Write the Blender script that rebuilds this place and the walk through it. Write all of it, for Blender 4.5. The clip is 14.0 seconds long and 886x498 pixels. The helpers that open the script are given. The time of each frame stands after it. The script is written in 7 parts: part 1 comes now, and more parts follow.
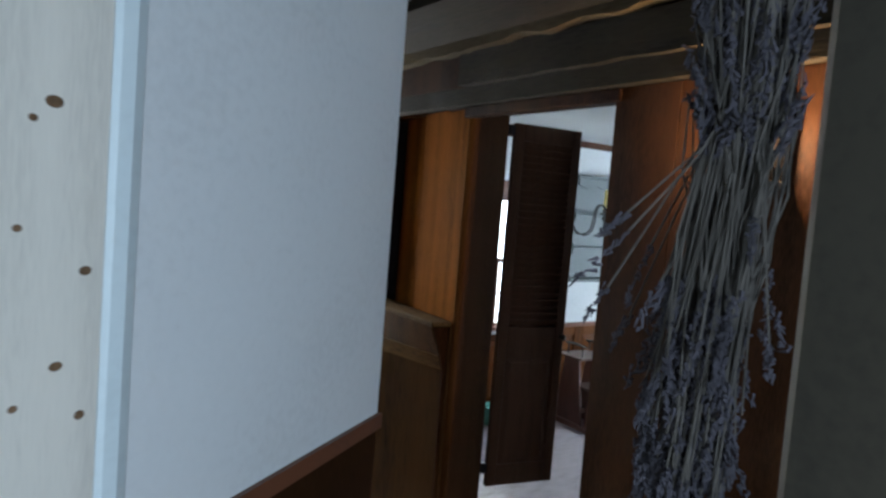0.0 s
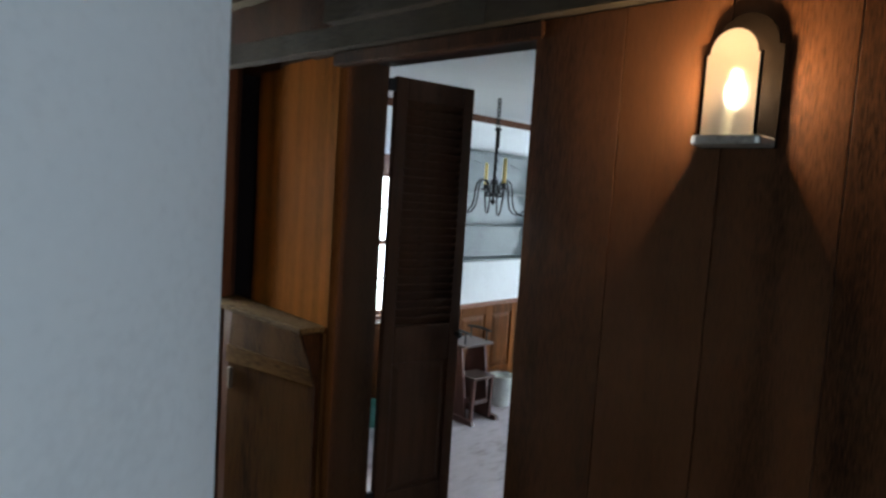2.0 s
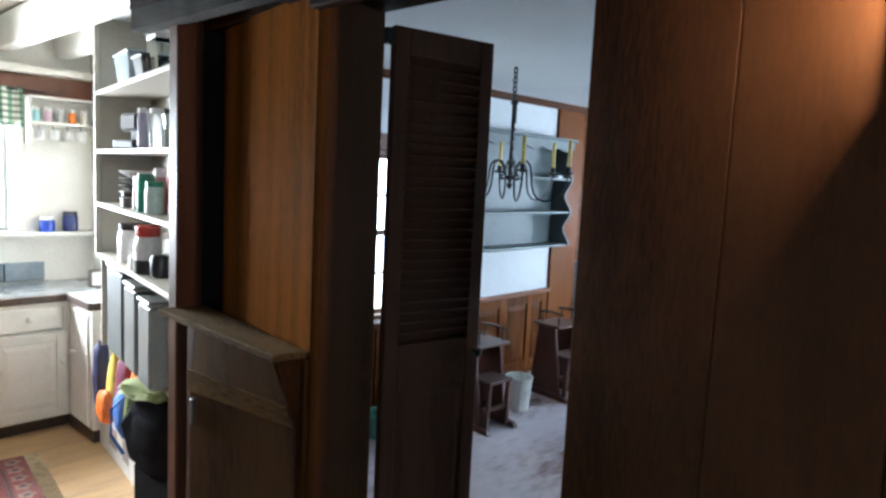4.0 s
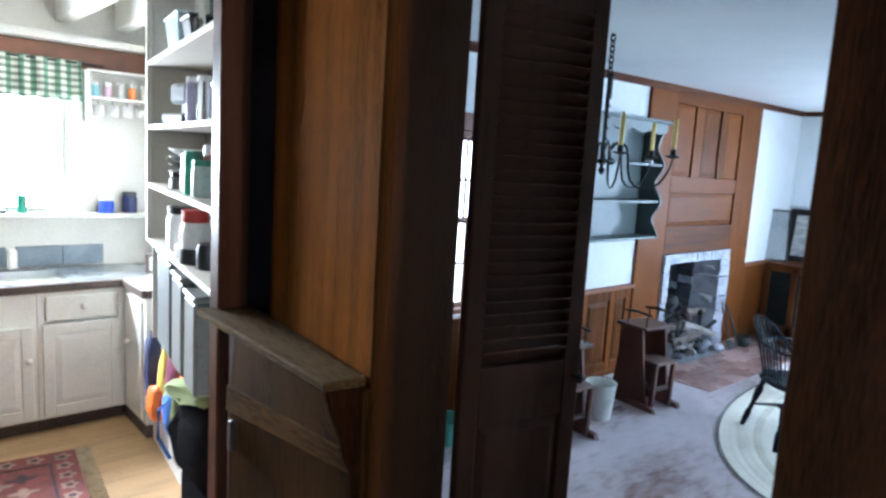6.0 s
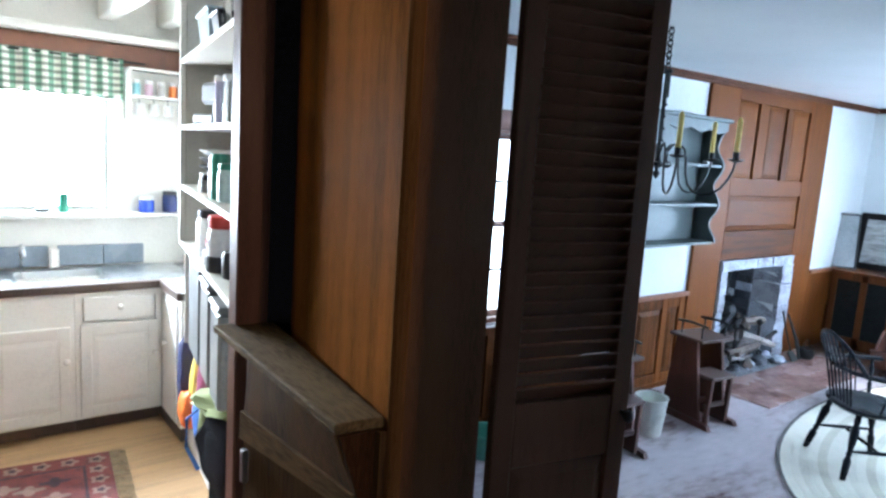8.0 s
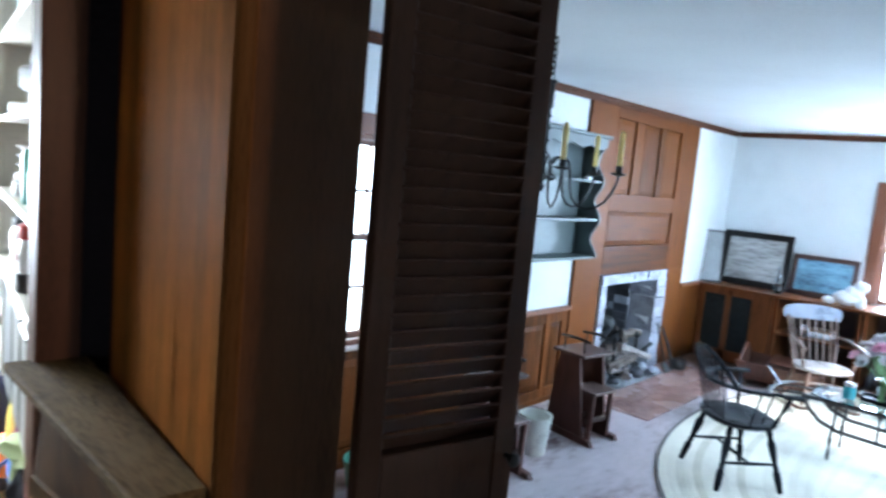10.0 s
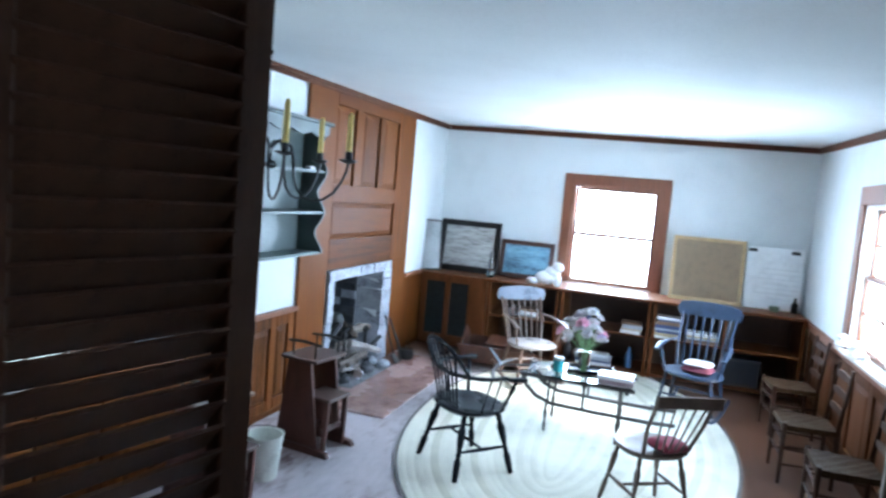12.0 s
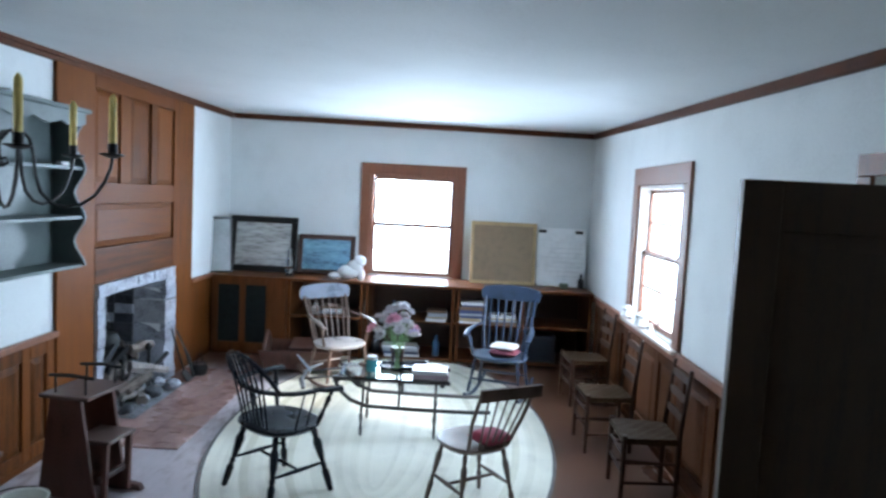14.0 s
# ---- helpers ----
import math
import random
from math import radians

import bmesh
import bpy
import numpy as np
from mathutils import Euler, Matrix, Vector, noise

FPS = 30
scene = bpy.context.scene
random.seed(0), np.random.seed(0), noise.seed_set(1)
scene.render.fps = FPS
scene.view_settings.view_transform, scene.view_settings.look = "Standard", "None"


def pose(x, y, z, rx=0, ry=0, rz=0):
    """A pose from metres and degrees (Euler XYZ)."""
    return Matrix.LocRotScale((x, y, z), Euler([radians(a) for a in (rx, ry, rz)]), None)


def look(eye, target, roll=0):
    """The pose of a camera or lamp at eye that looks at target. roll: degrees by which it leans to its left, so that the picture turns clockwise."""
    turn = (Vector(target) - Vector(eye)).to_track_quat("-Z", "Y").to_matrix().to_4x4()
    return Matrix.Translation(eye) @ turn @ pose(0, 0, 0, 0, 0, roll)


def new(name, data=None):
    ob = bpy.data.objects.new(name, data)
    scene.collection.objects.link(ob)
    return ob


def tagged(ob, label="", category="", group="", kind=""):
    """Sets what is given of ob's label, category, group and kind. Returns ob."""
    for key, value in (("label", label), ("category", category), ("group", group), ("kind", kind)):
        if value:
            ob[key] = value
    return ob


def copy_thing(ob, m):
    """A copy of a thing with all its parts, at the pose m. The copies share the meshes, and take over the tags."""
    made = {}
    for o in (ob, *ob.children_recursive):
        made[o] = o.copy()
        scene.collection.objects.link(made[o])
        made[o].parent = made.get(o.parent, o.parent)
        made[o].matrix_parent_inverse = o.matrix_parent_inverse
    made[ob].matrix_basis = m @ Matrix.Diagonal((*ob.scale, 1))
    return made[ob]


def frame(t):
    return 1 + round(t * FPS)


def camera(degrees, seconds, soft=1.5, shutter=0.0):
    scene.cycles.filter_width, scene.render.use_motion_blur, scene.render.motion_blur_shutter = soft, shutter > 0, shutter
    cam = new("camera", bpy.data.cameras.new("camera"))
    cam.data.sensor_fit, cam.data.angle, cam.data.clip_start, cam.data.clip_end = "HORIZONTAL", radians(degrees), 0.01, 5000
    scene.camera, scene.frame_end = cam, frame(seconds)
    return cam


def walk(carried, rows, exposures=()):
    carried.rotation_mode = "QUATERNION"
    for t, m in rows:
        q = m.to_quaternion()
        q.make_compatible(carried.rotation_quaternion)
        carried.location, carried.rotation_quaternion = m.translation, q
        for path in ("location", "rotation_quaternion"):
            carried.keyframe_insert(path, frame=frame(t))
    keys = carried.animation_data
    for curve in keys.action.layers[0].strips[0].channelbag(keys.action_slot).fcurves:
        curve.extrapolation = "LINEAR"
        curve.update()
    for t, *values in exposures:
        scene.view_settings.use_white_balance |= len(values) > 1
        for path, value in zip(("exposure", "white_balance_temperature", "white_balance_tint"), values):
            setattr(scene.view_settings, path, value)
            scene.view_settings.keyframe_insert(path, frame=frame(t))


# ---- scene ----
cam = camera(68.0, 14.0, soft=2.6, shutter=0.5)
PATH = [
    (0, (-1.859, -1.584, 1.932), (-0.685, 0.030, 1.804), 4.54),
    (0.5, (-1.798, -1.475, 1.929), (-0.552, 0.084, 1.792), 5.14),
    (1, (-1.732, -1.367, 1.923), (-0.403, 0.121, 1.784), 4.49),
    (1.5, (-1.621, -1.210, 1.916), (-0.206, 0.195, 1.767), 3.77),
    (2, (-1.514, -1.073, 1.912), (-0.033, 0.261, 1.748), 3.67),
    (2.5, (-1.404, -0.972, 1.917), (0.102, 0.331, 1.734), 3.42),
    (5, (-0.933, -0.464, 1.897), (0.466, 0.945, 1.656), 2.84),
    (5.5, (-0.867, -0.377, 1.894), (0.490, 1.070, 1.641), 3.28),
    (6, (-0.821, -0.293, 1.887), (0.499, 1.185, 1.620), 3.41),
    (6.5, (-0.786, -0.235, 1.878), (0.485, 1.284, 1.601), 3.48),
    (7, (-0.757, -0.205, 1.892), (0.443, 1.368, 1.600), 3.63),
    (9.5, (-0.509, -0.075, 1.940), (0.792, 1.423, 1.689), 4.75),
    (10, (-0.459, -0.011, 1.902), (1.001, 1.338, 1.677), 5.18),
    (10.5, (-0.387, 0.060, 1.889), (1.217, 1.237, 1.683), 5.00),
    (11, (-0.317, 0.149, 1.882), (1.413, 1.133, 1.692), 4.89),
    (11.5, (-0.218, 0.206, 1.885), (1.605, 1.008, 1.704), 4.99),
    (12, (-0.108, 0.249, 1.882), (1.781, 0.883, 1.709), 4.94),
    (12.5, (0.008, 0.285, 1.880), (1.943, 0.764, 1.714), 4.60),
    (13, (0.098, 0.328, 1.884), (2.063, 0.661, 1.722), 4.09),
    (13.5, (0.159, 0.374, 1.889), (2.145, 0.548, 1.729), 3.50),
    (14, (0.200, 0.406, 1.897), (2.193, 0.423, 1.735), 2.87),
]
walk(cam, [(t, look(eye, target, roll)) for t, eye, target, roll in PATH],
     exposures=[(0.0, 0.1, 6750, 11), (1.5, 0.1, 7100, 11), (2.5, 0.1, 7000, 11), (5.0, 0.25, 5950, 10), (7.0, 0.45, 5850, 10), (9.5, 0.6, 5900, 9), (11.0, 0.6, 6000, 8), (12.5, 0.3, 6050, 8), (14.0, -0.15, 6300, 10)])

# ---- world and light ----
world = bpy.data.worlds.new("sky")
scene.world = world
world.use_nodes = True
wn = world.node_tree
sky = wn.nodes.new("ShaderNodeTexSky")
sky.sky_type, sky.sun_disc = "NISHITA", False
sky.sun_elevation, sky.sun_rotation = radians(28), radians(192)
wn.links.new(sky.outputs[0], wn.nodes["Background"].inputs[0])
wn.nodes["Background"].inputs[1].default_value = 0.15


def sun_lamp(direction, strength, angle, colour):
    d = bpy.data.lights.new("sun", "SUN")
    d.energy, d.angle, d.color = strength, radians(angle), colour
    o = new("sun", d)
    o.matrix_world = look((0, 0, 8), (direction[0], direction[1], 8 + direction[2]))


def daylight_lamp(eye, target, w, h, watts, colour=(0.62, 0.788, 1.0)):
    d = bpy.data.lights.new("daylight_panel", "AREA")
    d.shape, d.size, d.size_y, d.energy, d.color = "RECTANGLE", w, h, watts, colour
    o = new("daylight_panel", d)
    o.matrix_world = look(eye, target)


sun_lamp((0.38, 1.8, -1.0), 5.0, 2.5, (1.0, 0.95, 0.88))
daylight_lamp((8.42, 0.87, 1.6), (4.5, 0.75, 0.2), 1.0, 1.2, 215)
daylight_lamp((5.54, -1.52, 1.6), (5.5, 2.0, 1.6), 1.0, 1.2, 100)
daylight_lamp((2.3, 3.36, 1.5), (2.3, -2, 0.8), 1.0, 1.2, 9)
daylight_lamp((-0.55, 4.95, 1.75), (-0.55, 0, 0.9), 1.3, 0.9, 340, (0.84, 0.92, 1.0))
# Added lamp behind the camera, for an assumed unseen window, brightening the hall
daylight_lamp((-2.0, -3.15, 1.7), (-1.3, -0.3, 1.6), 0.9, 1.2, 58, (0.61, 0.80, 1.0))

# ---- materials ----
MATS = {}


def mat(name, base, rough=0.6, vary=0.25, scale=6.0, bump=0.15, grain=None, metal=0.0, second=None, each=0.0, fine=60.0, spec=0.5):
    """Surface with large stains and fine grain; grain is the stretch of the noise along x, y, z."""
    if name in MATS:
        return MATS[name]
    m = bpy.data.materials.new(name)
    m.use_nodes = True
    nt = m.node_tree
    b = nt.nodes["Principled BSDF"]
    tc = nt.nodes.new("ShaderNodeTexCoord")
    mp = nt.nodes.new("ShaderNodeMapping")
    mp.inputs["Scale"].default_value = grain or (1, 1, 1)
    nt.links.new(tc.outputs["Object"], mp.inputs[0])
    n1 = nt.nodes.new("ShaderNodeTexNoise")
    n1.inputs["Scale"].default_value, n1.inputs["Detail"].default_value = scale, 4
    n2 = nt.nodes.new("ShaderNodeTexNoise")
    n2.inputs["Scale"].default_value, n2.inputs["Detail"].default_value = fine, 5
    nt.links.new(mp.outputs[0], n1.inputs[0])
    nt.links.new(mp.outputs[0], n2.inputs[0])
    ramp = nt.nodes.new("ShaderNodeValToRGB")
    dark = second or tuple(c * (1 - vary) ** 2 for c in base)
    light = tuple(min(1, c * (1 + vary * 0.6)) for c in base)
    ramp.color_ramp.elements[0].position, ramp.color_ramp.elements[1].position = 0.32, 0.68
    ramp.color_ramp.elements[0].color, ramp.color_ramp.elements[1].color = (*dark, 1), (*light, 1)
    mid = ramp.color_ramp.elements.new(0.5)
    mid.color = (*base, 1)
    mix = nt.nodes.new("ShaderNodeMath")
    mix.operation = "MULTIPLY_ADD"
    mix.inputs[1].default_value = 0.45
    sub = nt.nodes.new("ShaderNodeMath")
    sub.operation = "MULTIPLY"
    sub.inputs[1].default_value = 0.55
    nt.links.new(n1.outputs[0], sub.inputs[0])
    nt.links.new(n2.outputs[0], mix.inputs[0])
    nt.links.new(sub.outputs[0], mix.inputs[2])
    last = mix
    if each:
        oi = nt.nodes.new("ShaderNodeObjectInfo")
        add = nt.nodes.new("ShaderNodeMath")
        add.operation = "MULTIPLY_ADD"
        add.inputs[1].default_value = each
        off = nt.nodes.new("ShaderNodeMath")
        off.operation = "SUBTRACT"
        off.inputs[1].default_value = each / 2
        nt.links.new(oi.outputs["Random"], add.inputs[0])
        nt.links.new(mix.outputs[0], off.inputs[0])
        nt.links.new(off.outputs[0], add.inputs[2])
        last = add
    nt.links.new(last.outputs[0], ramp.inputs[0])
    nt.links.new(ramp.outputs[0], b.inputs["Base Color"])
    b.inputs["Metallic"].default_value = metal
    b.inputs["Specular IOR Level"].default_value = spec
    rr = nt.nodes.new("ShaderNodeMapRange")
    rr.inputs[3].default_value, rr.inputs[4].default_value = max(0.03, rough - 0.12), min(1, rough + 0.12)
    nt.links.new(n1.outputs[0], rr.inputs[0])
    nt.links.new(rr.outputs[0], b.inputs["Roughness"])
    if bump:
        bp = nt.nodes.new("ShaderNodeBump")
        bp.inputs["Strength"].default_value, bp.inputs["Distance"].default_value = bump, 0.004
        nt.links.new(n2.outputs[0], bp.inputs["Height"])
        nt.links.new(bp.outputs[0], b.inputs["Normal"])
    MATS[name] = m
    return m


def glass_mat(name, tint=(1, 1, 1), rough=0.0, ior=1.45):
    m = bpy.data.materials.new(name)
    m.use_nodes = True
    b = m.node_tree.nodes["Principled BSDF"]
    b.inputs["Base Color"].default_value = (*tint, 1)
    b.inputs["Roughness"].default_value = rough
    b.inputs["Transmission Weight"].default_value = 1.0
    b.inputs["IOR"].default_value = ior
    return m


def glow_mat(name, colour, power):
    m = bpy.data.materials.new(name)
    m.use_nodes = True
    b = m.node_tree.nodes["Principled BSDF"]
    b.inputs["Base Color"].default_value = (*colour, 1)
    b.inputs["Emission Color"].default_value = (*colour, 1)
    b.inputs["Emission Strength"].default_value = power
    return m


PLASTER = mat("white_plaster", (0.75, 0.785, 0.785), 0.85, 0.05, 3, 0.12)
CEIL = mat("ceiling_paint", (0.74, 0.78, 0.79), 0.8, 0.04, 2, 0.1)
HALLWHITE = mat("hall_plaster", (0.73, 0.765, 0.79), 0.85, 0.05, 2.5, 0.15)
PINE = mat("orange_pine", (0.122, 0.038, 0.0088), 0.5, 0.38, 3.0, 0.15, (9, 9, 0.7), each=0.25, spec=0.06)
PINE_X = mat("orange_pine_along", (0.105, 0.033, 0.0088), 0.5, 0.38, 3.0, 0.12, (0.7, 9, 9), each=0.25, spec=0.06)
TRIM = mat("red_brown_trim", (0.15, 0.055, 0.028), 0.45, 0.25, 4, 0.1, (3, 3, 3))
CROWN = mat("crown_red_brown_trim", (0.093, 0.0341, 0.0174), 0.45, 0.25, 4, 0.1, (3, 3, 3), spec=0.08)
TRIM_V = mat("window_casing_wood", (0.19, 0.065, 0.03), 0.45, 0.25, 4, 0.1, (8, 8, 0.8))
DARKWOOD = mat("dark_hall_wood", (0.031, 0.0125, 0.0052), 0.6, 0.6, 1.3, 0.15, (5, 5, 0.5), each=0.12, spec=0.03)
LOUVRE = mat("louvre_door_wood", (0.07, 0.03, 0.015), 0.55, 0.25, 4, 0.12, (8, 8, 0.8), spec=0.16)
ORANGE = mat("orange_board", (0.1, 0.035, 0.0082), 0.55, 0.75, 1.2, 0.12, (9, 9, 0.35), each=0.1, spec=0.0006)
OLDWOOD = mat("old_grey_brown_wood", (0.085, 0.056, 0.026), 0.8, 0.4, 1.3, 0.5, (6, 1, 6), fine=22, spec=0.02, second=(0.02, 0.012, 0.006))
BEAM = mat("rough_beam", (0.0155, 0.0118, 0.0066), 0.85, 0.6, 1.8, 0.7, (5, 0.7, 5), fine=22, spec=0.1)
KNOTTY = mat("pale_pine_board", (0.85, 0.82, 0.75), 0.5, 0.08, 2.5, 0.08, (7, 7, 0.6))
nt = KNOTTY.node_tree
vo = nt.nodes.new("ShaderNodeTexVoronoi")
vo.inputs["Scale"].default_value = 6.5
km = nt.nodes.new("ShaderNodeMapping")
km.inputs["Scale"].default_value = (1, 0, 0.75)
kt = nt.nodes.new("ShaderNodeTexCoord")
nt.links.new(kt.outputs["Object"], km.inputs[0])
nt.links.new(km.outputs[0], vo.inputs["Vector"])
kr_ = nt.nodes.new("ShaderNodeMapRange")
kr_.inputs[1].default_value, kr_.inputs[2].default_value = 0.045, 0.12
kr_.inputs[3].default_value, kr_.inputs[4].default_value = 0.8, 0.0
nt.links.new(vo.outputs["Distance"], kr_.inputs[0])
kx = nt.nodes.new("ShaderNodeMix")
kx.data_type = "RGBA"
kx.inputs[7].default_value = (0.2, 0.1, 0.05, 1)
bsdf = nt.nodes["Principled BSDF"]
old = bsdf.inputs["Base Color"].links[0].from_socket
nt.links.new(kr_.outputs[0], kx.inputs[0])
nt.links.new(old, kx.inputs[6])
nt.links.new(kx.outputs[2], bsdf.inputs["Base Color"])
FLOORM = mat("grey_painted_floor", (0.50, 0.455, 0.475), 0.31, 0.35, 1.1, 0.06, (0.8, 2, 1), second=(0.21, 0.145, 0.14), fine=9)
# bare brown boards show along the south wall and by the bookcase, worn grey elsewhere
nt = FLOORM.node_tree
ft_ = nt.nodes.new("ShaderNodeTexCoord")
fs = nt.nodes.new("ShaderNodeSeparateXYZ")
nt.links.new(ft_.outputs["Object"], fs.inputs[0])
fn = nt.nodes.new("ShaderNodeTexNoise")
fn.inputs["Scale"].default_value, fn.inputs["Detail"].default_value = 2.2, 4
nt.links.new(ft_.outputs["Object"], fn.inputs[0])


def worn_edge(axis, lo, hi):
    off = nt.nodes.new("ShaderNodeMath")
    off.operation = "MULTIPLY_ADD"
    off.inputs[1].default_value = 0.7
    nt.links.new(fn.outputs[0], off.inputs[0])
    nt.links.new(fs.outputs[axis], off.inputs[2])
    mr = nt.nodes.new("ShaderNodeMapRange")
    mr.inputs[1].default_value, mr.inputs[2].default_value = lo, hi
    nt.links.new(off.outputs[0], mr.inputs[0])
    return mr


e1, e2 = worn_edge(1, 0.40, -0.02), worn_edge(0, 6.9, 7.4)
em = nt.nodes.new("ShaderNodeMath")
em.operation = "MAXIMUM"
nt.links.new(e1.outputs[0], em.inputs[0])
nt.links.new(e2.outputs[0], em.inputs[1])
fx = nt.nodes.new("ShaderNodeMix")
fx.data_type = "RGBA"
fx.inputs[7].default_value = (0.105, 0.045, 0.024, 1)
fb = nt.nodes["Principled BSDF"]
nt.links.new(em.outputs[0], fx.inputs[0])
nt.links.new(fb.inputs["Base Color"].links[0].from_socket, fx.inputs[6])
nt.links.new(fx.outputs[2], fb.inputs["Base Color"])
KFLOOR = mat("kitchen_pine_floor", (0.43, 0.27, 0.13), 0.4, 0.25, 3, 0.1, (0.8, 8, 1))
KWHITE = mat("white_cabinet_paint", (0.80, 0.78, 0.72), 0.4, 0.06, 4, 0.06)
RUGM = mat("pale_braided_rug", (0.76, 0.74, 0.63), 0.95, 0.12, 3, 0.5, fine=120)
RUG2 = mat("rug_second_band", (0.70, 0.68, 0.57), 0.95, 0.18, 3, 0.5, fine=120)
RUG3 = mat("rug_third_band", (0.62, 0.60, 0.48), 0.95, 0.2, 3, 0.5, fine=120)
HUTCH = mat("blue_grey_paint", (0.105, 0.135, 0.132), 0.5, 0.15, 4, 0.1)
BLACKPAINT = mat("black_chair_paint", (0.009, 0.012, 0.018), 0.28, 0.3, 8, 0.08, spec=0.2)
BLUEPAINT = mat("dark_blue_paint", (0.025, 0.042, 0.075), 0.35, 0.3, 8, 0.08)
IRON = mat("black_iron", (0.03, 0.032, 0.032), 0.5, 0.3, 12, 0.15, metal=0.6)
STONE = mat("grey_hearth_stone", (0.36, 0.37, 0.40), 0.8, 0.4, 7, 0.5, second=(0.10, 0.10, 0.11))
SOOT = mat("sooted_brick", (0.075, 0.08, 0.09), 0.9, 0.8, 4, 0.6, second=(0.008, 0.008, 0.009))
BRICK = mat("hearth_brick", (0.34, 0.21, 0.185), 0.27, 0.45, 2.2, 0.2, each=0.06, second=(0.17, 0.085, 0.068), fine=14)
DARKDOOR = mat("dark_panel_door", (0.05, 0.026, 0.011), 0.5, 0.3, 3, 0.1, (8, 8, 0.6))

# ---- geometry helpers ----


def box(bm, x0, x1, y0, y1, z0, z1):
    v = [bm.verts.new((x, y, z)) for x in (x0, x1) for y in (y0, y1) for z in (z0, z1)]
    for f in ((0, 1, 3, 2), (4, 6, 7, 5), (0, 4, 5, 1), (2, 3, 7, 6), (0, 2, 6, 4), (1, 5, 7, 3)):
        bm.faces.new([v[i] for i in f])
    return v


def rod(bm, a, b, r0, r1=None, n=8):
    r1 = r0 if r1 is None else r1
    a, b = Vector(a), Vector(b)
    q = (b - a).to_track_quat("Z", "Y")
    rings = []
    for p, r in ((a, r0), (b, r1)):
        rings.append([bm.verts.new(p + q @ Vector((r * math.cos(6.28319 * i / n), r * math.sin(6.28319 * i / n), 0))) for i in range(n)])
    for i in range(n):
        bm.faces.new((rings[0][i], rings[0][(i + 1) % n], rings[1][(i + 1) % n], rings[1][i]))
    bm.faces.new(rings[0][::-1]), bm.faces.new(rings[1])


def tube(bm, pts, r, n=8, flat=1.0):
    """A bar along pts; r is a number or a list; flat squeezes it along its second axis."""
    pts = [Vector(p) for p in pts]
    rs = r if isinstance(r, (list, tuple)) else [r] * len(pts)
    rings = []
    for k, p in enumerate(pts):
        d = (pts[min(k + 1, len(pts) - 1)] - pts[max(k - 1, 0)]).normalized()
        side = d.cross(Vector((0, 0, 1)))
        side = side.normalized() if side.length > 0.05 else Vector((1, 0, 0))
        up = side.cross(d)
        rings.append([bm.verts.new(p + side * rs[k] * math.cos(6.28319 * i / n) + up * rs[k] * flat * math.sin(6.28319 * i / n)) for i in range(n)])
    for k in range(len(rings) - 1):
        for i in range(n):
            bm.faces.new((rings[k][i], rings[k][(i + 1) % n], rings[k + 1][(i + 1) % n], rings[k + 1][i]))
    bm.faces.new(rings[0][::-1]), bm.faces.new(rings[-1])


def lathe(bm, profile, centre=(0, 0, 0), n=16):
    """profile: (radius, height) from the bottom up."""
    rings = []
    for r, z in profile:
        rings.append([bm.verts.new((centre[0] + r * math.cos(6.28319 * i / n), centre[1] + r * math.sin(6.28319 * i / n), centre[2] + z)) for i in range(n)])
    for k in range(len(rings) - 1):
        for i in range(n):
            bm.faces.new((rings[k][i], rings[k][(i + 1) % n], rings[k + 1][(i + 1) % n], rings[k + 1][i]))
    bm.faces.new(rings[0][::-1]), bm.faces.new(rings[-1])


def turned(bm, a, b, r, n=8):
    """A turned leg or spindle from a to b with swellings."""
    a, b = Vector(a), Vector(b)
    q = (b - a).to_track_quat("Z", "Y")
    length = (b - a).length
    prof = ((0.75, 0), (0.95, 0.12), (1.05, 0.28), (0.6, 0.34), (0.85, 0.38), (0.6, 0.42), (1.0, 0.55), (1.25, 0.72), (0.7, 0.8), (0.9, 0.86), (0.75, 1))
    rings = []
    for k, t in prof:
        rings.append([bm.verts.new(a + q @ Vector((r * k * math.cos(6.28319 * i / n), r * k * math.sin(6.28319 * i / n), t * length))) for i in range(n)])
    for k in range(len(rings) - 1):
        for i in range(n):
            bm.faces.new((rings[k][i], rings[k][(i + 1) % n], rings[k + 1][(i + 1) % n], rings[k + 1][i]))
    bm.faces.new(rings[0][::-1]), bm.faces.new(rings[-1])


def slab(bm, outline, z0, z1, axis="z"):
    """A plate with that outline; for axis y the outline is x, z and for axis x it is y, z."""
    def at(p, h):
        return (p[0], p[1], h) if axis == "z" else (p[0], h, p[1]) if axis == "y" else (h, p[0], p[1])
    lo = [bm.verts.new(at(p, z0)) for p in outline]
    hi = [bm.verts.new(at(p, z1)) for p in outline]
    n = len(outline)
    bm.faces.new(lo[::-1]), bm.faces.new(hi)
    for i in range(n):
        bm.faces.new((lo[i], lo[(i + 1) % n], hi[(i + 1) % n], hi[i]))


def mesh(name, bm, material, bevel=0.0, smooth=False):
    bmesh.ops.recalc_face_normals(bm, faces=bm.faces)
    if bevel:
        bmesh.ops.bevel(bm, geom=list(bm.edges), offset=bevel, segments=1, affect="EDGES", profile=0.5)
    me = bpy.data.meshes.new(name)
    bm.to_mesh(me)
    bm.free()
    me.materials.append(material)
    if smooth:
        for p in me.polygons:
            p.use_smooth = True
        me.set_sharp_from_angle(angle=radians(40))
    return me


def part(name, bm, material, parent, label="", bevel=0.0, smooth=False):
    ob = new(name, mesh(name, bm, material, bevel, smooth))
    ob.parent = parent
    if label:
        tagged(ob, label)
    return ob


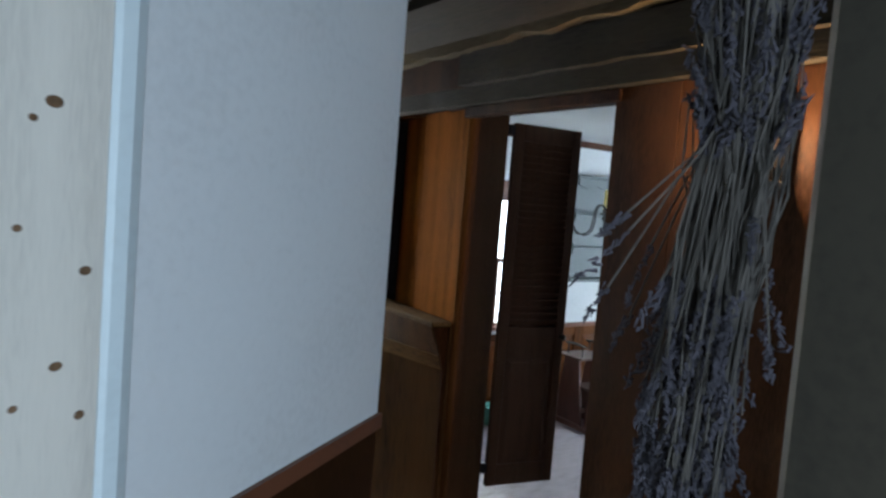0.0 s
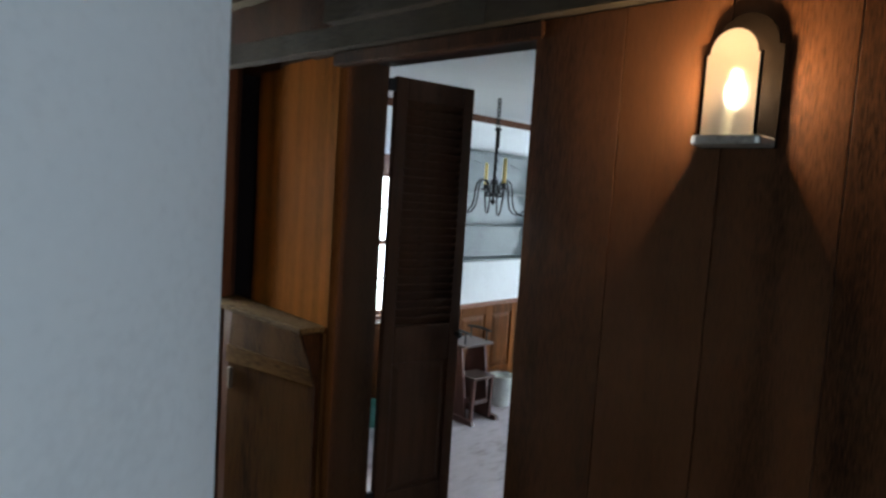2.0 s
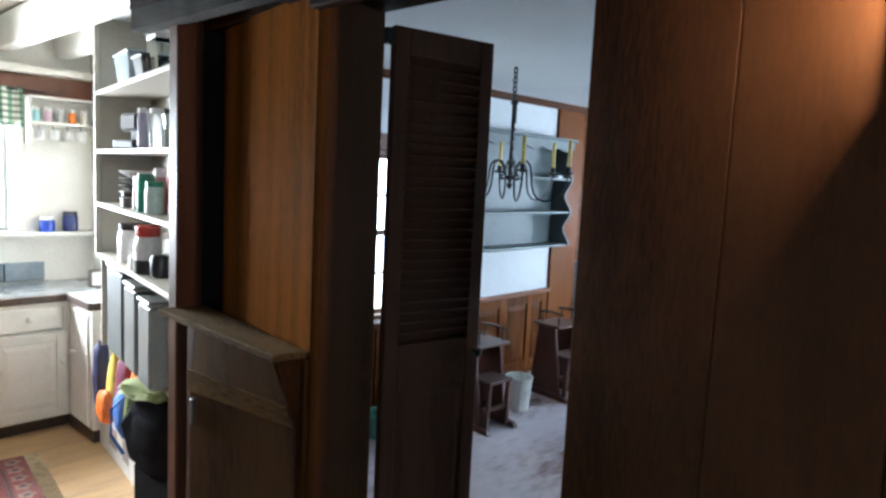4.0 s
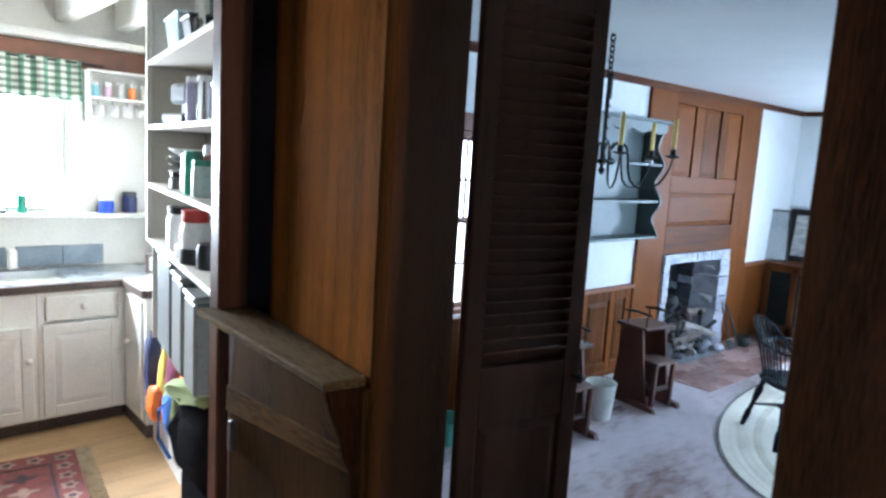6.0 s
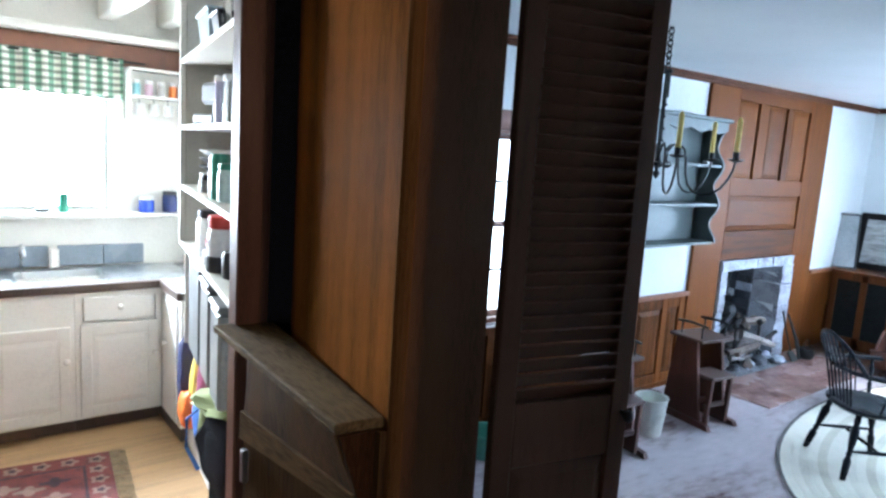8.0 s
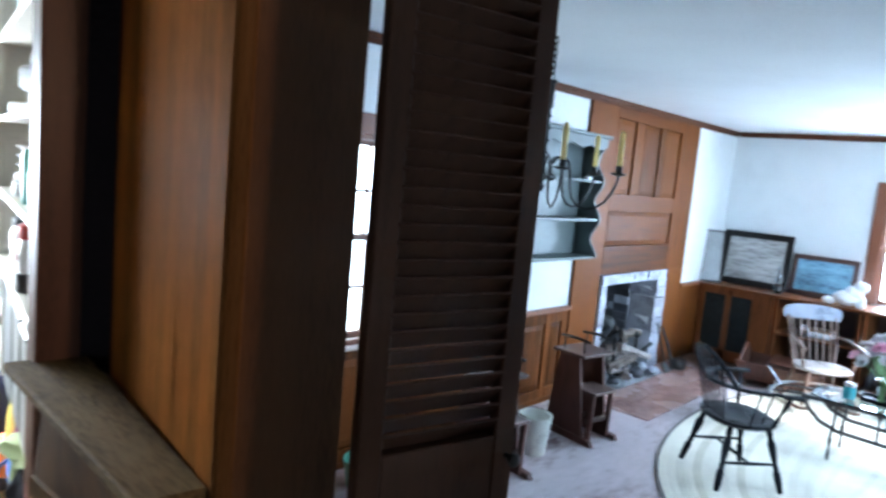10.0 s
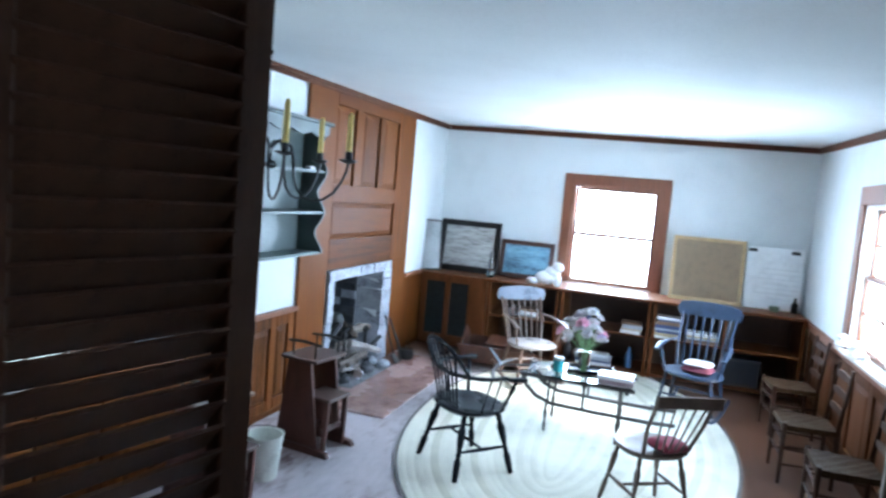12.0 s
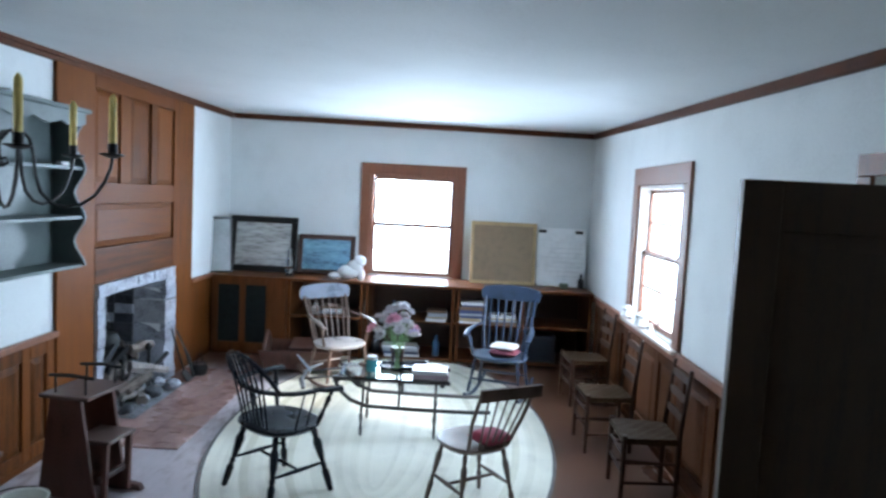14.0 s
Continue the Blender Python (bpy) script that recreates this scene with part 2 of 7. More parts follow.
def thing(name, m, label, category, group=""):
    ob = new(name)
    ob.matrix_world = m
    ob.empty_display_size = 0.1
    return tagged(ob, label, category, group)


def single(name, bm, material, label, category, group="", bevel=0.0, smooth=False):
    return tagged(new(name, mesh(name, bm, material, bevel, smooth)), label, category, group)


def structure(name, bm, material, label, bevel=0.0, smooth=False):
    return tagged(new(name, mesh(name, bm, material, bevel, smooth)), label, kind="structure")


def boxes(*dims):
    bm = bmesh.new()
    for d in dims:
        box(bm, *d)
    return bm


# ---- the large structure ----
XF, YL, YR, ZC, HF, KF = 8.15, 3.09, -1.285, 2.76, 0.30, 0.12
JX0, JY0, JX1, JY1 = 0.03, 0.872, 0.277, 0.884
structure("floor_dining", boxes((JX1, XF + 0.25, YR - 0.2, YL + 0.2, -0.12, 0)), FLOORM, "worn grey painted wooden floor of the sitting room")
structure("floor_hall", boxes((-3.2, JX1, -3.2, 1.9, -0.12, HF)), mat("hall_floor_wood", (0.16, 0.08, 0.04), 0.5, 0.3, 3, 0.1, (0.8, 8, 1)), "dark wooden hall floor a step above the room")
structure("floor_kitchen", boxes((-3.2, 0.75, 1.9, 4.65, -0.12, KF)), KFLOOR, "pale pine plank kitchen floor")


def ceil_z(x, y):
    """Ceiling height over the room, sloped to fit the camera's view."""
    s = (x - 8.1) / 5.6
    north, south = 2.765 + 0.065 * s, 2.715 + 0.165 * s
    return south + (north - south) * (y + 1.28) / 4.35


def ceil_sloped(bm):
    for v in bm.verts:
        v.co.z += ceil_z(v.co.x, v.co.y) - ZC
    return bm


bm = bmesh.new()
box(bm, JX1, XF + 0.25, YR - 0.2, YL + 0.2, ZC, ZC + 0.12)
structure("ceiling_dining", ceil_sloped(bm), CEIL, "smooth white painted ceiling")
structure("ceiling_hall", boxes((-3.2, JX1, -3.2, 1.95, ZC, ZC + 0.12)), BEAM, "dark rough board ceiling of the hall")
structure("ceiling_kitchen", boxes((-3.2, 0.75, 1.95, 4.9, ZC + 0.1, ZC + 0.22)), KWHITE, "white painted kitchen ceiling")

# far wall with window_1
WX0, WX1, WZ0, WZ1 = 0.35, 1.38, 0.90, 2.12
structure("wall_east", boxes((XF, XF + 0.22, YR - 0.2, WX0, 0, ZC), (XF, XF + 0.22, WX1, YL + 0.2, 0, ZC), (XF, XF + 0.22, WX0, WX1, 0, WZ0), (XF, XF + 0.22, WX0, WX1, WZ1, ZC)), PLASTER, "white plaster wall with one window")
# right wall with window_2 and a doorway
V0, V1 = 4.98, 6.12
structure("wall_south", boxes((JX1, 2.08, YR - 0.1, YR, 0, ZC), (2.08, 2.86, YR - 0.1, YR, 2.06, ZC), (2.86, V0, YR - 0.1, YR, 0, ZC), (V0, V1, YR - 0.1, YR, 0, 0.88), (V0, V1, YR - 0.1, YR, 2.07, ZC), (V1, XF, YR - 0.1, YR, 0, ZC)), PLASTER, "white plaster wall with a window and a doorway")
structure("wall_behind_doorway", boxes((1.9, 3.1, -2.4, -2.3, 0, ZC), (1.9, 1.98, -2.3, YR - 0.1, 0, ZC), (3.0, 3.1, -2.3, YR - 0.1, 0, ZC)), PLASTER, "plain plaster wall behind the open door")
# fireplace wall with window_3 and the fire opening
S0, S1, F0, F1, FZ = 1.75, 2.75, 5.20, 6.29, 0.99
structure("wall_north", boxes((0.68, S0, YL, YL + 0.2, 0, ZC), (S0, S1, YL, YL + 0.2, 0, 0.82), (S0, S1, YL, YL + 0.2, 2.1, ZC), (S1, F0, YL, YL + 0.2, 0, ZC), (F0, F1, YL, YL + 0.2, FZ, ZC), (F1, XF, YL, YL + 0.2, 0, ZC)), PLASTER, "white plaster wall with chimney and window")
# wall between hall and room
structure("wall_west", boxes((0.20, JX1, 1.06, 1.86, 0, ZC), (JX1, 0.62, 1.80, 1.86, 0, ZC), (0.62, 0.68, 1.80, 3.29, 0, ZC), (0.68, 0.95, 3.23, 3.29, 0, ZC), (0.02, JX1, -3.2, -0.0, 0, ZC), (0.02, JX1, 0.0, 1.06, 2.40, ZC), (0.10, 0.20, 1.06, 1.95, 2.40, ZC)), DARKWOOD, "thick dark wooden partition with a doorway")
bm = bmesh.new()
slab(bm, [(JX0 + 0.031, JY0), (JX1, JY1), (JX1, 1.06), (0.14, 1.06)], HF, 2.40)
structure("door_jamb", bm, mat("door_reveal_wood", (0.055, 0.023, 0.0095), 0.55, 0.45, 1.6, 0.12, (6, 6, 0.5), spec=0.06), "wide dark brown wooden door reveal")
structure("wall_hall_back", boxes((-3.3, -3.2, -3.3, 4.9, 0, ZC + 0.2), (-3.2, 0.36, -3.3, -3.2, 0, ZC)), DARKWOOD, "dark wooden hall wall")
# kitchen walls
K0, K1, KZ0, KZ1 = -1.3, 0.215, 1.40, 2.27
structure("wall_kitchen", boxes((-3.2, K0, 4.65, 4.85, 0, ZC + 0.2), (K0, K1, 4.65, 4.85, 0, KZ0), (K0, K1, 4.65, 4.85, KZ1, ZC + 0.2), (K1, 0.95, 4.65, 4.85, 0, ZC + 0.2), (0.75, 0.95, 3.29, 4.65, 0, ZC + 0.2)), KWHITE, "white painted kitchen wall with a window")
# slanting white hall wall
U = Vector((0.8387, 0.5446, 0)).normalized()
slant = Matrix.Translation((-1.108, -0.352, 0)) @ Matrix.Rotation(math.atan2(U.y, U.x), 4, "Z")
ob = structure("wall_hall_white", boxes((-0.712, 0, 0, 0.12, 1.463, ZC)), HALLWHITE, "smooth white plastered partition wall")
ob.matrix_world = slant
# chair rail, boards below, trim, pale boards
ob = structure("baseboard", boxes((-0.712, 0.004, -0.010, 0.13, 1.43, 1.463)), TRIM, "dark wooden chair rail")
ob.matrix_world = slant
ob = structure("wall_hall_wainscot", boxes((-0.712, 0.0, 0.0, 0.12, HF, 1.43)), DARKWOOD, "dark wooden boards below the white partition")
ob.matrix_world = slant
structure("ground", boxes((-60, 70, -60, 60, -0.6, -0.5)), mat("lawn", (0.10, 0.16, 0.05), 0.9, 0.4, 2, 0.4), "grassy ground outside the house")

# outside, seen white through the panes
GLOW = glow_mat("bright_overcast", (0.88, 0.98, 1.0), 2.6)
GLOWK = glow_mat("bright_garden_light", (0.9, 1.0, 0.96), 5.0)
for name, dims in (("backdrop_east", (10.6, 10.62, -4, 6, -0.5, 5)), ("backdrop_south", (3.4, 18.0, -4.02, -4.0, -0.5, 2.35)), ("backdrop_north", (1.0, 7.5, 5.4, 5.42, -0.5, 5)), ("backdrop_kitchen", (-4.5, 0.95, 6.8, 6.82, -0.5, 5))):
    structure(name, boxes(dims), GLOWK if name == "backdrop_kitchen" else GLOW, "overexposed white daylight outdoors")

# chimney behind the fire opening
structure("wall_firebox", boxes((F0 - 0.1, F0, YL + 0.2, YL + 0.75, 0, 1.4), (F1, F1 + 0.1, YL + 0.2, YL + 0.75, 0, 1.4), (F0 - 0.1, F1 + 0.1, YL + 0.75, YL + 0.85, 0, 1.4), (F0 - 0.1, F1 + 0.1, YL + 0.2, YL + 0.85, 1.4, 1.5), (F0 - 0.1, F1 + 0.1, YL - 0.028, YL + 0.85, -0.1, 0.004)), SOOT, "sooty brick lining of the fireplace")

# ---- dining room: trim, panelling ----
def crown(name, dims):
    structure(name, ceil_sloped(boxes(*dims)), CROWN, "dark red-brown crown moulding", 0.004)


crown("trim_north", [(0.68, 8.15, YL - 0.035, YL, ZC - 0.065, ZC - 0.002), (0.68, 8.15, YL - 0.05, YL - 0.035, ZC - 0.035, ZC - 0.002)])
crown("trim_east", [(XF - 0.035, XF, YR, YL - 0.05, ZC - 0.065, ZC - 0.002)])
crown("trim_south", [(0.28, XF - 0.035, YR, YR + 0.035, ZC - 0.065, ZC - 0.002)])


def panel_field(parent, horizontal, at, a0, a1, z0, z1, face, proud=0.014, rim=0.05, m=None):
    """A raised field with bevelled rim on a wall of constant y (horizontal) or x."""
    bm = bmesh.new()
    s = face
    outer = [(a0, z0), (a1, z0), (a1, z1), (a0, z1)]
    inner = [(a0 + rim, z0 + rim), (a1 - rim, z0 + rim), (a1 - rim, z1 - rim), (a0 + rim, z1 - rim)]

    def p(c, d):
        return (c[0], at + s * d, c[1]) if horizontal else (at + s * d, c[0], c[1])
    o = [bm.verts.new(p(c, -0.006)) for c in outer]
    o2 = [bm.verts.new(p(c, 0.002)) for c in outer]
    n = [bm.verts.new(p(c, proud)) for c in inner]
    for i in range(4):
        k = (i + 1) % 4
        bm.faces.new((o[i], o[k], o2[k], o2[i]))
        bm.faces.new((o2[i], o2[k], n[k], n[i]))
    bm.faces.new(n)
    return part("panel", bm, m or PINE, parent)


def stile(parent, dims, m):
    return part("rail", boxes(dims), m, parent, bevel=0.004)


def frame_panels(parent, y, cols, rows, face, depth=0.028, edge=0.09, m=None):
    """Frame and panel work on a wall of constant y; cols and rows are the limits of the fields."""
    m = m or PINE
    x0, x1, z0, z1 = cols[0][0] - edge, cols[-1][1] + edge, rows[0][0] - edge, rows[-1][1] + edge
    ya, yb = sorted((y, y + face * depth))
    xs = [x0] + [c for p in cols for c in p] + [x1]
    for i in range(0, len(xs), 2):
        stile(parent, (xs[i], xs[i + 1], ya, yb, z0, z1), m)
    zs = [z0] + [c for p in rows for c in p] + [z1]
    for c in cols:
        for i in range(0, len(zs), 2):
            stile(parent, (c[0], c[1], ya, yb, zs[i], zs[i + 1]), m)
        for r in rows:
            panel_field(parent, True, y + face * 0.008, c[0], c[1], r[0], r[1], face, m=m)


wn = tagged(new("wainscot_north"), "orange-brown pine panelled wainscot below a white wall", kind="structure")
frame_panels(wn, YL, [(0.8, 1.1), (1.2, 1.68), (1.84, 2.25), (2.37, 2.66), (2.82, 3.3), (3.42, 3.8), (3.92, 4.25), (4.33, 4.5)], [(0.13, 0.71)], -1)
part("cap", boxes((0.69, 4.62, YL - 0.045, YL, 0.802, 0.842)), TRIM_V, wn, bevel=0.006)
part("base_board", boxes((0.69, 4.62, YL - 0.034, YL, 0.0, 0.045)), PINE_X, wn)
ch = tagged(new("panelled_chimney_wall"), "full-height orange pine panelling round the fireplace", kind="structure")
Y = YL - 0.03
for d in ((4.61, 5.085, Y, YL, 0, 2.69), (6.48, 6.95, Y, YL, 1.09, 2.69), (6.515, 6.95, Y, YL, 0, 1.09), (5.085, 6.48, Y, YL, 2.565, 2.69), (5.085, 6.48, Y, YL, 1.705, 1.865), (5.085, 6.48, Y, YL, 1.09, 1.37), (5.46, 5.63, Y, YL, 1.865, 2.565), (6.0, 6.115, Y, YL, 1.865, 2.565)):
    part("board", boxes(d), PINE_X if d[1] - d[0] > 1 else PINE, ch, bevel=0.004)
for a, b_, z0, z1 in ((5.085, 5.46, 1.865, 2.565), (5.63, 6.0, 1.865, 2.565), (6.115, 6.48, 1.865, 2.565), (5.085, 6.48, 1.37, 1.705)):
    panel_field(ch, True, YL - 0.006, a, b_, z0, z1, -1, m=PINE if b_ - a < 1 else PINE_X)
wc = tagged(new("wainscot_corner"), "orange pine boarding below the white corner wall", kind="structure")
part("board", boxes((6.95, 8.14, YL - 0.03, YL, 0, 0.86)), PINE, wc)
part("cap", boxes((6.95, 8.14, YL - 0.05, YL, 0.86, 0.9)), TRIM_V, wc, bevel=0.006)
ws = tagged(new("wainscot_south"), "orange pine panelled wainscot under the window, coloured darker for shade", kind="structure")
# Pine coloured darker on this wall, partly to stand for its shade
SHADED_PINE = mat("shaded_pine", (0.085, 0.029, 0.010), 0.5, 0.35, 3.0, 0.12, (9, 9, 0.7), each=0.25, spec=0.06)
frame_panels(ws, YR, [(3.1, 3.55), (3.67, 4.1), (4.22, 4.65), (4.77, 5.2), (5.32, 5.75), (5.87, 6.3), (6.42, 6.85), (6.97, 7.4)], [(0.14, 0.7)], 1, m=SHADED_PINE)
part("cap", boxes((2.96, 8.0, YR, YR + 0.045, 0.79, 0.86)), TRIM_V, ws, bevel=0.006)

part("base_board", boxes((2.96, 8.0, YR, YR + 0.034, 0.0, 0.055)), SHADED_PINE, ws)
# fireplace surround and hearth
PALE = mat("whitewashed_stone", (0.36, 0.38, 0.43), 0.8, 0.75, 4.5, 0.6, second=(0.035, 0.035, 0.042))
SMOKED = mat("smoked_limewash", (0.05, 0.057, 0.072), 0.5, 0.8, 7, 0.6, second=(0.012, 0.013, 0.016))
sur = thing("fireplace_surround", pose(0, 0, 0), "whitewashed stone fireplace surround, sooty and chipped", "fireplace")
rnd = random.Random(3)


def rough_block(x0, x1, y0, y1, z0, z1, amp=0.006):
    """A dressed stone with knocked corners."""
    bm = boxes((x0, x1, y0, y1, z0, z1))
    bmesh.ops.subdivide_edges(bm, edges=list(bm.edges), cuts=1, use_grid_fill=True)
    for v in bm.verts:
        v.co += Vector((rnd.uniform(-amp, amp), rnd.uniform(-amp, amp), rnd.uniform(-amp, amp)))
    return bm


for x0, x1, lo, hi in ((5.10, F0 + 0.004, 0.12, 0.2), (F1 - 0.004, 6.512, 0.1, 0.24)):
    z = 0.0
    while z < FZ - 0.02:
        h = min(rnd.uniform(lo, hi), FZ - z)
        part("stone", rough_block(x0, x1, Y - 0.012 - rnd.random() * 0.012, YL + 0.24 + rnd.random() * 0.03, z + 0.004, z + h - 0.004), PALE if rnd.random() < 0.8 else STONE, sur)
        z += h
a = 5.10
while a < 6.5:
    w = min(rnd.uniform(0.16, 0.34), 6.512 - a)
    part("stone", rough_block(a + 0.003, a + w - 0.003, Y - 0.014 - rnd.random() * 0.01, YL + 0.2, FZ, 1.085), PALE, sur)
    a += w
hearth = tagged(new("hearth"), "worn pinkish brick hearth set flush in the floor", kind="structure")
for i in range(8):
    k = 0
    a = 4.72 - (0.09 if i % 2 else 0.0)
    while a < 6.78:
        c, x0, x1 = 2.26 + i * 0.1, max(a, 4.72), min(a + 0.196, 6.8)
        if x1 - x0 > 0.03:
            part("brick", boxes((x0, x1, c, c + 0.098, -0.04, 0.006 + rnd.random() * 0.004)), BRICK, hearth)
        a += 0.199
# courses of the firebox: splayed side walls and back, blotched with lime and soot
for i in range(11):
    z = 0.02 + i * 0.09
    for k in range(5):
        a = F0 + 0.235 * k + (0.1 if i % 2 else 0)
        b_ = min(a + 0.226, F1 + 0.02)
        if b_ - a > 0.04:
            part("back_brick", rough_block(a, b_, YL + 0.60 - rnd.random() * 0.03, YL + 0.76, z, z + 0.083, 0.004), PALE if rnd.random() < 0.07 else (SMOKED, SOOT)[int(rnd.random() * 2)], sur)
    for k in range(2):
        c = YL + 0.25 + 0.18 * k
        part("side_brick", rough_block(F1 - 0.02 - rnd.random() * 0.012, F1 + 0.1, c, c + 0.172, z, z + 0.083, 0.004), PALE if rnd.random() < 0.12 else (SMOKED, SOOT)[int(rnd.random() * 2)], sur)
        part("side_brick", rough_block(F0 - 0.1, F0 + 0.02 + rnd.random() * 0.012, c, c + 0.172, z, z + 0.083, 0.004), (SMOKED, SOOT)[int(rnd.random() * 2)], sur)
for k in range(34):
    bm = bmesh.new()
    q = bmesh.ops.create_icosphere(bm, subdivisions=2, radius=rnd.uniform(0.02, 0.075))
    sq = (rnd.uniform(0.8, 1.5), rnd.uniform(0.7, 1.1), rnd.uniform(0.55, 0.9))
    for v in q["verts"]:
        v.co = Vector((v.co.x * sq[0], v.co.y * sq[1], v.co.z * sq[2])) * (1 + rnd.uniform(-0.16, 0.16))
    low = min(v.co.z for v in bm.verts)
    o = single("hearth_rubble", bm, (STONE, SOOT, PALE, SOOT)[k % 4], "loose lump of ash, char and stone in the fireplace", "stone", "rubble in the fireplace")
    o.location = (rnd.uniform(5.27, 6.22), rnd.uniform(2.86, 3.35), 0.011 - low)
bm = bmesh.new()
n, m_ = 18, 10
g = [[bm.verts.new((5.24 + 1.02 * i / n, 2.82 + 0.8 * j / m_, 0.013 + (0.002 if j in (0, m_) or i in (0, n) else 0.05 * max(0, noise.noise(Vector((i * 0.5, j * 0.5, 3)))) + 0.02 * math.sin(math.pi * j / m_)))) for j in range(m_ + 1)] for i in range(n + 1)]
for i in range(n):
    for j in range(m_):
        bm.faces.new((g[i][j], g[i + 1][j], g[i + 1][j + 1], g[i][j + 1]))
o = tagged(new("ash_bed", mesh("ash_bed", bm, mat("grey_ash", (0.19, 0.20, 0.215), 0.95, 0.6, 9, 0.5, second=(0.03, 0.03, 0.035)), smooth=True)), "bed of grey ash and cinders spilling from the fireplace", "ash", kind="stuff")
fd = thing("andiron", pose(5.55, 3.2, 0), "black wrought iron andiron in the fireplace", "andiron", "andirons in the fireplace")
bm = bmesh.new()
tube(bm, [(0, -0.14, 0), (0, -0.13, 0.15), (0, -0.13, 0.36)], 0.016)
lathe(bm, [(0.01, 0), (0.032, 0.03), (0.034, 0.05), (0.01, 0.08)], (0, -0.13, 0.36), 10)
part("post", bm, IRON, fd, smooth=True)
part("bar", boxes((-0.012, 0.012, -0.13, 0.3, 0.12, 0.145)), IRON, fd)
bm = bmesh.new()
tube(bm, [(-0.09, -0.17, 0.0), (-0.05, -0.14, 0.09), (0, -0.13, 0.12), (0.05, -0.14, 0.09), (0.09, -0.17, 0.0)], 0.012)
part("foot", bm, IRON, fd, smooth=True)
copy_thing(fd, pose(6.02, 3.2, 0))
LOG = mat("charred_log", (0.16, 0.13, 0.11), 0.9, 0.6, 9, 0.6)
CHAR = mat("charcoal", (0.025, 0.025, 0.028), 0.8, 0.5, 12, 0.5)
ASH = mat("pale_bark_log", (0.42, 0.38, 0.36), 0.9, 0.4, 9, 0.5)
for k, (a, b_, r) in enumerate((((5.34, 3.3, 0.2), (6.18, 3.36, 0.2), 0.06), ((5.36, 3.42, 0.21), (6.16, 3.5, 0.21), 0.065), ((5.5, 3.38, 0.31), (6.2, 3.4, 0.33), 0.05), ((5.45, 3.22, 0.12), (5.9, 3.5, 0.42), 0.045), ((6.18, 3.25, 0.12), (5.8, 3.5, 0.45), 0.04))):
    bm = bmesh.new()
    tube(bm, [Vector(a).lerp(Vector(b_), s / 5) + Vector((0, rnd.uniform(-0.012, 0.012), rnd.uniform(-0.01, 0.01))) for s in range(6)], [r * rnd.uniform(0.85, 1.1) for s in range(6)], 9)
    single("log", bm, ASH if k in (2, 3) else LOG, "half-burnt split log lying on the andirons", "log", "logs in the fireplace", smooth=True)
for k in range(38):
    x, y, z = rnd.uniform(5.3, 6.2), rnd.uniform(2.95, 3.45), 0.05 + 0.03 * k ** 0.8 * rnd.uniform(0.2, 1.0)
    a, h, r = rnd.uniform(-0.9, 0.9), rnd.uniform(0.1, 0.24), rnd.uniform(0.018, 0.05)
    d1 = Vector((math.cos(a), math.sin(a) * 0.7, rnd.uniform(-0.5, 0.9) * min(1, z * 3))) * h
    p = Vector((min(max(x, 5.3 + abs(d1.x)), 6.2 - abs(d1.x)), y, max(z, abs(d1.z) + r)))
    bm = bmesh.new()
    tube(bm, [p + d1 * s + Vector((0, 0, rnd.uniform(-0.008, 0.008))) for s in (-1, -0.4, 0.2, 1)], [r * rnd.uniform(0.6, 1.15) for s in range(4)], 6)
    single("firewood_piece", bm, (LOG, CHAR, ASH, CHAR, LOG)[k % 5], "split and burnt firewood piece in the fireplace pile", "firewood", "firewood pile in the fireplace")
kt = thing("iron_kettle", pose(5.72, 3.3, 0.43), "black iron kettle over the firewood pile", "kettle")
bm = bmesh.new()
lathe(bm, [(0.06, 0), (0.1, 0.03), (0.11, 0.08), (0.085, 0.14), (0.075, 0.15), (0.02, 0.165)], n=14)
part("pot", bm, IRON, kt, smooth=True)
bm = bmesh.new()
tube(bm, [(-0.1 * math.cos(t), 0, 0.12 + 0.14 * math.sin(t)) for t in (0, 0.5, 1.0, 1.57, 2.14, 2.64, 3.14)], 0.006, 6)
part("bail", bm, IRON, kt, smooth=True)
bm = bmesh.new()
tube(bm, [(0, 0, 0.26), (0.01, 0, 0.45), (0, 0, 0.9)], 0.008, 6)
part("hook", bm, IRON, kt, smooth=True)
ft = thing("fire_tongs", pose(6.47, 2.93, 0), "black iron fire tongs leaning on the fireplace pier", "tongs")
for x in (0.0, 0.06):
    bm = bmesh.new()
    tube(bm, [(x, -0.1, 0.0), (0.02 + x * 0.4, -0.03, 0.2), (0.02, 0.085, 0.46)], [0.014, 0.011, 0.009])
    part("arm", bm, IRON, ft, smooth=True)
fs_ = thing("fire_shovel", pose(6.36, 2.9, 0), "short black iron ash shovel leaning on the fireplace pier", "shovel")
bm = bmesh.new()
tube(bm, [(0.0, -0.02, 0.1), (0.0, 0.05, 0.3), (0.0, 0.11, 0.5)], 0.009)
part("handle", bm, IRON, fs_, smooth=True)
bm = bmesh.new()
slab(bm, [(-0.07, -0.11), (0.07, -0.11), (0.06, 0.03), (0.02, 0.05), (-0.02, 0.05), (-0.06, 0.03)], 0.0, 0.012)
o = part("blade", bm, IRON, fs_, bevel=0.003)
o.matrix_local = pose(0, -0.03, 0.062, 55, 0, 0)
fb_ = thing("iron_kettle", pose(6.58, 2.82, 0.0), "small black iron pot on the hearth beside the fireplace", "pot")
bm = bmesh.new()
lathe(bm, [(0.05, 0), (0.075, 0.02), (0.085, 0.07), (0.07, 0.11), (0.075, 0.12), (0.06, 0.118)], n=16)
part("pot", bm, IRON, fb_, smooth=True)
bm = bmesh.new()
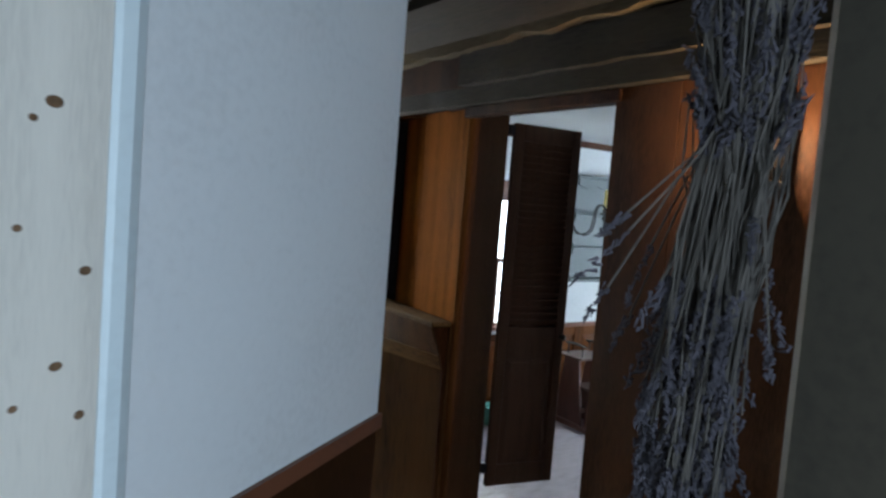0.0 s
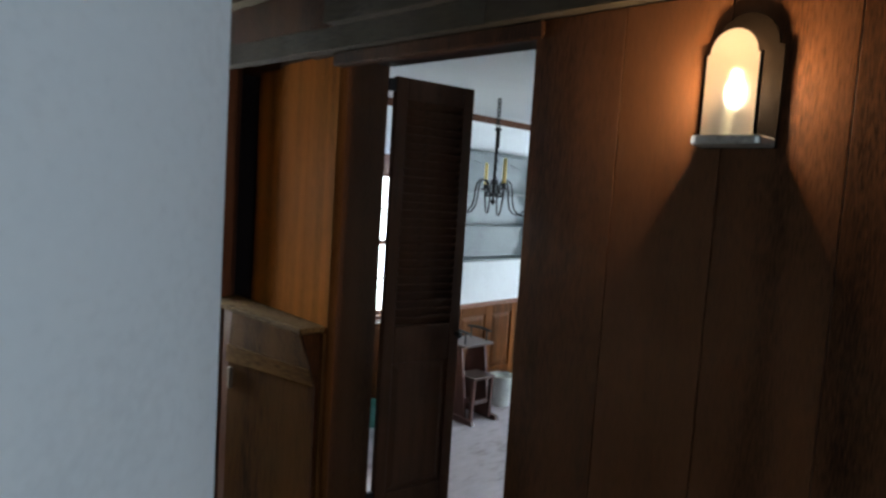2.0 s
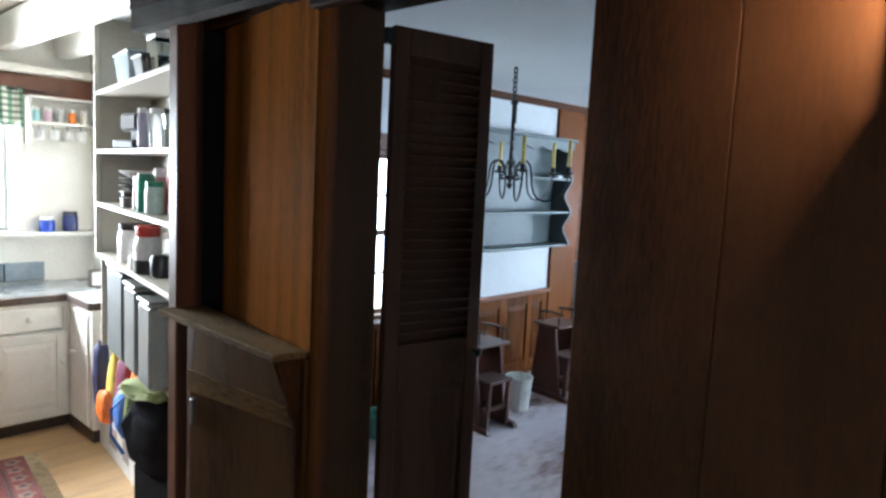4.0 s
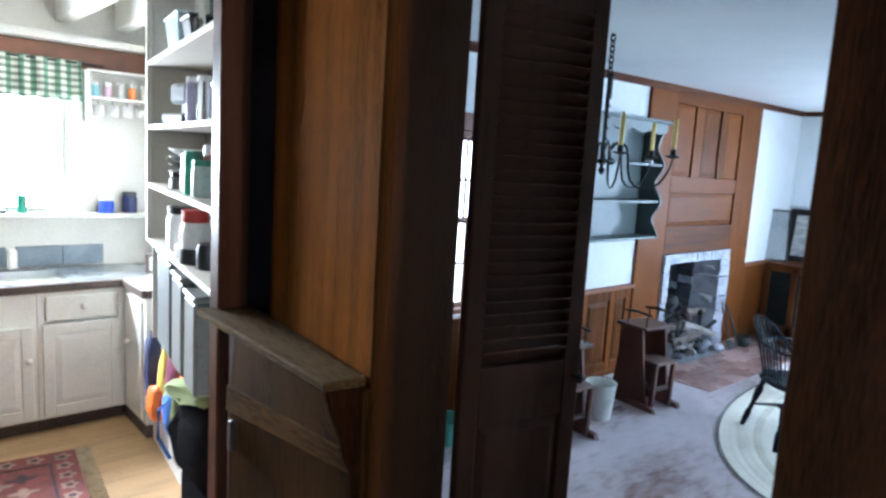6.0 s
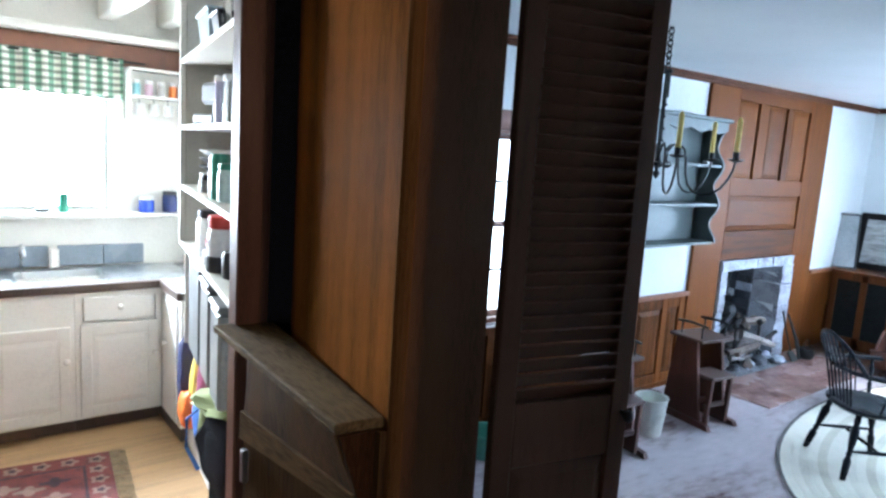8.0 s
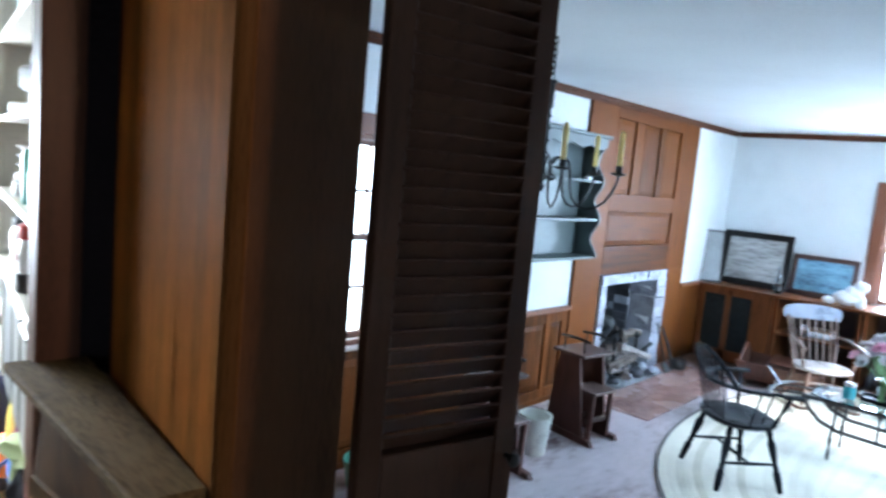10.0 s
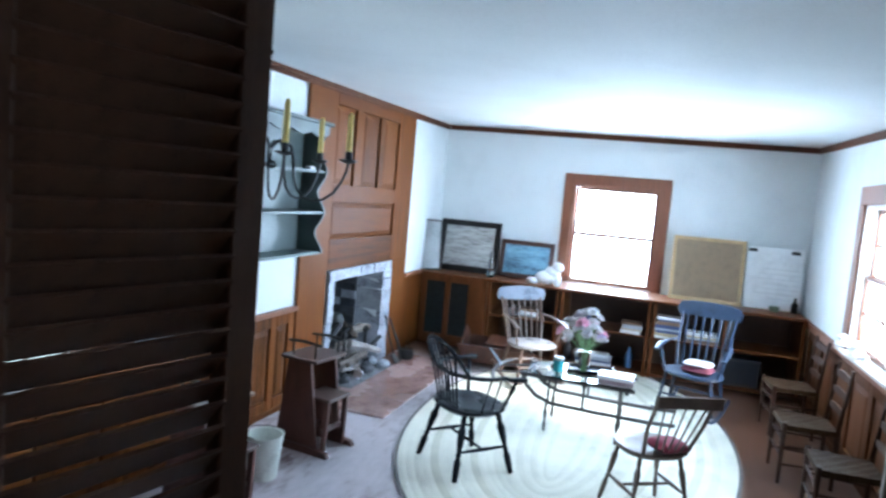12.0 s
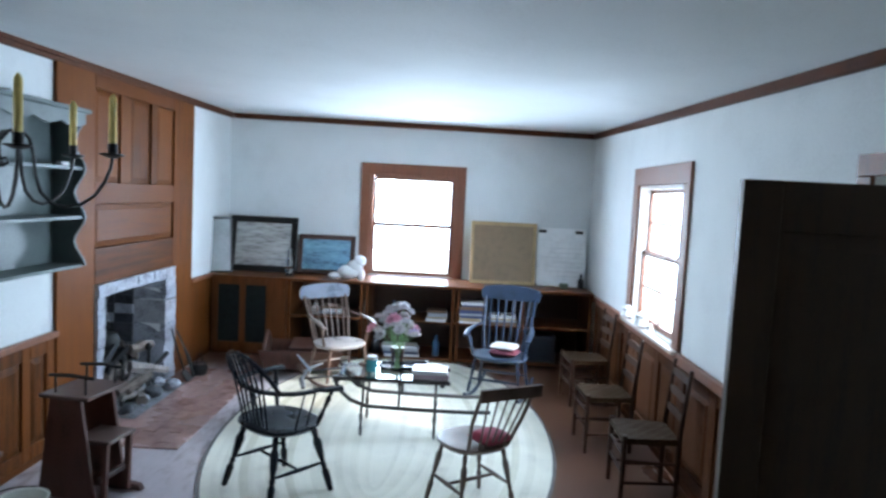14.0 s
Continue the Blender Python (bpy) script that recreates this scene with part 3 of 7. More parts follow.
tube(bm, [(-0.075 * math.cos(t), 0, 0.11 + 0.1 * math.sin(t)) for t in (0, 0.5, 1.0, 1.57, 2.14, 2.64, 3.14)], 0.005, 6)
part("bail", bm, IRON, fb_, smooth=True)

# ---- windows ----
def sash_window(name, label, horizontal, at, a0, a1, z0, z1, face, cols=3, casing=0.115, out=0.2, sill=True, jamb=None, slim=0.03):
    """A double-hung window in a wall of constant y (horizontal) or x; face is the way into the room."""
    w = tagged(new(name), label, kind="structure")

    def bx(d0, d1, p0, p1, q0, q1):
        lo, hi = sorted((at + face * d0, at + face * d1))
        return boxes((p0, p1, lo, hi, q0, q1)) if horizontal else boxes((lo, hi, p0, p1, q0, q1))
    for nm, p0, p1, q0, q1 in (("casing", a0 - casing, a0, z0 - 0.02, z1), ("casing", a1, a1 + casing, z0 - 0.02, z1), ("casing", a0 - casing, a1 + casing, z1, z1 + casing * 1.1)):
        part(nm, bx(0.0, 0.025, p0, p1, q0, q1), TRIM_V, w, bevel=0.004)
    for nm, p0, p1, q0, q1 in (("jamb", a0, a0 + 0.03, z0, z1), ("jamb", a1 - 0.03, a1, z0, z1), ("jamb", a0 + 0.03, a1 - 0.03, z1 - 0.03, z1)):
        part(nm, bx(-out * 0.9, 0.004, p0, p1, q0, q1), jamb or TRIM_V, w)
    zm = (z0 + z1) / 2
    for lo, hi, d in ((z0, zm + 0.02, -0.05), (zm - 0.02, z1 - 0.03, -0.085)):
        sash = part("sash", bx(d - 0.03, d, a0 + 0.03, a1 - 0.03, lo, lo + 0.045), TRIM_V, w)
        part("rail", bx(d - 0.03, d, a0 + 0.03, a1 - 0.03, hi - 0.035, hi), TRIM_V, sash)
        part("stile", bx(d - 0.03, d, a0 + 0.03, a0 + 0.03 + slim, lo + 0.045, hi - 0.035), TRIM_V, sash)
        part("stile", bx(d - 0.03, d, a1 - 0.03 - slim, a1 - 0.03, lo + 0.045, hi - 0.035), TRIM_V, sash)
        for c in range(1, cols):
            p = a0 + 0.06 + (a1 - a0 - 0.12) * c / cols
            part("muntin", bx(d - 0.022, d - 0.008, p - 0.009, p + 0.009, lo + 0.045, hi - 0.035), TRIM_V, sash)
        part("muntin", bx(d - 0.022, d - 0.008, a0 + 0.06, a1 - 0.06, (lo + hi) / 2 - 0.009, (lo + hi) / 2 + 0.009), TRIM_V, sash)
        g = part("pane", bx(d - 0.017, d - 0.013, a0 + 0.06, a1 - 0.06, lo + 0.045, hi - 0.035), PANE, sash)
        g.visible_shadow = False
    if sill:
        part("sill", bx(-0.05, 0.07, a0 - casing, a1 + casing, z0 - 0.04, z0 - 0.012), SILL, w, bevel=0.005)
    return w


PANE = glass_mat("window_glass", ior=1.05)
SILL = mat("sill_and_lit_jamb", (0.62, 0.55, 0.5), 0.4, 0.1, 5, 0.08)
sash_window("window_1", "double-hung window in red-brown wooden casing", False, XF, WX0, WX1, WZ0, WZ1, -1, cols=1)
# Pale jambs and slim stiles put the daylight's wash into colour and shape
sash_window("window_2", "double-hung window in red-brown wooden casing", True, YR, V0, V1, 0.88, 2.07, 1, cols=2, casing=0.14, out=0.1, jamb=SILL, slim=0.018)
sash_window("window_3", "small-paned window with dark muntins", True, YL, S0, S1, 0.82, 2.1, -1, cols=4)

# ---- doorway side: louvred leaf ----
A, B = Vector((0.327, 0.8874, 0)), Vector((0.706, 0.799, 0))
D = (B - A).normalized()
leaf = tagged(new("louvred_door"), "tall narrow dark brown louvred door leaf, half open", "door")
leaf.matrix_world = Matrix.Translation((A.x, A.y, 0.52)) @ Matrix.Rotation(math.atan2(D.y, D.x), 4, "Z")
LW, LH = (B - A).length, 1.855
part("stile", boxes((0, 0.055, 0, 0.032, 0, LH)), LOUVRE, leaf, bevel=0.003)
part("stile", boxes((LW - 0.055, LW, 0, 0.032, 0, LH)), LOUVRE, leaf, bevel=0.003)
for z0, z1 in ((0, 0.11), (0.67, 0.83), (LH - 0.09, LH)):
    part("rail", boxes((0.055, LW - 0.055, 0.001, 0.031, z0, z1)), LOUVRE, leaf, bevel=0.003)
panel_field(leaf, True, 0.012, 0.055, LW - 0.055, 0.11, 0.67, -1, 0.012, 0.03, LOUVRE)
part("panel_back", boxes((0.055, LW - 0.055, 0.014, 0.024, 0.11, 0.67)), LOUVRE, leaf)
bm = bmesh.new()
slat_mesh = None
n = 27
for i in range(n):
    zc = 0.835 + (LH - 0.09 - 0.83) * (i + 0.5) / n
    if slat_mesh is None:
        c, s = math.cos(radians(50)) * 0.0256, math.sin(radians(50)) * 0.0256
        slab(bm, [(-c, s), (-c - 0.003, s - 0.004), (c - 0.003, -s - 0.004), (c, -s)], 0.05, LW - 0.05, "x")
        slat_mesh = mesh("slat", bm, LOUVRE)
    o = new("slat", slat_mesh)
    o.parent = leaf
    o.location = (0, 0.016, zc)
bm = bmesh.new()
lathe(bm, [(0.006, 0), (0.006, 0.015), (0.014, 0.022), (0.016, 0.032), (0.008, 0.038)], (0, 0, 0), 10)
kn = part("knob", bm, IRON, leaf, "small dark knob", smooth=True)
kn.matrix_local = pose(LW - 0.02, 0, 0.78, 90, 0, 0)
for z0 in (0.07, LH - 0.06):
    part("hinge", boxes((-0.03, 0.012, 0.005, 0.028, z0, z0 + 0.05)), IRON, leaf, bevel=0.003)

# ---- hall: boards, half wall, beam, post ----
hw = tagged(new("wall_boards_hall"), "dark stained vertical wooden wall boards", kind="structure")
y = -0.005
rnd = random.Random(8)
while y > -3.1:
    w = rnd.uniform(0.24, 0.36)
    part("board", boxes((0.0 - rnd.random() * 0.002, 0.022, y - w + 0.0015, y, HF, 2.40)), DARKWOOD, hw, bevel=0.0015)
    y -= w
part("head_casing", boxes((-0.012, 0.03, -0.03, 0.875, 2.35, 2.40)), DARKWOOD, hw, bevel=0.006)
PANL = 1.575
pb = tagged(new("panel_boards"), "warm orange-brown varnished boards beside the doorway", kind="structure")
for a, c in ((JY0 - 0.002, 1.10), (1.1005, 1.34), (1.3405, PANL)):
    bm = bmesh.new()
    slab(bm, [(JX0 + 0.145 * (a - JY0), a), (JX0 + 0.145 * (c - JY0), c), (JX0 + 0.03 + 0.145 * (c - JY0), c), (JX0 + 0.03 + 0.145 * (a - JY0), a)], HF, 2.41)
    part("board", bm, ORANGE, pb, bevel=0.0007)
bm = bmesh.new()
rod(bm, (JX0 + 0.012, JY0 + 0.004, HF), (JX0 + 0.012, JY0 + 0.004, 2.40), 0.016, n=10)
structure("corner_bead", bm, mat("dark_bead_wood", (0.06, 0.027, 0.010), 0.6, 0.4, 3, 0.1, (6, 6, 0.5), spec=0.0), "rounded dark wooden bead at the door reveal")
hf = tagged(new("half_wall"), "old grey-brown wooden half-height partition with a plank cap", kind="structure")
bm = bmesh.new()
slab(bm, [(JX0 - 0.105, 0.908), (JX0 + 0.002, 0.893), (JX0 + 0.09, 1.69), (JX0 - 0.085, 1.70)], 1.362, 1.385)
part("cap", bm, OLDWOOD, hf, bevel=0.004)


def twisted_board(y0, y1, top, bottom, thick=0.03):
    """A board whose face is twisted to fit the camera's view: top and bottom are (z, x at y0, x at y1)."""
    bm = bmesh.new()
    rows = []
    for d in (0, thick):
        rows.append([[bm.verts.new((xa + (xb - xa) * j / 8 + d, y0 + (y1 - y0) * j / 8, z)) for j in range(9)] for z, xa, xb in (top, bottom)])
    for j in range(8):
        bm.faces.new((rows[0][0][j], rows[0][0][j + 1], rows[0][1][j + 1], rows[0][1][j]))
        bm.faces.new((rows[1][0][j], rows[1][1][j], rows[1][1][j + 1], rows[1][0][j + 1]))
        for k in (0, 1):
            bm.faces.new((rows[0][k][j], rows[1][k][j], rows[1][k][j + 1], rows[0][k][j + 1]))
    for j in (0, 8):
        bm.faces.new((rows[0][0][j], rows[0][1][j], rows[1][1][j], rows[1][0][j]))
    return bm


OLDV = mat("old_upright_boards", (0.052, 0.026, 0.0095), 0.8, 0.5, 1.6, 0.5, (7, 7, 0.6), fine=18, spec=0.03, second=(0.014, 0.008, 0.005))
RAILM = mat("worn_pale_rail", (0.105, 0.062, 0.024), 0.75, 0.5, 2.0, 0.5, (5, 0.8, 7), fine=22, spec=0.05, second=(0.03, 0.017, 0.008))
part("upper_board", twisted_board(0.912, 1.425, (1.361, JX0 - 0.106, JX0 - 0.082), (1.222, JX0 - 0.052, JX0 - 0.092)), OLDV, hf, smooth=True)
part("worn_rail", twisted_board(0.912, 1.43, (1.222, JX0 - 0.06, JX0 - 0.10), (1.15, JX0 - 0.028, JX0 - 0.103), 0.04), RAILM, hf, "pale worn horizontal rail", smooth=True)
part("lower_board", twisted_board(0.912, 1.425, (1.15, JX0 - 0.02, JX0 - 0.092), (HF, JX0 - 0.02, JX0 - 0.092), 0.02), OLDV, hf, smooth=True)
part("end_board", boxes((JX0 - 0.02, JX0 + 0.1, 1.43, 1.60, HF, 1.361)), mat("red_brown_side", (0.045, 0.016, 0.009), 0.5, 0.4, 3, 0.1, (8, 8, 0.6), spec=0.2), hf, "red-brown upright board")
part("filler", boxes((JX0 - 0.018, JX0 - 0.002, JY0 + 0.008, 1.42, HF, 1.361)), OLDV, hf)
# Dark triangular end, shaped to fit the camera's view
bm = bmesh.new()
slab(bm, [(JX0 - 0.1, 1.361), (JX0 - 0.03, 1.15), (JX0 - 0.022, HF), (JX0 + 0.004, HF), (JX0 + 0.004, 1.361)], 0.899, 0.911, "y")
part("end_cap", bm, DARKWOOD, hf, "dark shaped end board")
part("latch", boxes((JX0 - 0.108, JX0 - 0.092, 1.385, 1.408, 1.04, 1.13)), mat("worn_white_metal", (0.045, 0.036, 0.027), 0.5, 0.2, 9, 0.1), hf, "pale worn metal latch", bevel=0.003)
structure("hall_post", boxes((0.0, 0.10, 1.665, 1.735, KF, 2.43)), mat("red_brown_post", (0.075, 0.028, 0.014), 0.4, 0.35, 3, 0.1, (8, 8, 0.6), spec=0.3), "red-brown varnished wooden post", 0.006)
# Near-black sheets close the gap and stand in for its shade
structure("dark_recess", boxes((0.185, 0.198, 1.1, 1.9, KF, 2.43), (0.085, 0.185, 1.668, 1.688, KF, 2.43)), mat("recess_shade", (0.018, 0.013, 0.013), 0.9, 0.3, 4, 0.1, spec=0.0), "near-black sheets for the shade in the recess behind the boards")


def hewn(x0, x1, y0, y1, z0, z1, amp, n=60, seed=0, low=0.0, rise=0.0):
    """An axe-hewn timber along y; low lets its lower edge run ragged, rise lifts it towards y0."""
    bm = bmesh.new()
    rings = []
    for j in range(n + 1):
        y = y0 + (y1 - y0) * j / n
        up = rise * (1 - j / n)
        ring = []
        for i, (x, z) in enumerate(((x0, z0), (x0, (z0 + z1) / 2), (x0, z1), (x1, z1), (x1, z0), ((x0 + x1) / 2, z0))):
            q = Vector((i * 3.1 + seed, y * 5.0, seed))
            d = noise.noise(q) * amp + noise.noise(q * 4) * amp * 0.5
            e = noise.noise(Vector((seed + 7, y * 6, 0))) * low + noise.noise(Vector((seed, y * 23, 0))) * low * 0.5 if i in (0, 4, 5) else 0
            ring.append(bm.verts.new((x + d, y, z + d * 0.6 + e + up)))
        rings.append(ring)
    for j in range(n):
        for i in range(6):
            k = (i + 1) % 6
            bm.faces.new((rings[j][i], rings[j][k], rings[j + 1][k], rings[j + 1][i]))
    bm.faces.new(rings[0][::-1]), bm.faces.new(rings[-1])
    return bm


structure("ceiling_beam", hewn(-0.085, 0.02, -3.1, 0.84, 2.48, 2.625, 0.007, seed=2, low=0.008), BEAM, "rough-hewn old grey beam over the doorway", smooth=True)
structure("lintel_board", hewn(-0.045, 0.02, 0.146, 1.95, 2.402, 2.49, 0.006, seed=5), BEAM, "old grey-brown lintel board", smooth=True)
structure("lintel_end", hewn(-0.05, 0.02, -3.1, 0.141, 2.402, 2.49, 0.006, n=40, seed=9), BEAM, "old grey-brown lintel board butted to the next", smooth=True)
structure("beam_end", hewn(-0.05, 0.02, 0.845, 1.95, 2.48, 2.625, 0.008, n=20, seed=11), DARKWOOD, "dark brown board above the panel boards", smooth=True)
structure("ceiling_plank", hewn(-0.135, -0.075, -3.1, 1.95, 2.605, 2.70, 0.006, n=90, seed=4, low=0.016, rise=0.06), mat("ragged_plank", (0.055, 0.043, 0.025), 0.85, 0.5, 2.2, 0.6, (5, 0.7, 5), fine=22, spec=0.05, second=(0.03, 0.022, 0.012)), "ragged waney edge of an old ceiling plank", smooth=True)
structure("ceiling_board", hewn(-0.52, -0.14, -3.1, 1.95, 2.66, 2.74, 0.012, n=60, seed=6), BEAM, "dark rough ceiling board along the wall", smooth=True)
for k, x in enumerate((-0.75, -1.5, -2.3)):
    structure("ceiling_joist", boxes((x - 0.07, x + 0.07, -3.2, 1.9, 2.6, ZC)), BEAM, "dark rough ceiling joist", 0.012)

ob = structure("pale_board_wall", boxes((-2.1, -0.758, -0.015, 0.1, HF, ZC)), KNOTTY, "pale knotty pine boarding")
ob.matrix_world = slant
KNOTS = ((-0.825, 2.006, 0.0064, 0.004), (-0.781, 1.833, 0.0048000000000000004, 0.0032), (-0.812, 1.734, 0.0048000000000000004, 0.0032), (-0.781, 1.674, 0.004, 0.0032), (-0.857, 1.7, 0.0032, 0.0024000000000000002), (-0.859, 1.879, 0.0032, 0.0024000000000000002), (-0.847, 1.987, 0.0032, 0.0024000000000000002))
KNOT = mat("pine_knot", (0.20, 0.12, 0.07), 0.5, 0.4, 40, 0.1)
for u, z, a, b in KNOTS:
    bm = bmesh.new()
    a, b = a * 1.6, b * 1.6
    slab(bm, [(u + a * math.cos(6.28319 * i / 14), z + b * math.sin(6.28319 * i / 14)) for i in range(14)], -0.0156, -0.0148, "y")
    part("knot", bm, KNOT, ob)
bm = bmesh.new()
tube(bm, [(-0.727, 0.016, HF), (-0.727, 0.016, 1.5), (-0.727, 0.016, ZC)], 0.033, 12)
ob = structure("corner_trim", bm, mat("pale_blue_trim", (0.66, 0.76, 0.8), 0.5, 0.05, 4, 0.05), "rounded pale blue painted corner trim")
ob.matrix_world = slant
structure("hall_pier", boxes((-1.16, -1.03, -1.46, -1.25, HF, ZC)), mat("olive_plaster", (0.05, 0.043, 0.03), 0.9, 0.15, 4, 0.2), "dull olive plastered pier", 0.012)

# sconce
SY = -0.565
sc = thing("wall_sconce", pose(0, SY, 2.055), "arched dark tin wall sconce with a glowing clouded glass front", "sconce")
# Tin coloured near black, so the plate looks shaded from the bulb
TIN = mat("shaded_dark_tin", (0.0018, 0.0014, 0.0011), 0.9, 0.3, 8, 0.1, spec=0.0)


def arch(w, h, shoulder=0.0):
    """Outline of a plate with an arched top, stepped in at the shoulders."""
    r = w - shoulder
    return [(-w, 0), (w, 0), (w, h), (r, h + shoulder * 0.4)] + [(r * math.cos(a), h + shoulder * 0.4 + r * 1.05 * math.sin(a)) for a in [math.pi * k / 12 for k in range(1, 12)]] + [(-r, h + shoulder * 0.4), (-w, h)]


bm = bmesh.new()
slab(bm, arch(0.079, 0.215, 0.012), -0.014, -0.002, "x")
part("back_plate", bm, TIN, sc)
bm = bmesh.new()
slab(bm, [(-0.098, -0.06), (-0.098, 0.06), (-0.09, 0.072), (-0.014, 0.078), (-0.014, -0.078), (-0.09, -0.072)], 0.0, 0.02)
part("tray", bm, mat("grey_tin_tray", (0.22, 0.22, 0.2), 0.45, 0.3, 8, 0.1, metal=0.7), sc, "dull grey tin tray", bevel=0.003)
bm = bmesh.new()
slab(bm, [(y, z + 0.02) for y, z in arch(0.054, 0.168, 0.006)], -0.086, -0.083, "x")
g = part("glass", bm, glass_mat("clouded_glass", (0.90, 0.86, 0.76), 0.5, 1.3), sc, "clouded glass front")
bm = bmesh.new()
lathe(bm, [(0.0105, 0.02), (0.0105, 0.082)], (-0.056, 0.012, 0), 12)
part("candle_tube", bm, mat("cream_tube", (0.30, 0.26, 0.18), 0.6, 0.1), sc)
bm = bmesh.new()
lathe(bm, [(0.008, 0.082), (0.019, 0.10), (0.019, 0.122), (0.004, 0.15)], (-0.056, 0.0, 0), 12)
part("bulb", bm, glow_mat("warm_bulb", (1.0, 0.91, 0.76), 520.0), sc, "glowing warm bulb", smooth=True)
d = bpy.data.lights.new("sconce_bulb", "POINT")
d.energy, d.color, d.shadow_soft_size = 29.0, (1.0, 0.61, 0.31), 0.012
o = new("sconce_bulb", d)
o.location = (-0.056, SY, 2.205)
for s_ in (1, -1):
    part("glass_edge", boxes((-0.088, -0.078, min(s_ * 0.054, s_ * 0.059), max(s_ * 0.054, s_ * 0.059), 0.018, 0.19)), TIN, sc)

# dried lavender bunch
lv = thing("dried_lavender_bunch", pose(-1.28, -1.243, 2.03), "bunch of dried grey-purple lavender hung upside down", "dried flowers")
STALK = mat("lavender_stalk", (0.082, 0.074, 0.066), 0.9, 0.3, 20, 0.2)
BLOOM = mat("lavender_bloom", (0.055, 0.052, 0.066), 0.95, 0.5, 40, 0.4)
bm, bb = bmesh.new(), bmesh.new()
rnd = random.Random(5)
for k in range(520):
    a, low = rnd.uniform(0, 6.28), rnd.random() < 0.5
    sway = Vector((rnd.uniform(-0.014, 0.014), rnd.uniform(-0.014, 0.014), 0))
    w = rnd.uniform(0.002, 0.026)
    if low:
        stray = rnd.random() < 0.05
        r = rnd.uniform(0.01, 0.045) * (2.0 if stray else 1)
        p0 = Vector((w * math.cos(a), w * math.sin(a), rnd.uniform(0.0, 0.06)))
        p1 = Vector((r * math.cos(a) - 0.016, r * math.sin(a) + 0.012, rnd.uniform(-0.2, -0.08) if stray else rnd.uniform(-0.37, -0.14)))
    else:
        r = rnd.uniform(0.005, 0.05)
        p0, p1 = Vector((w * math.cos(a), w * math.sin(a), rnd.uniform(-0.2, -0.05))), Vector((r * math.cos(a), r * math.sin(a), rnd.uniform(-0.04, 0.26)))
    mid = p0.lerp(p1, 0.55) * 1.0 + sway
    tube(bm, [p0, p0.lerp(mid, 0.5) + sway * 0.3, mid, p1], 0.0011, 4)
    if rnd.random() < 0.94:
        way = (p1 - mid).normalized() + Vector((rnd.uniform(-0.35, 0.35), rnd.uniform(-0.35, 0.35), rnd.uniform(-0.2, 0.2)))
        q = p1 + way.normalized() * rnd.uniform(0.03, 0.07)
        for s in range(22):
            c = p1.lerp(q, s / 21) + Vector((rnd.uniform(-1, 1), rnd.uniform(-1, 1), rnd.uniform(-1, 1))) * 0.0032
            d1 = (way * 1.2 + Vector((rnd.uniform(-1, 1), rnd.uniform(-1, 1), rnd.uniform(-1, 1)))).normalized() * rnd.uniform(0.0025, 0.006)
            rod(bb, c - d1, c + d1, rnd.uniform(0.0012, 0.0022), 0.0005, 4)
tagged(part("stalks", bm, STALK, lv, "pale dry stalks"), kind="stuff")
tagged(part("blooms", bb, BLOOM, lv, "grey-purple dried blooms"), kind="stuff")
bm = bmesh.new()
tube(bm, [(0, 0, 0.0), (0.01, -0.01, 0.4), (0, 0, ZC - 2.02)], 0.0015, 5)
part("string", bm, STALK, lv)

# ---- sitting room furniture ----
rug = thing("braided_rug", pose(5.4, 0.81, 0), "large oval pale braided rug with a dark outer band", "rug")
RUGRING = [(2.35, 1.30, 2.325, 1.275, mat("rug_dark_band", (0.16, 0.15, 0.14), 0.95, 0.3, 8, 0.5))]
a = 2.325
k = 0
while a > 1.09:
    m = (RUGM, RUGM, RUG2, RUGM, RUG3)[k % 5] if k < 13 else (RUGM, RUG2)[k % 2]
    RUGRING.append((a, a - 1.05, a - 0.06, a - 1.11, m))
    a -= 0.06
    k += 1
for rx, ry, sx, sy, m in RUGRING:
    bm = bmesh.new()
    n = 72
    rows = [[bm.verts.new((x * math.cos(6.28319 * i / n), max(y, 0.02) * math.sin(6.28319 * i / n), z)) for i in range(n)] for x, y, z in ((rx, ry, 0.009), (rx - 0.02, ry - 0.02, 0.0103), (sx + 0.02, sy + 0.02, 0.0103), (sx, sy, 0.009))]
    for r in range(3):
        for i in range(n):
            bm.faces.new((rows[r][i], rows[r][(i + 1) % n], rows[r + 1][(i + 1) % n], rows[r + 1][i]))
    part("braid", bm, m, rug, smooth=True)
bm = bmesh.new()
slab(bm, [(1.12 * math.cos(6.28319 * i / 40), max(0.09, 0.12) * math.sin(6.28319 * i / 40)) for i in range(40)], 0.001, 0.010)
part("centre", bm, RUGM, rug)


def legs4(parent, m, seat_z, top, foot, r=0.017):
    for sx in (1, -1):
        for sy in (1, -1):
            bm = bmesh.new()
            turned(bm, (foot[0] * sx, foot[1] * sy, 0), (top[0] * sx, top[1] * sy, seat_z), r)
            part("leg", bm, m, parent, smooth=True)
    mid = [(foot[0] + top[0]) / 2 * 1.05, (foot[1] + top[1]) / 2 * 1.05]
    z = seat_z * 0.42
    for sy in (1, -1):
        bm = bmesh.new()
        tube(bm, [(-mid[0], sy * mid[1], z), (0, sy * mid[1], z), (mid[0], sy * mid[1], z)], [0.008, 0.014, 0.008], 8)
        part("stretcher", bm, m, parent, smooth=True)
    bm = bmesh.new()
    tube(bm, [(0, -mid[1], z), (0, 0, z), (0, mid[1], z)], [0.008, 0.013, 0.008], 8)
    part("stretcher", bm, m, parent, smooth=True)


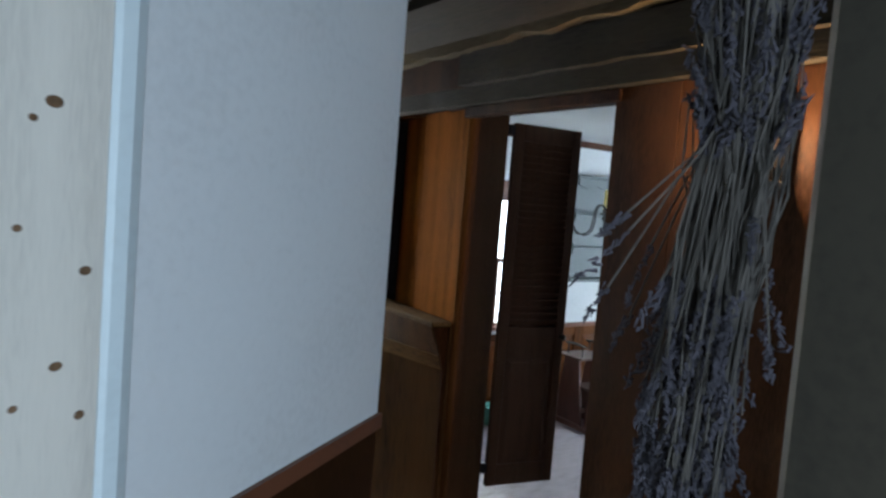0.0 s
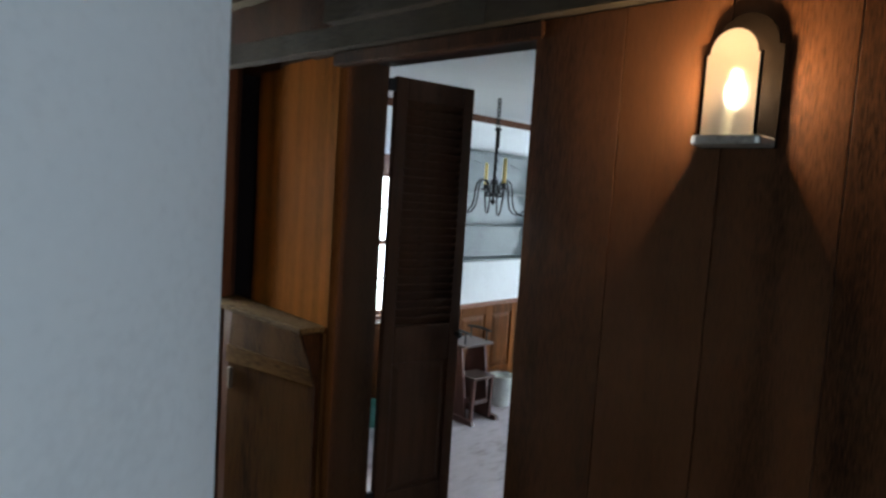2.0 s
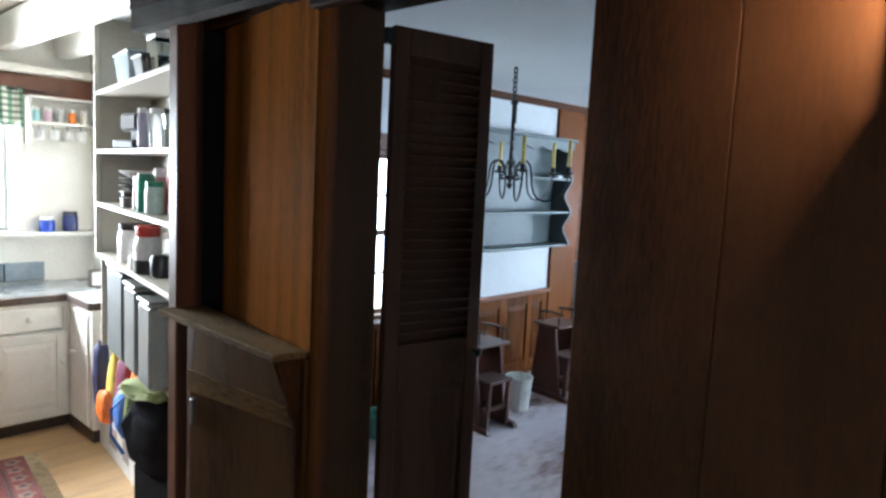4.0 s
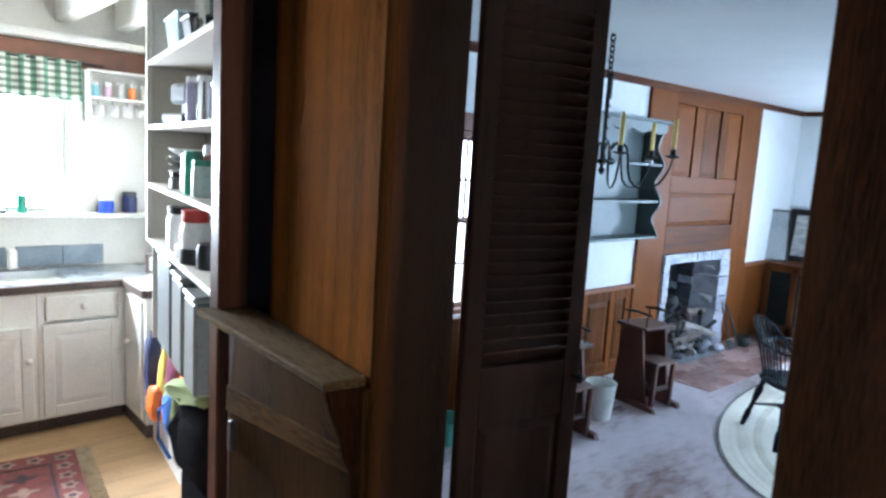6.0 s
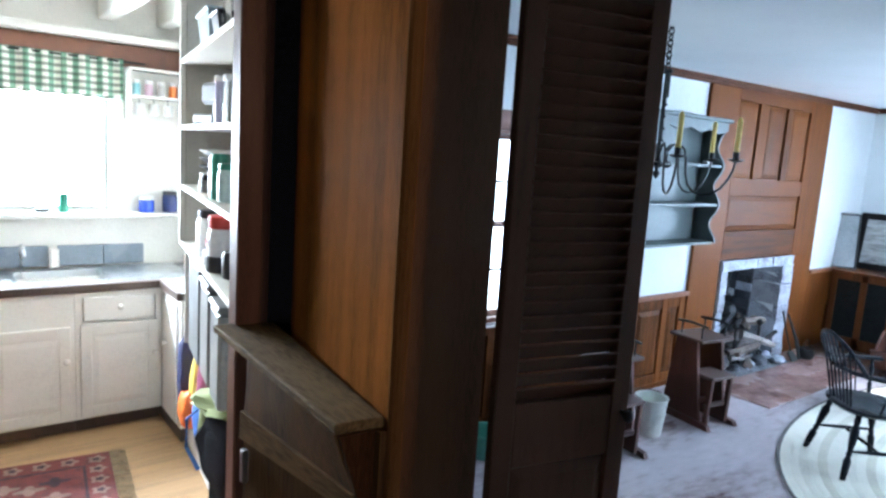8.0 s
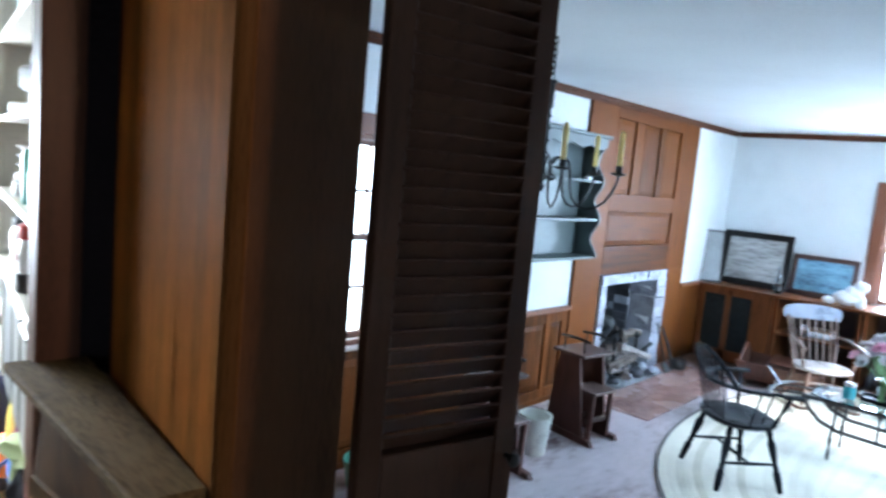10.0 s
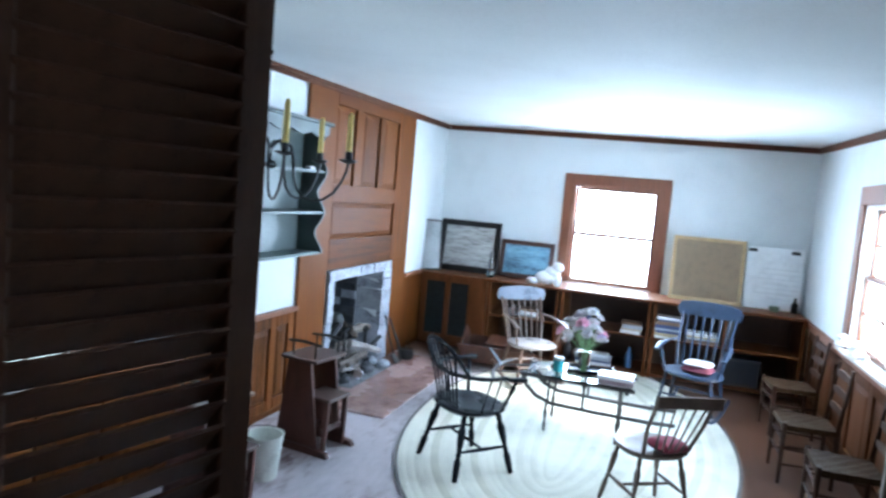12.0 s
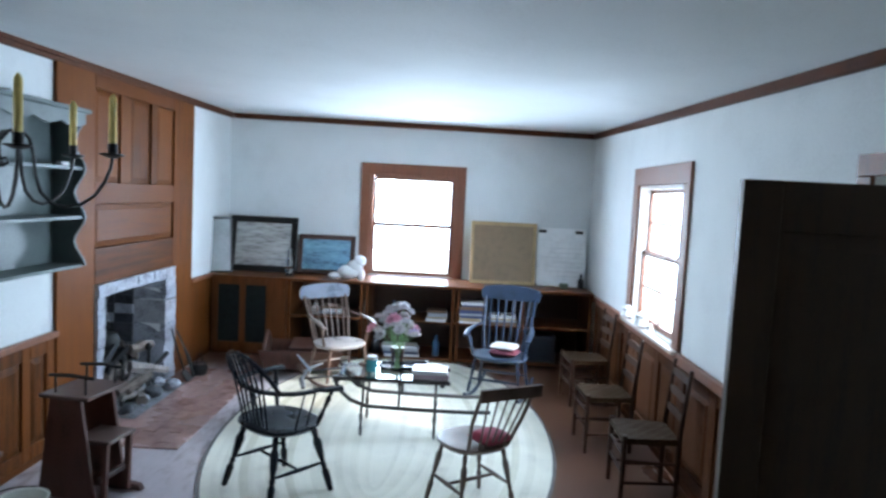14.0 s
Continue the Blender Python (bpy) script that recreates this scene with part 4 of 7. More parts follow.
def shaped_seat(parent, m, rx, ry, z, thick=0.04):
    bm = bmesh.new()
    n = 24
    rows = []
    for f, h in ((0.90, -thick), (1.0, -thick * 0.45), (0.985, -0.004), (0.9, 0.0), (0.5, -0.012), (0.05, -0.014)):
        rows.append([bm.verts.new((f * rx * math.copysign(abs(math.cos(6.28319 * i / n)) ** 0.8, math.cos(6.28319 * i / n)), f * ry * math.copysign(abs(math.sin(6.28319 * i / n)) ** 0.8, math.sin(6.28319 * i / n)), z + h)) for i in range(n)])
    for r in range(len(rows) - 1):
        for i in range(n):
            bm.faces.new((rows[r][i], rows[r][(i + 1) % n], rows[r + 1][(i + 1) % n], rows[r + 1][i]))
    bm.faces.new(rows[0][::-1]), bm.faces.new(rows[-1])
    return part("seat", bm, m, parent, smooth=True)


def windsor_armchair(m, label):
    t = thing("windsor_armchair", m, label, "chair")
    shaped_seat(t, BLACKPAINT, 0.225, 0.26, 0.45)
    legs4(t, BLACKPAINT, 0.43, (0.13, 0.16), (0.225, 0.25), 0.023)
    rail = []
    for k in range(17):
        a = radians(75 + 210 * k / 16)
        rail.append((0.02 + 0.24 * math.cos(a), 0.285 * math.sin(a), 0.68))
    rail = [(0.23, 0.31, 0.67)] + [(0.12, 0.30, 0.675)] + rail + [(0.12, -0.30, 0.675), (0.23, -0.31, 0.67)]
    bm = bmesh.new()
    tube(bm, rail, [0.032, 0.026] + [0.024] * 17 + [0.026, 0.032], 8, 0.6)
    part("arm_rail", bm, BLACKPAINT, t, smooth=True)
    bow = []
    for k in range(15):
        a = radians(180 * k / 14)
        bow.append((-0.16 - 0.15 * math.sin(a), 0.235 * math.cos(a), 0.68 + 0.23 * math.sin(a)))
    bm = bmesh.new()
    tube(bm, bow, 0.0135, 8)
    part("bow", bm, BLACKPAINT, t, smooth=True)
    for k in range(7):
        y = -0.15 + 0.05 * k
        a = math.acos(y * 1.15 / 0.235)
        bm = bmesh.new()
        tube(bm, [(-0.17, y * 0.85, 0.44), (-0.22, y, 0.68), (-0.16 - 0.15 * math.sin(a), y * 1.15, 0.68 + 0.23 * math.sin(a))], 0.0078, 6)
        part("spindle", bm, BLACKPAINT, t, smooth=True)
    for sy in (1, -1):
        for x in (-0.02, 0.06):
            bm = bmesh.new()
            rod(bm, (x - 0.02, sy * 0.22, 0.44), (x - 0.01, sy * 0.292, 0.68), 0.006)
            part("spindle", bm, BLACKPAINT, t, smooth=True)
        bm = bmesh.new()
        turned(bm, (0.13, sy * 0.215, 0.44), (0.17, sy * 0.305, 0.675), 0.015)
        part("arm_post", bm, BLACKPAINT, t, smooth=True)
    return t


windsor_armchair(pose(4.2, 1.41, 0.011, 0, 0, -41), "black painted bow-back wooden armchair on the rug")

BROWNCH = mat("brown_chair_wood", (0.12, 0.075, 0.055), 0.4, 0.3, 6, 0.1, (2, 2, 2))


def side_chair(m, label):
    t = thing("side_chair", m, label, "chair")
    shaped_seat(t, BROWNCH, 0.2, 0.215, 0.44)
    legs4(t, BROWNCH, 0.42, (0.12, 0.13), (0.19, 0.2), 0.016)
    for sy in (1, -1):
        bm = bmesh.new()
        tube(bm, [(-0.16, sy * 0.14, 0.43), (-0.24, sy * 0.18, 0.62), (-0.33, sy * 0.185, 0.82)], [0.012, 0.011, 0.012], 8)
        part("post", bm, BROWNCH, t, smooth=True)
    for k in range(5):
        y = -0.1 + 0.05 * k
        bm = bmesh.new()
        tube(bm, [(-0.18, y * 0.8, 0.43), (-0.26, y * 1.1, 0.62), (-0.325, y * 1.35, 0.78)], 0.006, 6)
        part("spindle", bm, BROWNCH, t, smooth=True)
    bm = bmesh.new()
    pts = [(-0.345 - 0.012 * math.cos(k * 0.39), -0.2 + 0.05 * k) for k in range(9)]
    vs = [[bm.verts.new((x + dx, y, z)) for x, y in pts] for dx, z in ((0, 0.775), (0.0, 0.845), (-0.022, 0.845), (-0.018, 0.775))]
    for r in range(4):
        for i in range(8):
            bm.faces.new((vs[r][i], vs[r][i + 1], vs[(r + 1) % 4][i + 1], vs[(r + 1) % 4][i]))
    for i in (0, 8):
        bm.faces.new([v[i] for v in vs])
    part("crest", bm, BROWNCH, t)
    return t


side_chair(pose(4.08, 0.2, 0.011, 0, 0, 32), "brown wooden spindle-back side chair on the rug")


def cushion(name, m, size, material, label):
    bm = bmesh.new()
    n = 10
    grid = {}
    for s in (1, -1):
        for i in range(n + 1):
            for j in range(n + 1):
                u, v = i / n * 2 - 1, j / n * 2 - 1
                h = size[2] * ((1 - u ** 4) * (1 - v ** 4)) ** 0.5
                grid[s, i, j] = bm.verts.new((u * size[0] * (1 - 0.06 * v * v), v * size[1] * (1 - 0.06 * u * u), size[2] + s * h + 0.002 * s))
        for i in range(n):
            for j in range(n):
                bm.faces.new([grid[s, i, j], grid[s, i + 1, j], grid[s, i + 1, j + 1], grid[s, i, j + 1]])
    bmesh.ops.remove_doubles(bm, verts=bm.verts, dist=0.005)
    o = single(name, bm, material, label, "cushion", smooth=True)
    o.matrix_world = m
    return o


cushion("cushion", pose(4.02, 0.1, 0.451, 0, 0, 40), (0.1, 0.11, 0.03), mat("red_cloth", (0.22, 0.03, 0.05), 0.9, 0.2, 9, 0.3), "small crumpled dark red cushion on a chair seat")


def rocking_chair(m, label, body, seat_m, crest_m, wide=0.25, back=0.93):
    t = thing("rocking_chair", m, label, "rocking chair")
    shaped_seat(t, seat_m, 0.22, wide, 0.42)
    for sy in (1, -1):
        for x0, x1 in ((0.15, 0.19), (-0.14, -0.19)):
            bm = bmesh.new()
            turned(bm, (x1, sy * (wide - 0.02), 0.075), (x0, sy * (wide - 0.07), 0.40), 0.017)
            part("leg", bm, body, t, smooth=True)
        bm = bmesh.new()
        tube(bm, [(-0.42 + 0.08 * k, sy * (wide - 0.02), 0.022 + 0.10 * ((-0.42 + 0.08 * k + 0.02) / 0.42) ** 2) for k in range(10)], 0.018, 6)
        part("rocker", bm, body, t, smooth=True)
        bm = bmesh.new()
        tube(bm, [(-0.17, sy * (wide - 0.06), 0.41), (-0.22, sy * (wide - 0.035), 0.6), (-0.33, sy * (wide - 0.02), back - 0.1)], [0.015, 0.014, 0.013], 8)
        part("back_post", bm, body, t, smooth=True)
        bm = bmesh.new()
        tube(bm, [(-0.24, sy * (wide - 0.02), 0.66), (-0.08, sy * (wide + 0.015), 0.655), (0.1, sy * (wide + 0.03), 0.635), (0.2, sy * (wide + 0.03), 0.6)], [0.016, 0.02, 0.028, 0.024], 8, 0.55)
        part("arm", bm, body, t, smooth=True)
        bm = bmesh.new()
        turned(bm, (0.1, sy * (wide - 0.03), 0.41), (0.12, sy * (wide + 0.025), 0.63), 0.015)
        part("arm_post", bm, body, t, smooth=True)
    for k in range(6):
        y = (k - 2.5) * wide * 0.27
        bm = bmesh.new()
        tube(bm, [(-0.18, y * 0.9, 0.41), (-0.245, y, 0.6), (-0.33, y * 1.1, back - 0.11)], 0.010, 6, 0.6)
        part("slat", bm, body, t, smooth=True)
    for x in (0.17, -0.165):
        bm = bmesh.new()
        tube(bm, [(x, -wide + 0.05, 0.2), (x, 0, 0.2), (x, wide - 0.05, 0.2)], [0.009, 0.014, 0.009], 8)
        part("stretcher", bm, body, t, smooth=True)
    bm = bmesh.new()
    prof = [(-wide - 0.02, back - 0.13), (wide + 0.02, back - 0.13), (wide + 0.035, back - 0.06), (wide + 0.01, back - 0.01), (wide - 0.1, back + 0.012), (0, back + 0.02), (-wide + 0.1, back + 0.012), (-wide - 0.01, back - 0.01), (-wide - 0.035, back - 0.06)]
    slab(bm, prof, -0.345, -0.322, "x")
    part("crest", bm, crest_m, t, bevel=0.004)
    return t


PALEWOOD = mat("pale_worn_wood", (0.16, 0.10, 0.075), 0.35, 0.3, 6, 0.1, (2, 2, 2))
GREYTOP = mat("grey_blue_crest", (0.22, 0.25, 0.31), 0.3, 0.2, 6, 0.08)
LIGHTSEAT = mat("pale_seat", (0.42, 0.38, 0.36), 0.3, 0.15, 6, 0.08)
rocking_chair(pose(6.5, 1.42, 0.011, 0, 0, 219), "worn brown wooden rocking chair with a pale seat", PALEWOOD, LIGHTSEAT, GREYTOP)
rocking_chair(pose(6.32, -0.13, 0.011, 0, 0, 162), "dark blue painted tall-backed wooden rocking chair", BLUEPAINT, BLUEPAINT, BLUEPAINT, 0.265, 1.02)
cushion("cushion", pose(6.33, -0.17, 0.421, 0, 0, 160), (0.12, 0.14, 0.035), mat("maroon_cloth", (0.16, 0.04, 0.06), 0.9, 0.2, 9, 0.3), "maroon cushion on the blue rocking chair seat")
cushion("folded_blanket", pose(6.33, -0.17, 0.49, 0, 0, 160), (0.11, 0.13, 0.02), mat("white_cloth", (0.78, 0.76, 0.74), 0.9, 0.08, 9, 0.3), "white folded cloth on the maroon cushion")

# sled table
st = thing("sled_table", pose(0, 0, 0.011), "low table made from an old dark sled with a glass top", "table")
SLED = mat("dark_sled_wood", (0.06, 0.055, 0.055), 0.45, 0.3, 6, 0.12)
bm = bmesh.new()
slab(bm, [(5.1, 0.36), (5.1, 1.08), (5.18, 1.2), (5.5, 1.22), (5.62, 1.08), (5.62, 0.36)], 0.462, 0.472)
o = part("glass_top", bm, glass_mat("table_glass", (0.9, 0.97, 0.95)), st, "clear glass top", bevel=0.003)
o.visible_shadow = False
for x in (5.16, 5.56):
    bm = bmesh.new()
    tube(bm, [(x, 1.24, 0.45), (x, 1.2, 0.36), (x, 1.11, 0.28), (x, 0.98, 0.235), (x, 0.6, 0.225), (x, 0.2, 0.225), (x, 0.02, 0.235)], 0.016, 8)
    part("runner", bm, SLED, st, smooth=True)
    part("side_rail", boxes((x - 0.015, x + 0.015, 0.34, 1.24, 0.43, 0.46)), SLED, st, bevel=0.004)
    for y in (0.45, 0.73, 1.01):
        bm = bmesh.new()
        rod(bm, (x, y, 0.225), (x, y, 0.44), 0.010, n=8)
        part("post", bm, SLED, st, smooth=True)
    for y in (0.45, 1.02):
        bm = bmesh.new()
        turned(bm, (x, y, 0.0), (x, y, 0.23), 0.013)
        part("leg", bm, SLED, st, smooth=True)
for y in (0.4, 0.73, 1.05, 1.22):
    part("crossbar", boxes((5.16, 5.56, y - 0.018, y + 0.018, 0.405, 0.43)), SLED, st, bevel=0.004)
for x in (5.24, 5.48):
    bm = bmesh.new()
    tube(bm, [(x, 1.22, 0.44), (x, 1.36, 0.42), (x, 1.5, 0.40)], [0.014, 0.013, 0.012], 8, 0.6)
    part("nose_bar", bm, SLED, st, smooth=True)
bm = bmesh.new()
tube(bm, [(5.0, 1.44, 0.40), (5.2, 1.5, 0.415), (5.5, 1.5, 0.415), (5.72, 1.44, 0.40)], [0.014, 0.02, 0.02, 0.014], 8, 0.6)
part("steering_bar", bm, SLED, st, smooth=True)
bm = bmesh.new()
tube(bm, [(5.36, 1.46, 0.43), (5.36, 1.52, 0.5), (5.37, 1.58, 0.56)], [0.02, 0.018, 0.012], 8, 0.5)
part("grip", bm, GREYTOP, st, "worn pale grip", smooth=True)
TT = 0.011 + 0.472
# things on the table
vase = thing("flower_vase", pose(5.36, 0.77, TT), "clear glass vase with pink, white and purple flowers", "vase")
bm = bmesh.new()
lathe(bm, [(0.042, 0), (0.045, 0.02), (0.048, 0.1), (0.058, 0.19)], n=20)
bm.faces.ensure_lookup_table()
part("jar", bm, glass_mat("vase_glass", (0.97, 0.99, 0.98), 0.0, 1.12), vase, smooth=True)
bm = bmesh.new()
rnd = random.Random(11)
heads = []
for k in range(38):
    a, r = rnd.uniform(0, 6.28), rnd.uniform(0.02, 0.24)
    h = 0.48 - r * 0.75 + rnd.uniform(-0.06, 0.07)
    p = Vector((r * math.cos(a), r * math.sin(a), h))
    tube(bm, [(0.02 * math.cos(a + 2), 0.02 * math.sin(a + 2), 0.02), (0.03 * math.cos(a), 0.03 * math.sin(a), 0.19), p], 0.0018, 5)
    heads.append(p)
GREEN = mat("stem_green", (0.20, 0.33, 0.15), 0.6, 0.3, 12, 0.1)
tagged(part("stems", bm, GREEN, vase, "green flower stems"), kind="stuff")
bm = bmesh.new()
for k in range(9):
    a, r, h = rnd.uniform(0, 6.28), rnd.uniform(0.03, 0.17), rnd.uniform(0.2, 0.4)
    c = Vector((r * math.cos(a), r * math.sin(a), h))
    d1 = Vector((math.cos(a), math.sin(a), rnd.uniform(-0.3, 0.8))).normalized() * rnd.uniform(0.03, 0.06)
    s = d1.cross(Vector((0, 0, 1))).normalized() * 0.013
    vs = [bm.verts.new(c), bm.verts.new(c + d1 * 0.5 + s), bm.verts.new(c + d1), bm.verts.new(c + d1 * 0.5 - s + Vector((0, 0, 0.006)))]
    bm.faces.new(vs)
part("leaves", bm, GREEN, vase, "small green leaves")
FLOWERS = [mat("petal_white", (0.82, 0.8, 0.82), 0.7, 0.1, 20, 0.1), mat("petal_pink", (0.80, 0.42, 0.54), 0.7, 0.2, 20, 0.1), mat("petal_lilac", (0.62, 0.52, 0.74), 0.7, 0.2, 20, 0.1), mat("petal_cream", (0.78, 0.72, 0.72), 0.7, 0.1, 20, 0.1)]
for k, p in enumerate(heads):
    bm = bmesh.new()
    big = rnd.uniform(0.042, 0.062)
    for ring, (num, tilt, size) in enumerate(((7, 0.25, 1.0), (6, 0.75, 0.85), (4, 1.2, 0.6))):
        for i in range(num):
            a = 6.28319 * i / num + ring * 0.4
            out = Vector((math.cos(a) * math.cos(tilt), math.sin(a) * math.cos(tilt), math.sin(tilt)))
            sd = Vector((-math.sin(a), math.cos(a), 0))
            up = out.cross(sd)
            v = [bm.verts.new(out * 0.003), bm.verts.new(out * big * size * 0.6 + sd * big * 0.42), bm.verts.new(out * big * size * 1.05 + up * 0.2 * big), bm.verts.new(out * big * size * 0.6 - sd * big * 0.42)]
            bm.faces.new(v)
    o = part("flower", bm, FLOWERS[rnd.choice((0, 0, 0, 1, 2, 3, 3))], vase)
    o.location = p
    o.rotation_euler = (rnd.uniform(-0.5, 0.5) - p.y * 3, rnd.uniform(-0.5, 0.5) + p.x * 3, 0)
jar = thing("candle_jar", pose(5.32, 0.97, TT), "teal glass candle jar with a pale lid", "candle")
bm = bmesh.new()
lathe(bm, [(0.04, 0), (0.043, 0.01), (0.043, 0.085), (0.036, 0.095)], n=20)
part("jar", bm, mat("teal_glass", (0.06, 0.36, 0.40), 0.15, 0.1, 8, 0.02), jar, smooth=True)
bm = bmesh.new()
lathe(bm, [(0.038, 0.095), (0.044, 0.097), (0.044, 0.115), (0.038, 0.12)], n=20)
part("lid", bm, mat("pale_lid", (0.7, 0.72, 0.7), 0.4, 0.05), jar, "pale lid", smooth=True)
tr = thing("serving_tray", pose(5.46, 0.72, TT, 0, 0, 8), "black wooden tray with handles on the table", "tray")
part("base", boxes((-0.09, 0.09, -0.19, 0.19, 0, 0.008)), BLACKPAINT, tr)
for d in ((-0.09, 0.09, -0.195, -0.183, 0, 0.045), (-0.09, 0.09, 0.183, 0.195, 0, 0.045), (-0.1, -0.09, -0.195, 0.195, 0, 0.03), (0.09, 0.1, -0.195, 0.195, 0, 0.03)):
    part("rim", boxes(d), BLACKPAINT, tr, bevel=0.003)
PAPER = mat("white_page", (0.8, 0.79, 0.78), 0.8, 0.04, 9, 0.05)
MAUVE = mat("mauve_cover", (0.42, 0.3, 0.34), 0.6, 0.1, 9, 0.05)


def book(m, size, cover, label, group=""):
    b = thing("book", m, label, "book", group)
    w, d, h = size
    part("pages", boxes((-w + 0.004, w - 0.006, -d + 0.005, d - 0.005, 0.004, h - 0.004)), PAPER, b)
    bm = boxes((-w, w, -d, d, 0, 0.004), (-w, w, -d, d, h - 0.004, h), (-w, -w + 0.004, -d, d, 0.004, h - 0.004))
    part("cover", bm, cover, b)
    return b


book(pose(5.27, 0.5, TT, 0, 0, 3), (0.11, 0.14, 0.03), MAUVE, "large thin book lying on the glass table", "books on the table")
book(pose(5.27, 0.5, TT + 0.031, 0, 0, -2), (0.105, 0.135, 0.028), mat("white_cover", (0.75, 0.74, 0.76), 0.4, 0.05), "white book lying on another book", "books on the table")

# low dark stool beyond the table
REDWOOD = mat("dark_red_stool_wood", (0.09, 0.034, 0.025), 0.4, 0.35, 5, 0.1, (3, 3, 1))
OLDTOP = mat("worn_stool_edge", (0.095, 0.055, 0.045), 0.4, 0.25, 6, 0.1)


def step_stool(m, label):
    t = thing("step_stool", m, label, "step stool", "tall step stools by the wall")
    for sy in (1, -1):
        bm = bmesh.new()
        y = sy * 0.15
        slab(bm, [(-0.20, 0.035), (0.16, 0.035), (0.07, 0.64), (-0.12, 0.64)], min(y, y - sy * 0.022), max(y, y - sy * 0.022), "y")
        part("side_board", bm, REDWOOD, t)
        bm = bmesh.new()
        slab(bm, [(-0.26, 0), (0.27, 0), (0.25, 0.035), (0.12, 0.05), (-0.15, 0.05), (-0.24, 0.035)], y - 0.02, y + 0.02, "y")
        part("foot", bm, REDWOOD, t)
        bm = bmesh.new()
        tube(bm, [(-0.14, sy * 0.13, 0.76), (0.0, sy * 0.135, 0.77), (0.14, sy * 0.13, 0.76)], [0.009, 0.011, 0.009], 8)
        rail = part("rail", bm, IRON, t, smooth=True)
        for x in (-0.1, 0.09):
            bm = bmesh.new()
            rod(bm, (x, sy * 0.13, 0.66), (x, sy * 0.132, 0.765), 0.006)
            part("post", bm, IRON, rail, smooth=True)
    part("top", boxes((-0.17, 0.14, -0.18, 0.18, 0.64, 0.662)), OLDTOP, t, bevel=0.004)
    part("step", boxes((0.0, 0.235, -0.126, 0.126, 0.375, 0.397)), OLDTOP, t, bevel=0.004)
    bm = bmesh.new()
    slab(bm, [(0.17, 0.02), (0.205, 0.02), (0.22, 0.375), (0.185, 0.375)], -0.12, -0.095, "y")
    part("brace", bm, REDWOOD, t)
    bm = bmesh.new()
    slab(bm, [(0.17, 0.02), (0.205, 0.02), (0.22, 0.375), (0.185, 0.375)], 0.095, 0.12, "y")
    part("brace", bm, REDWOOD, t)
    part("stretcher", boxes((0.16, 0.19, -0.126, 0.126, 0.15, 0.18)), OLDTOP, t, bevel=0.003)
    part("stretcher", boxes((-0.03, 0.0, -0.126, 0.126, 0.10, 0.14)), REDWOOD, t, bevel=0.003)
    return t


step_stool(pose(3.98, 2.5, 0, 0, 0, -98), "dark red wooden step stool with low iron rails")
step_stool(pose(2.86, 2.5, 0, 0, 0, -95), "dark red wooden step stool with low iron rails")

bk = thing("enamel_bucket", pose(3.36, 2.48, 0), "white enamel bucket on the floor by the wainscot", "bucket")
ENAMEL = mat("white_enamel", (0.72, 0.76, 0.70), 0.3, 0.1, 8, 0.03)
bm = bmesh.new()
lathe(bm, [(0.085, 0), (0.09, 0.01), (0.115, 0.27), (0.12, 0.275), (0.12, 0.283), (0.108, 0.278), (0.082, 0.02)], n=24)
part("body", bm, ENAMEL, bk, smooth=True)
bm = bmesh.new()
tube(bm, [(0.118 * math.cos(a), 0.118 * math.sin(a) * 1.0 + 0.03 * math.sin(a), 0.285 + 0.004 * math.sin(a)) for a in [radians(180 * k / 10) for k in range(11)]], 0.003, 6)
part("handle", bm, IRON, bk, smooth=True)

# wall hutch
hu = thing("hanging_wall_shelf", pose(0, 0, 0), "blue-grey painted open wall shelf with scalloped sides", "shelf")
H0, H1, HB, HT, HD = 2.95, 4.595, 1.305, 2.32, 0.235
for x in (H0, H1):
    bm = bmesh.new()
    prof = [(YL - 0.002, HB - 0.02)]
    for k in range(26):
        z = HB + (HT - HB) * k / 25
        prof.append((YL - HD * (0.83 + 0.16 * math.cos(2 * math.pi * (z - HB) / 0.325)) * (1 if k < 22 else 0.92), z))
    prof.append((YL - 0.002, HT))
    slab(bm, prof, x - 0.011, x + 0.011, "x")
    part("side", bm, HUTCH, hu)
for z in (HB, 1.63, 1.955):
    part("shelf_board", boxes((H0 + 0.011, H1 - 0.011, YL - HD * 0.93, YL - 0.012, z - 0.01, z + 0.012)), HUTCH, hu, bevel=0.003)
part("back", boxes((H0 + 0.011, H1 - 0.011, YL - 0.012, YL - 0.002, HB, HT - 0.001)), HUTCH, hu)
part("cornice", boxes((H0 - 0.04, H1 + 0.04, YL - HD * 1.08, YL - 0.002, HT, HT + 0.03)), HUTCH, hu, bevel=0.008)
bm = bmesh.new()
slab(bm, [(H0, HT), (H1, HT)] + [(H1 - (H1 - H0) * k / 24, HT - 0.07 - 0.03 * abs(math.sin(k * math.pi / 4))) for k in range(25)], YL - HD * 0.98, YL - HD * 0.92, "y")
part("valance", bm, HUTCH, hu)
single("small_dish", boxes((4.44, 4.52, 2.92, 2.97, 1.967, 1.995)), mat("white_china", (0.8, 0.8, 0.8), 0.2, 0.03), "small white dish on the wall shelf", "dish", bevel=0.008)

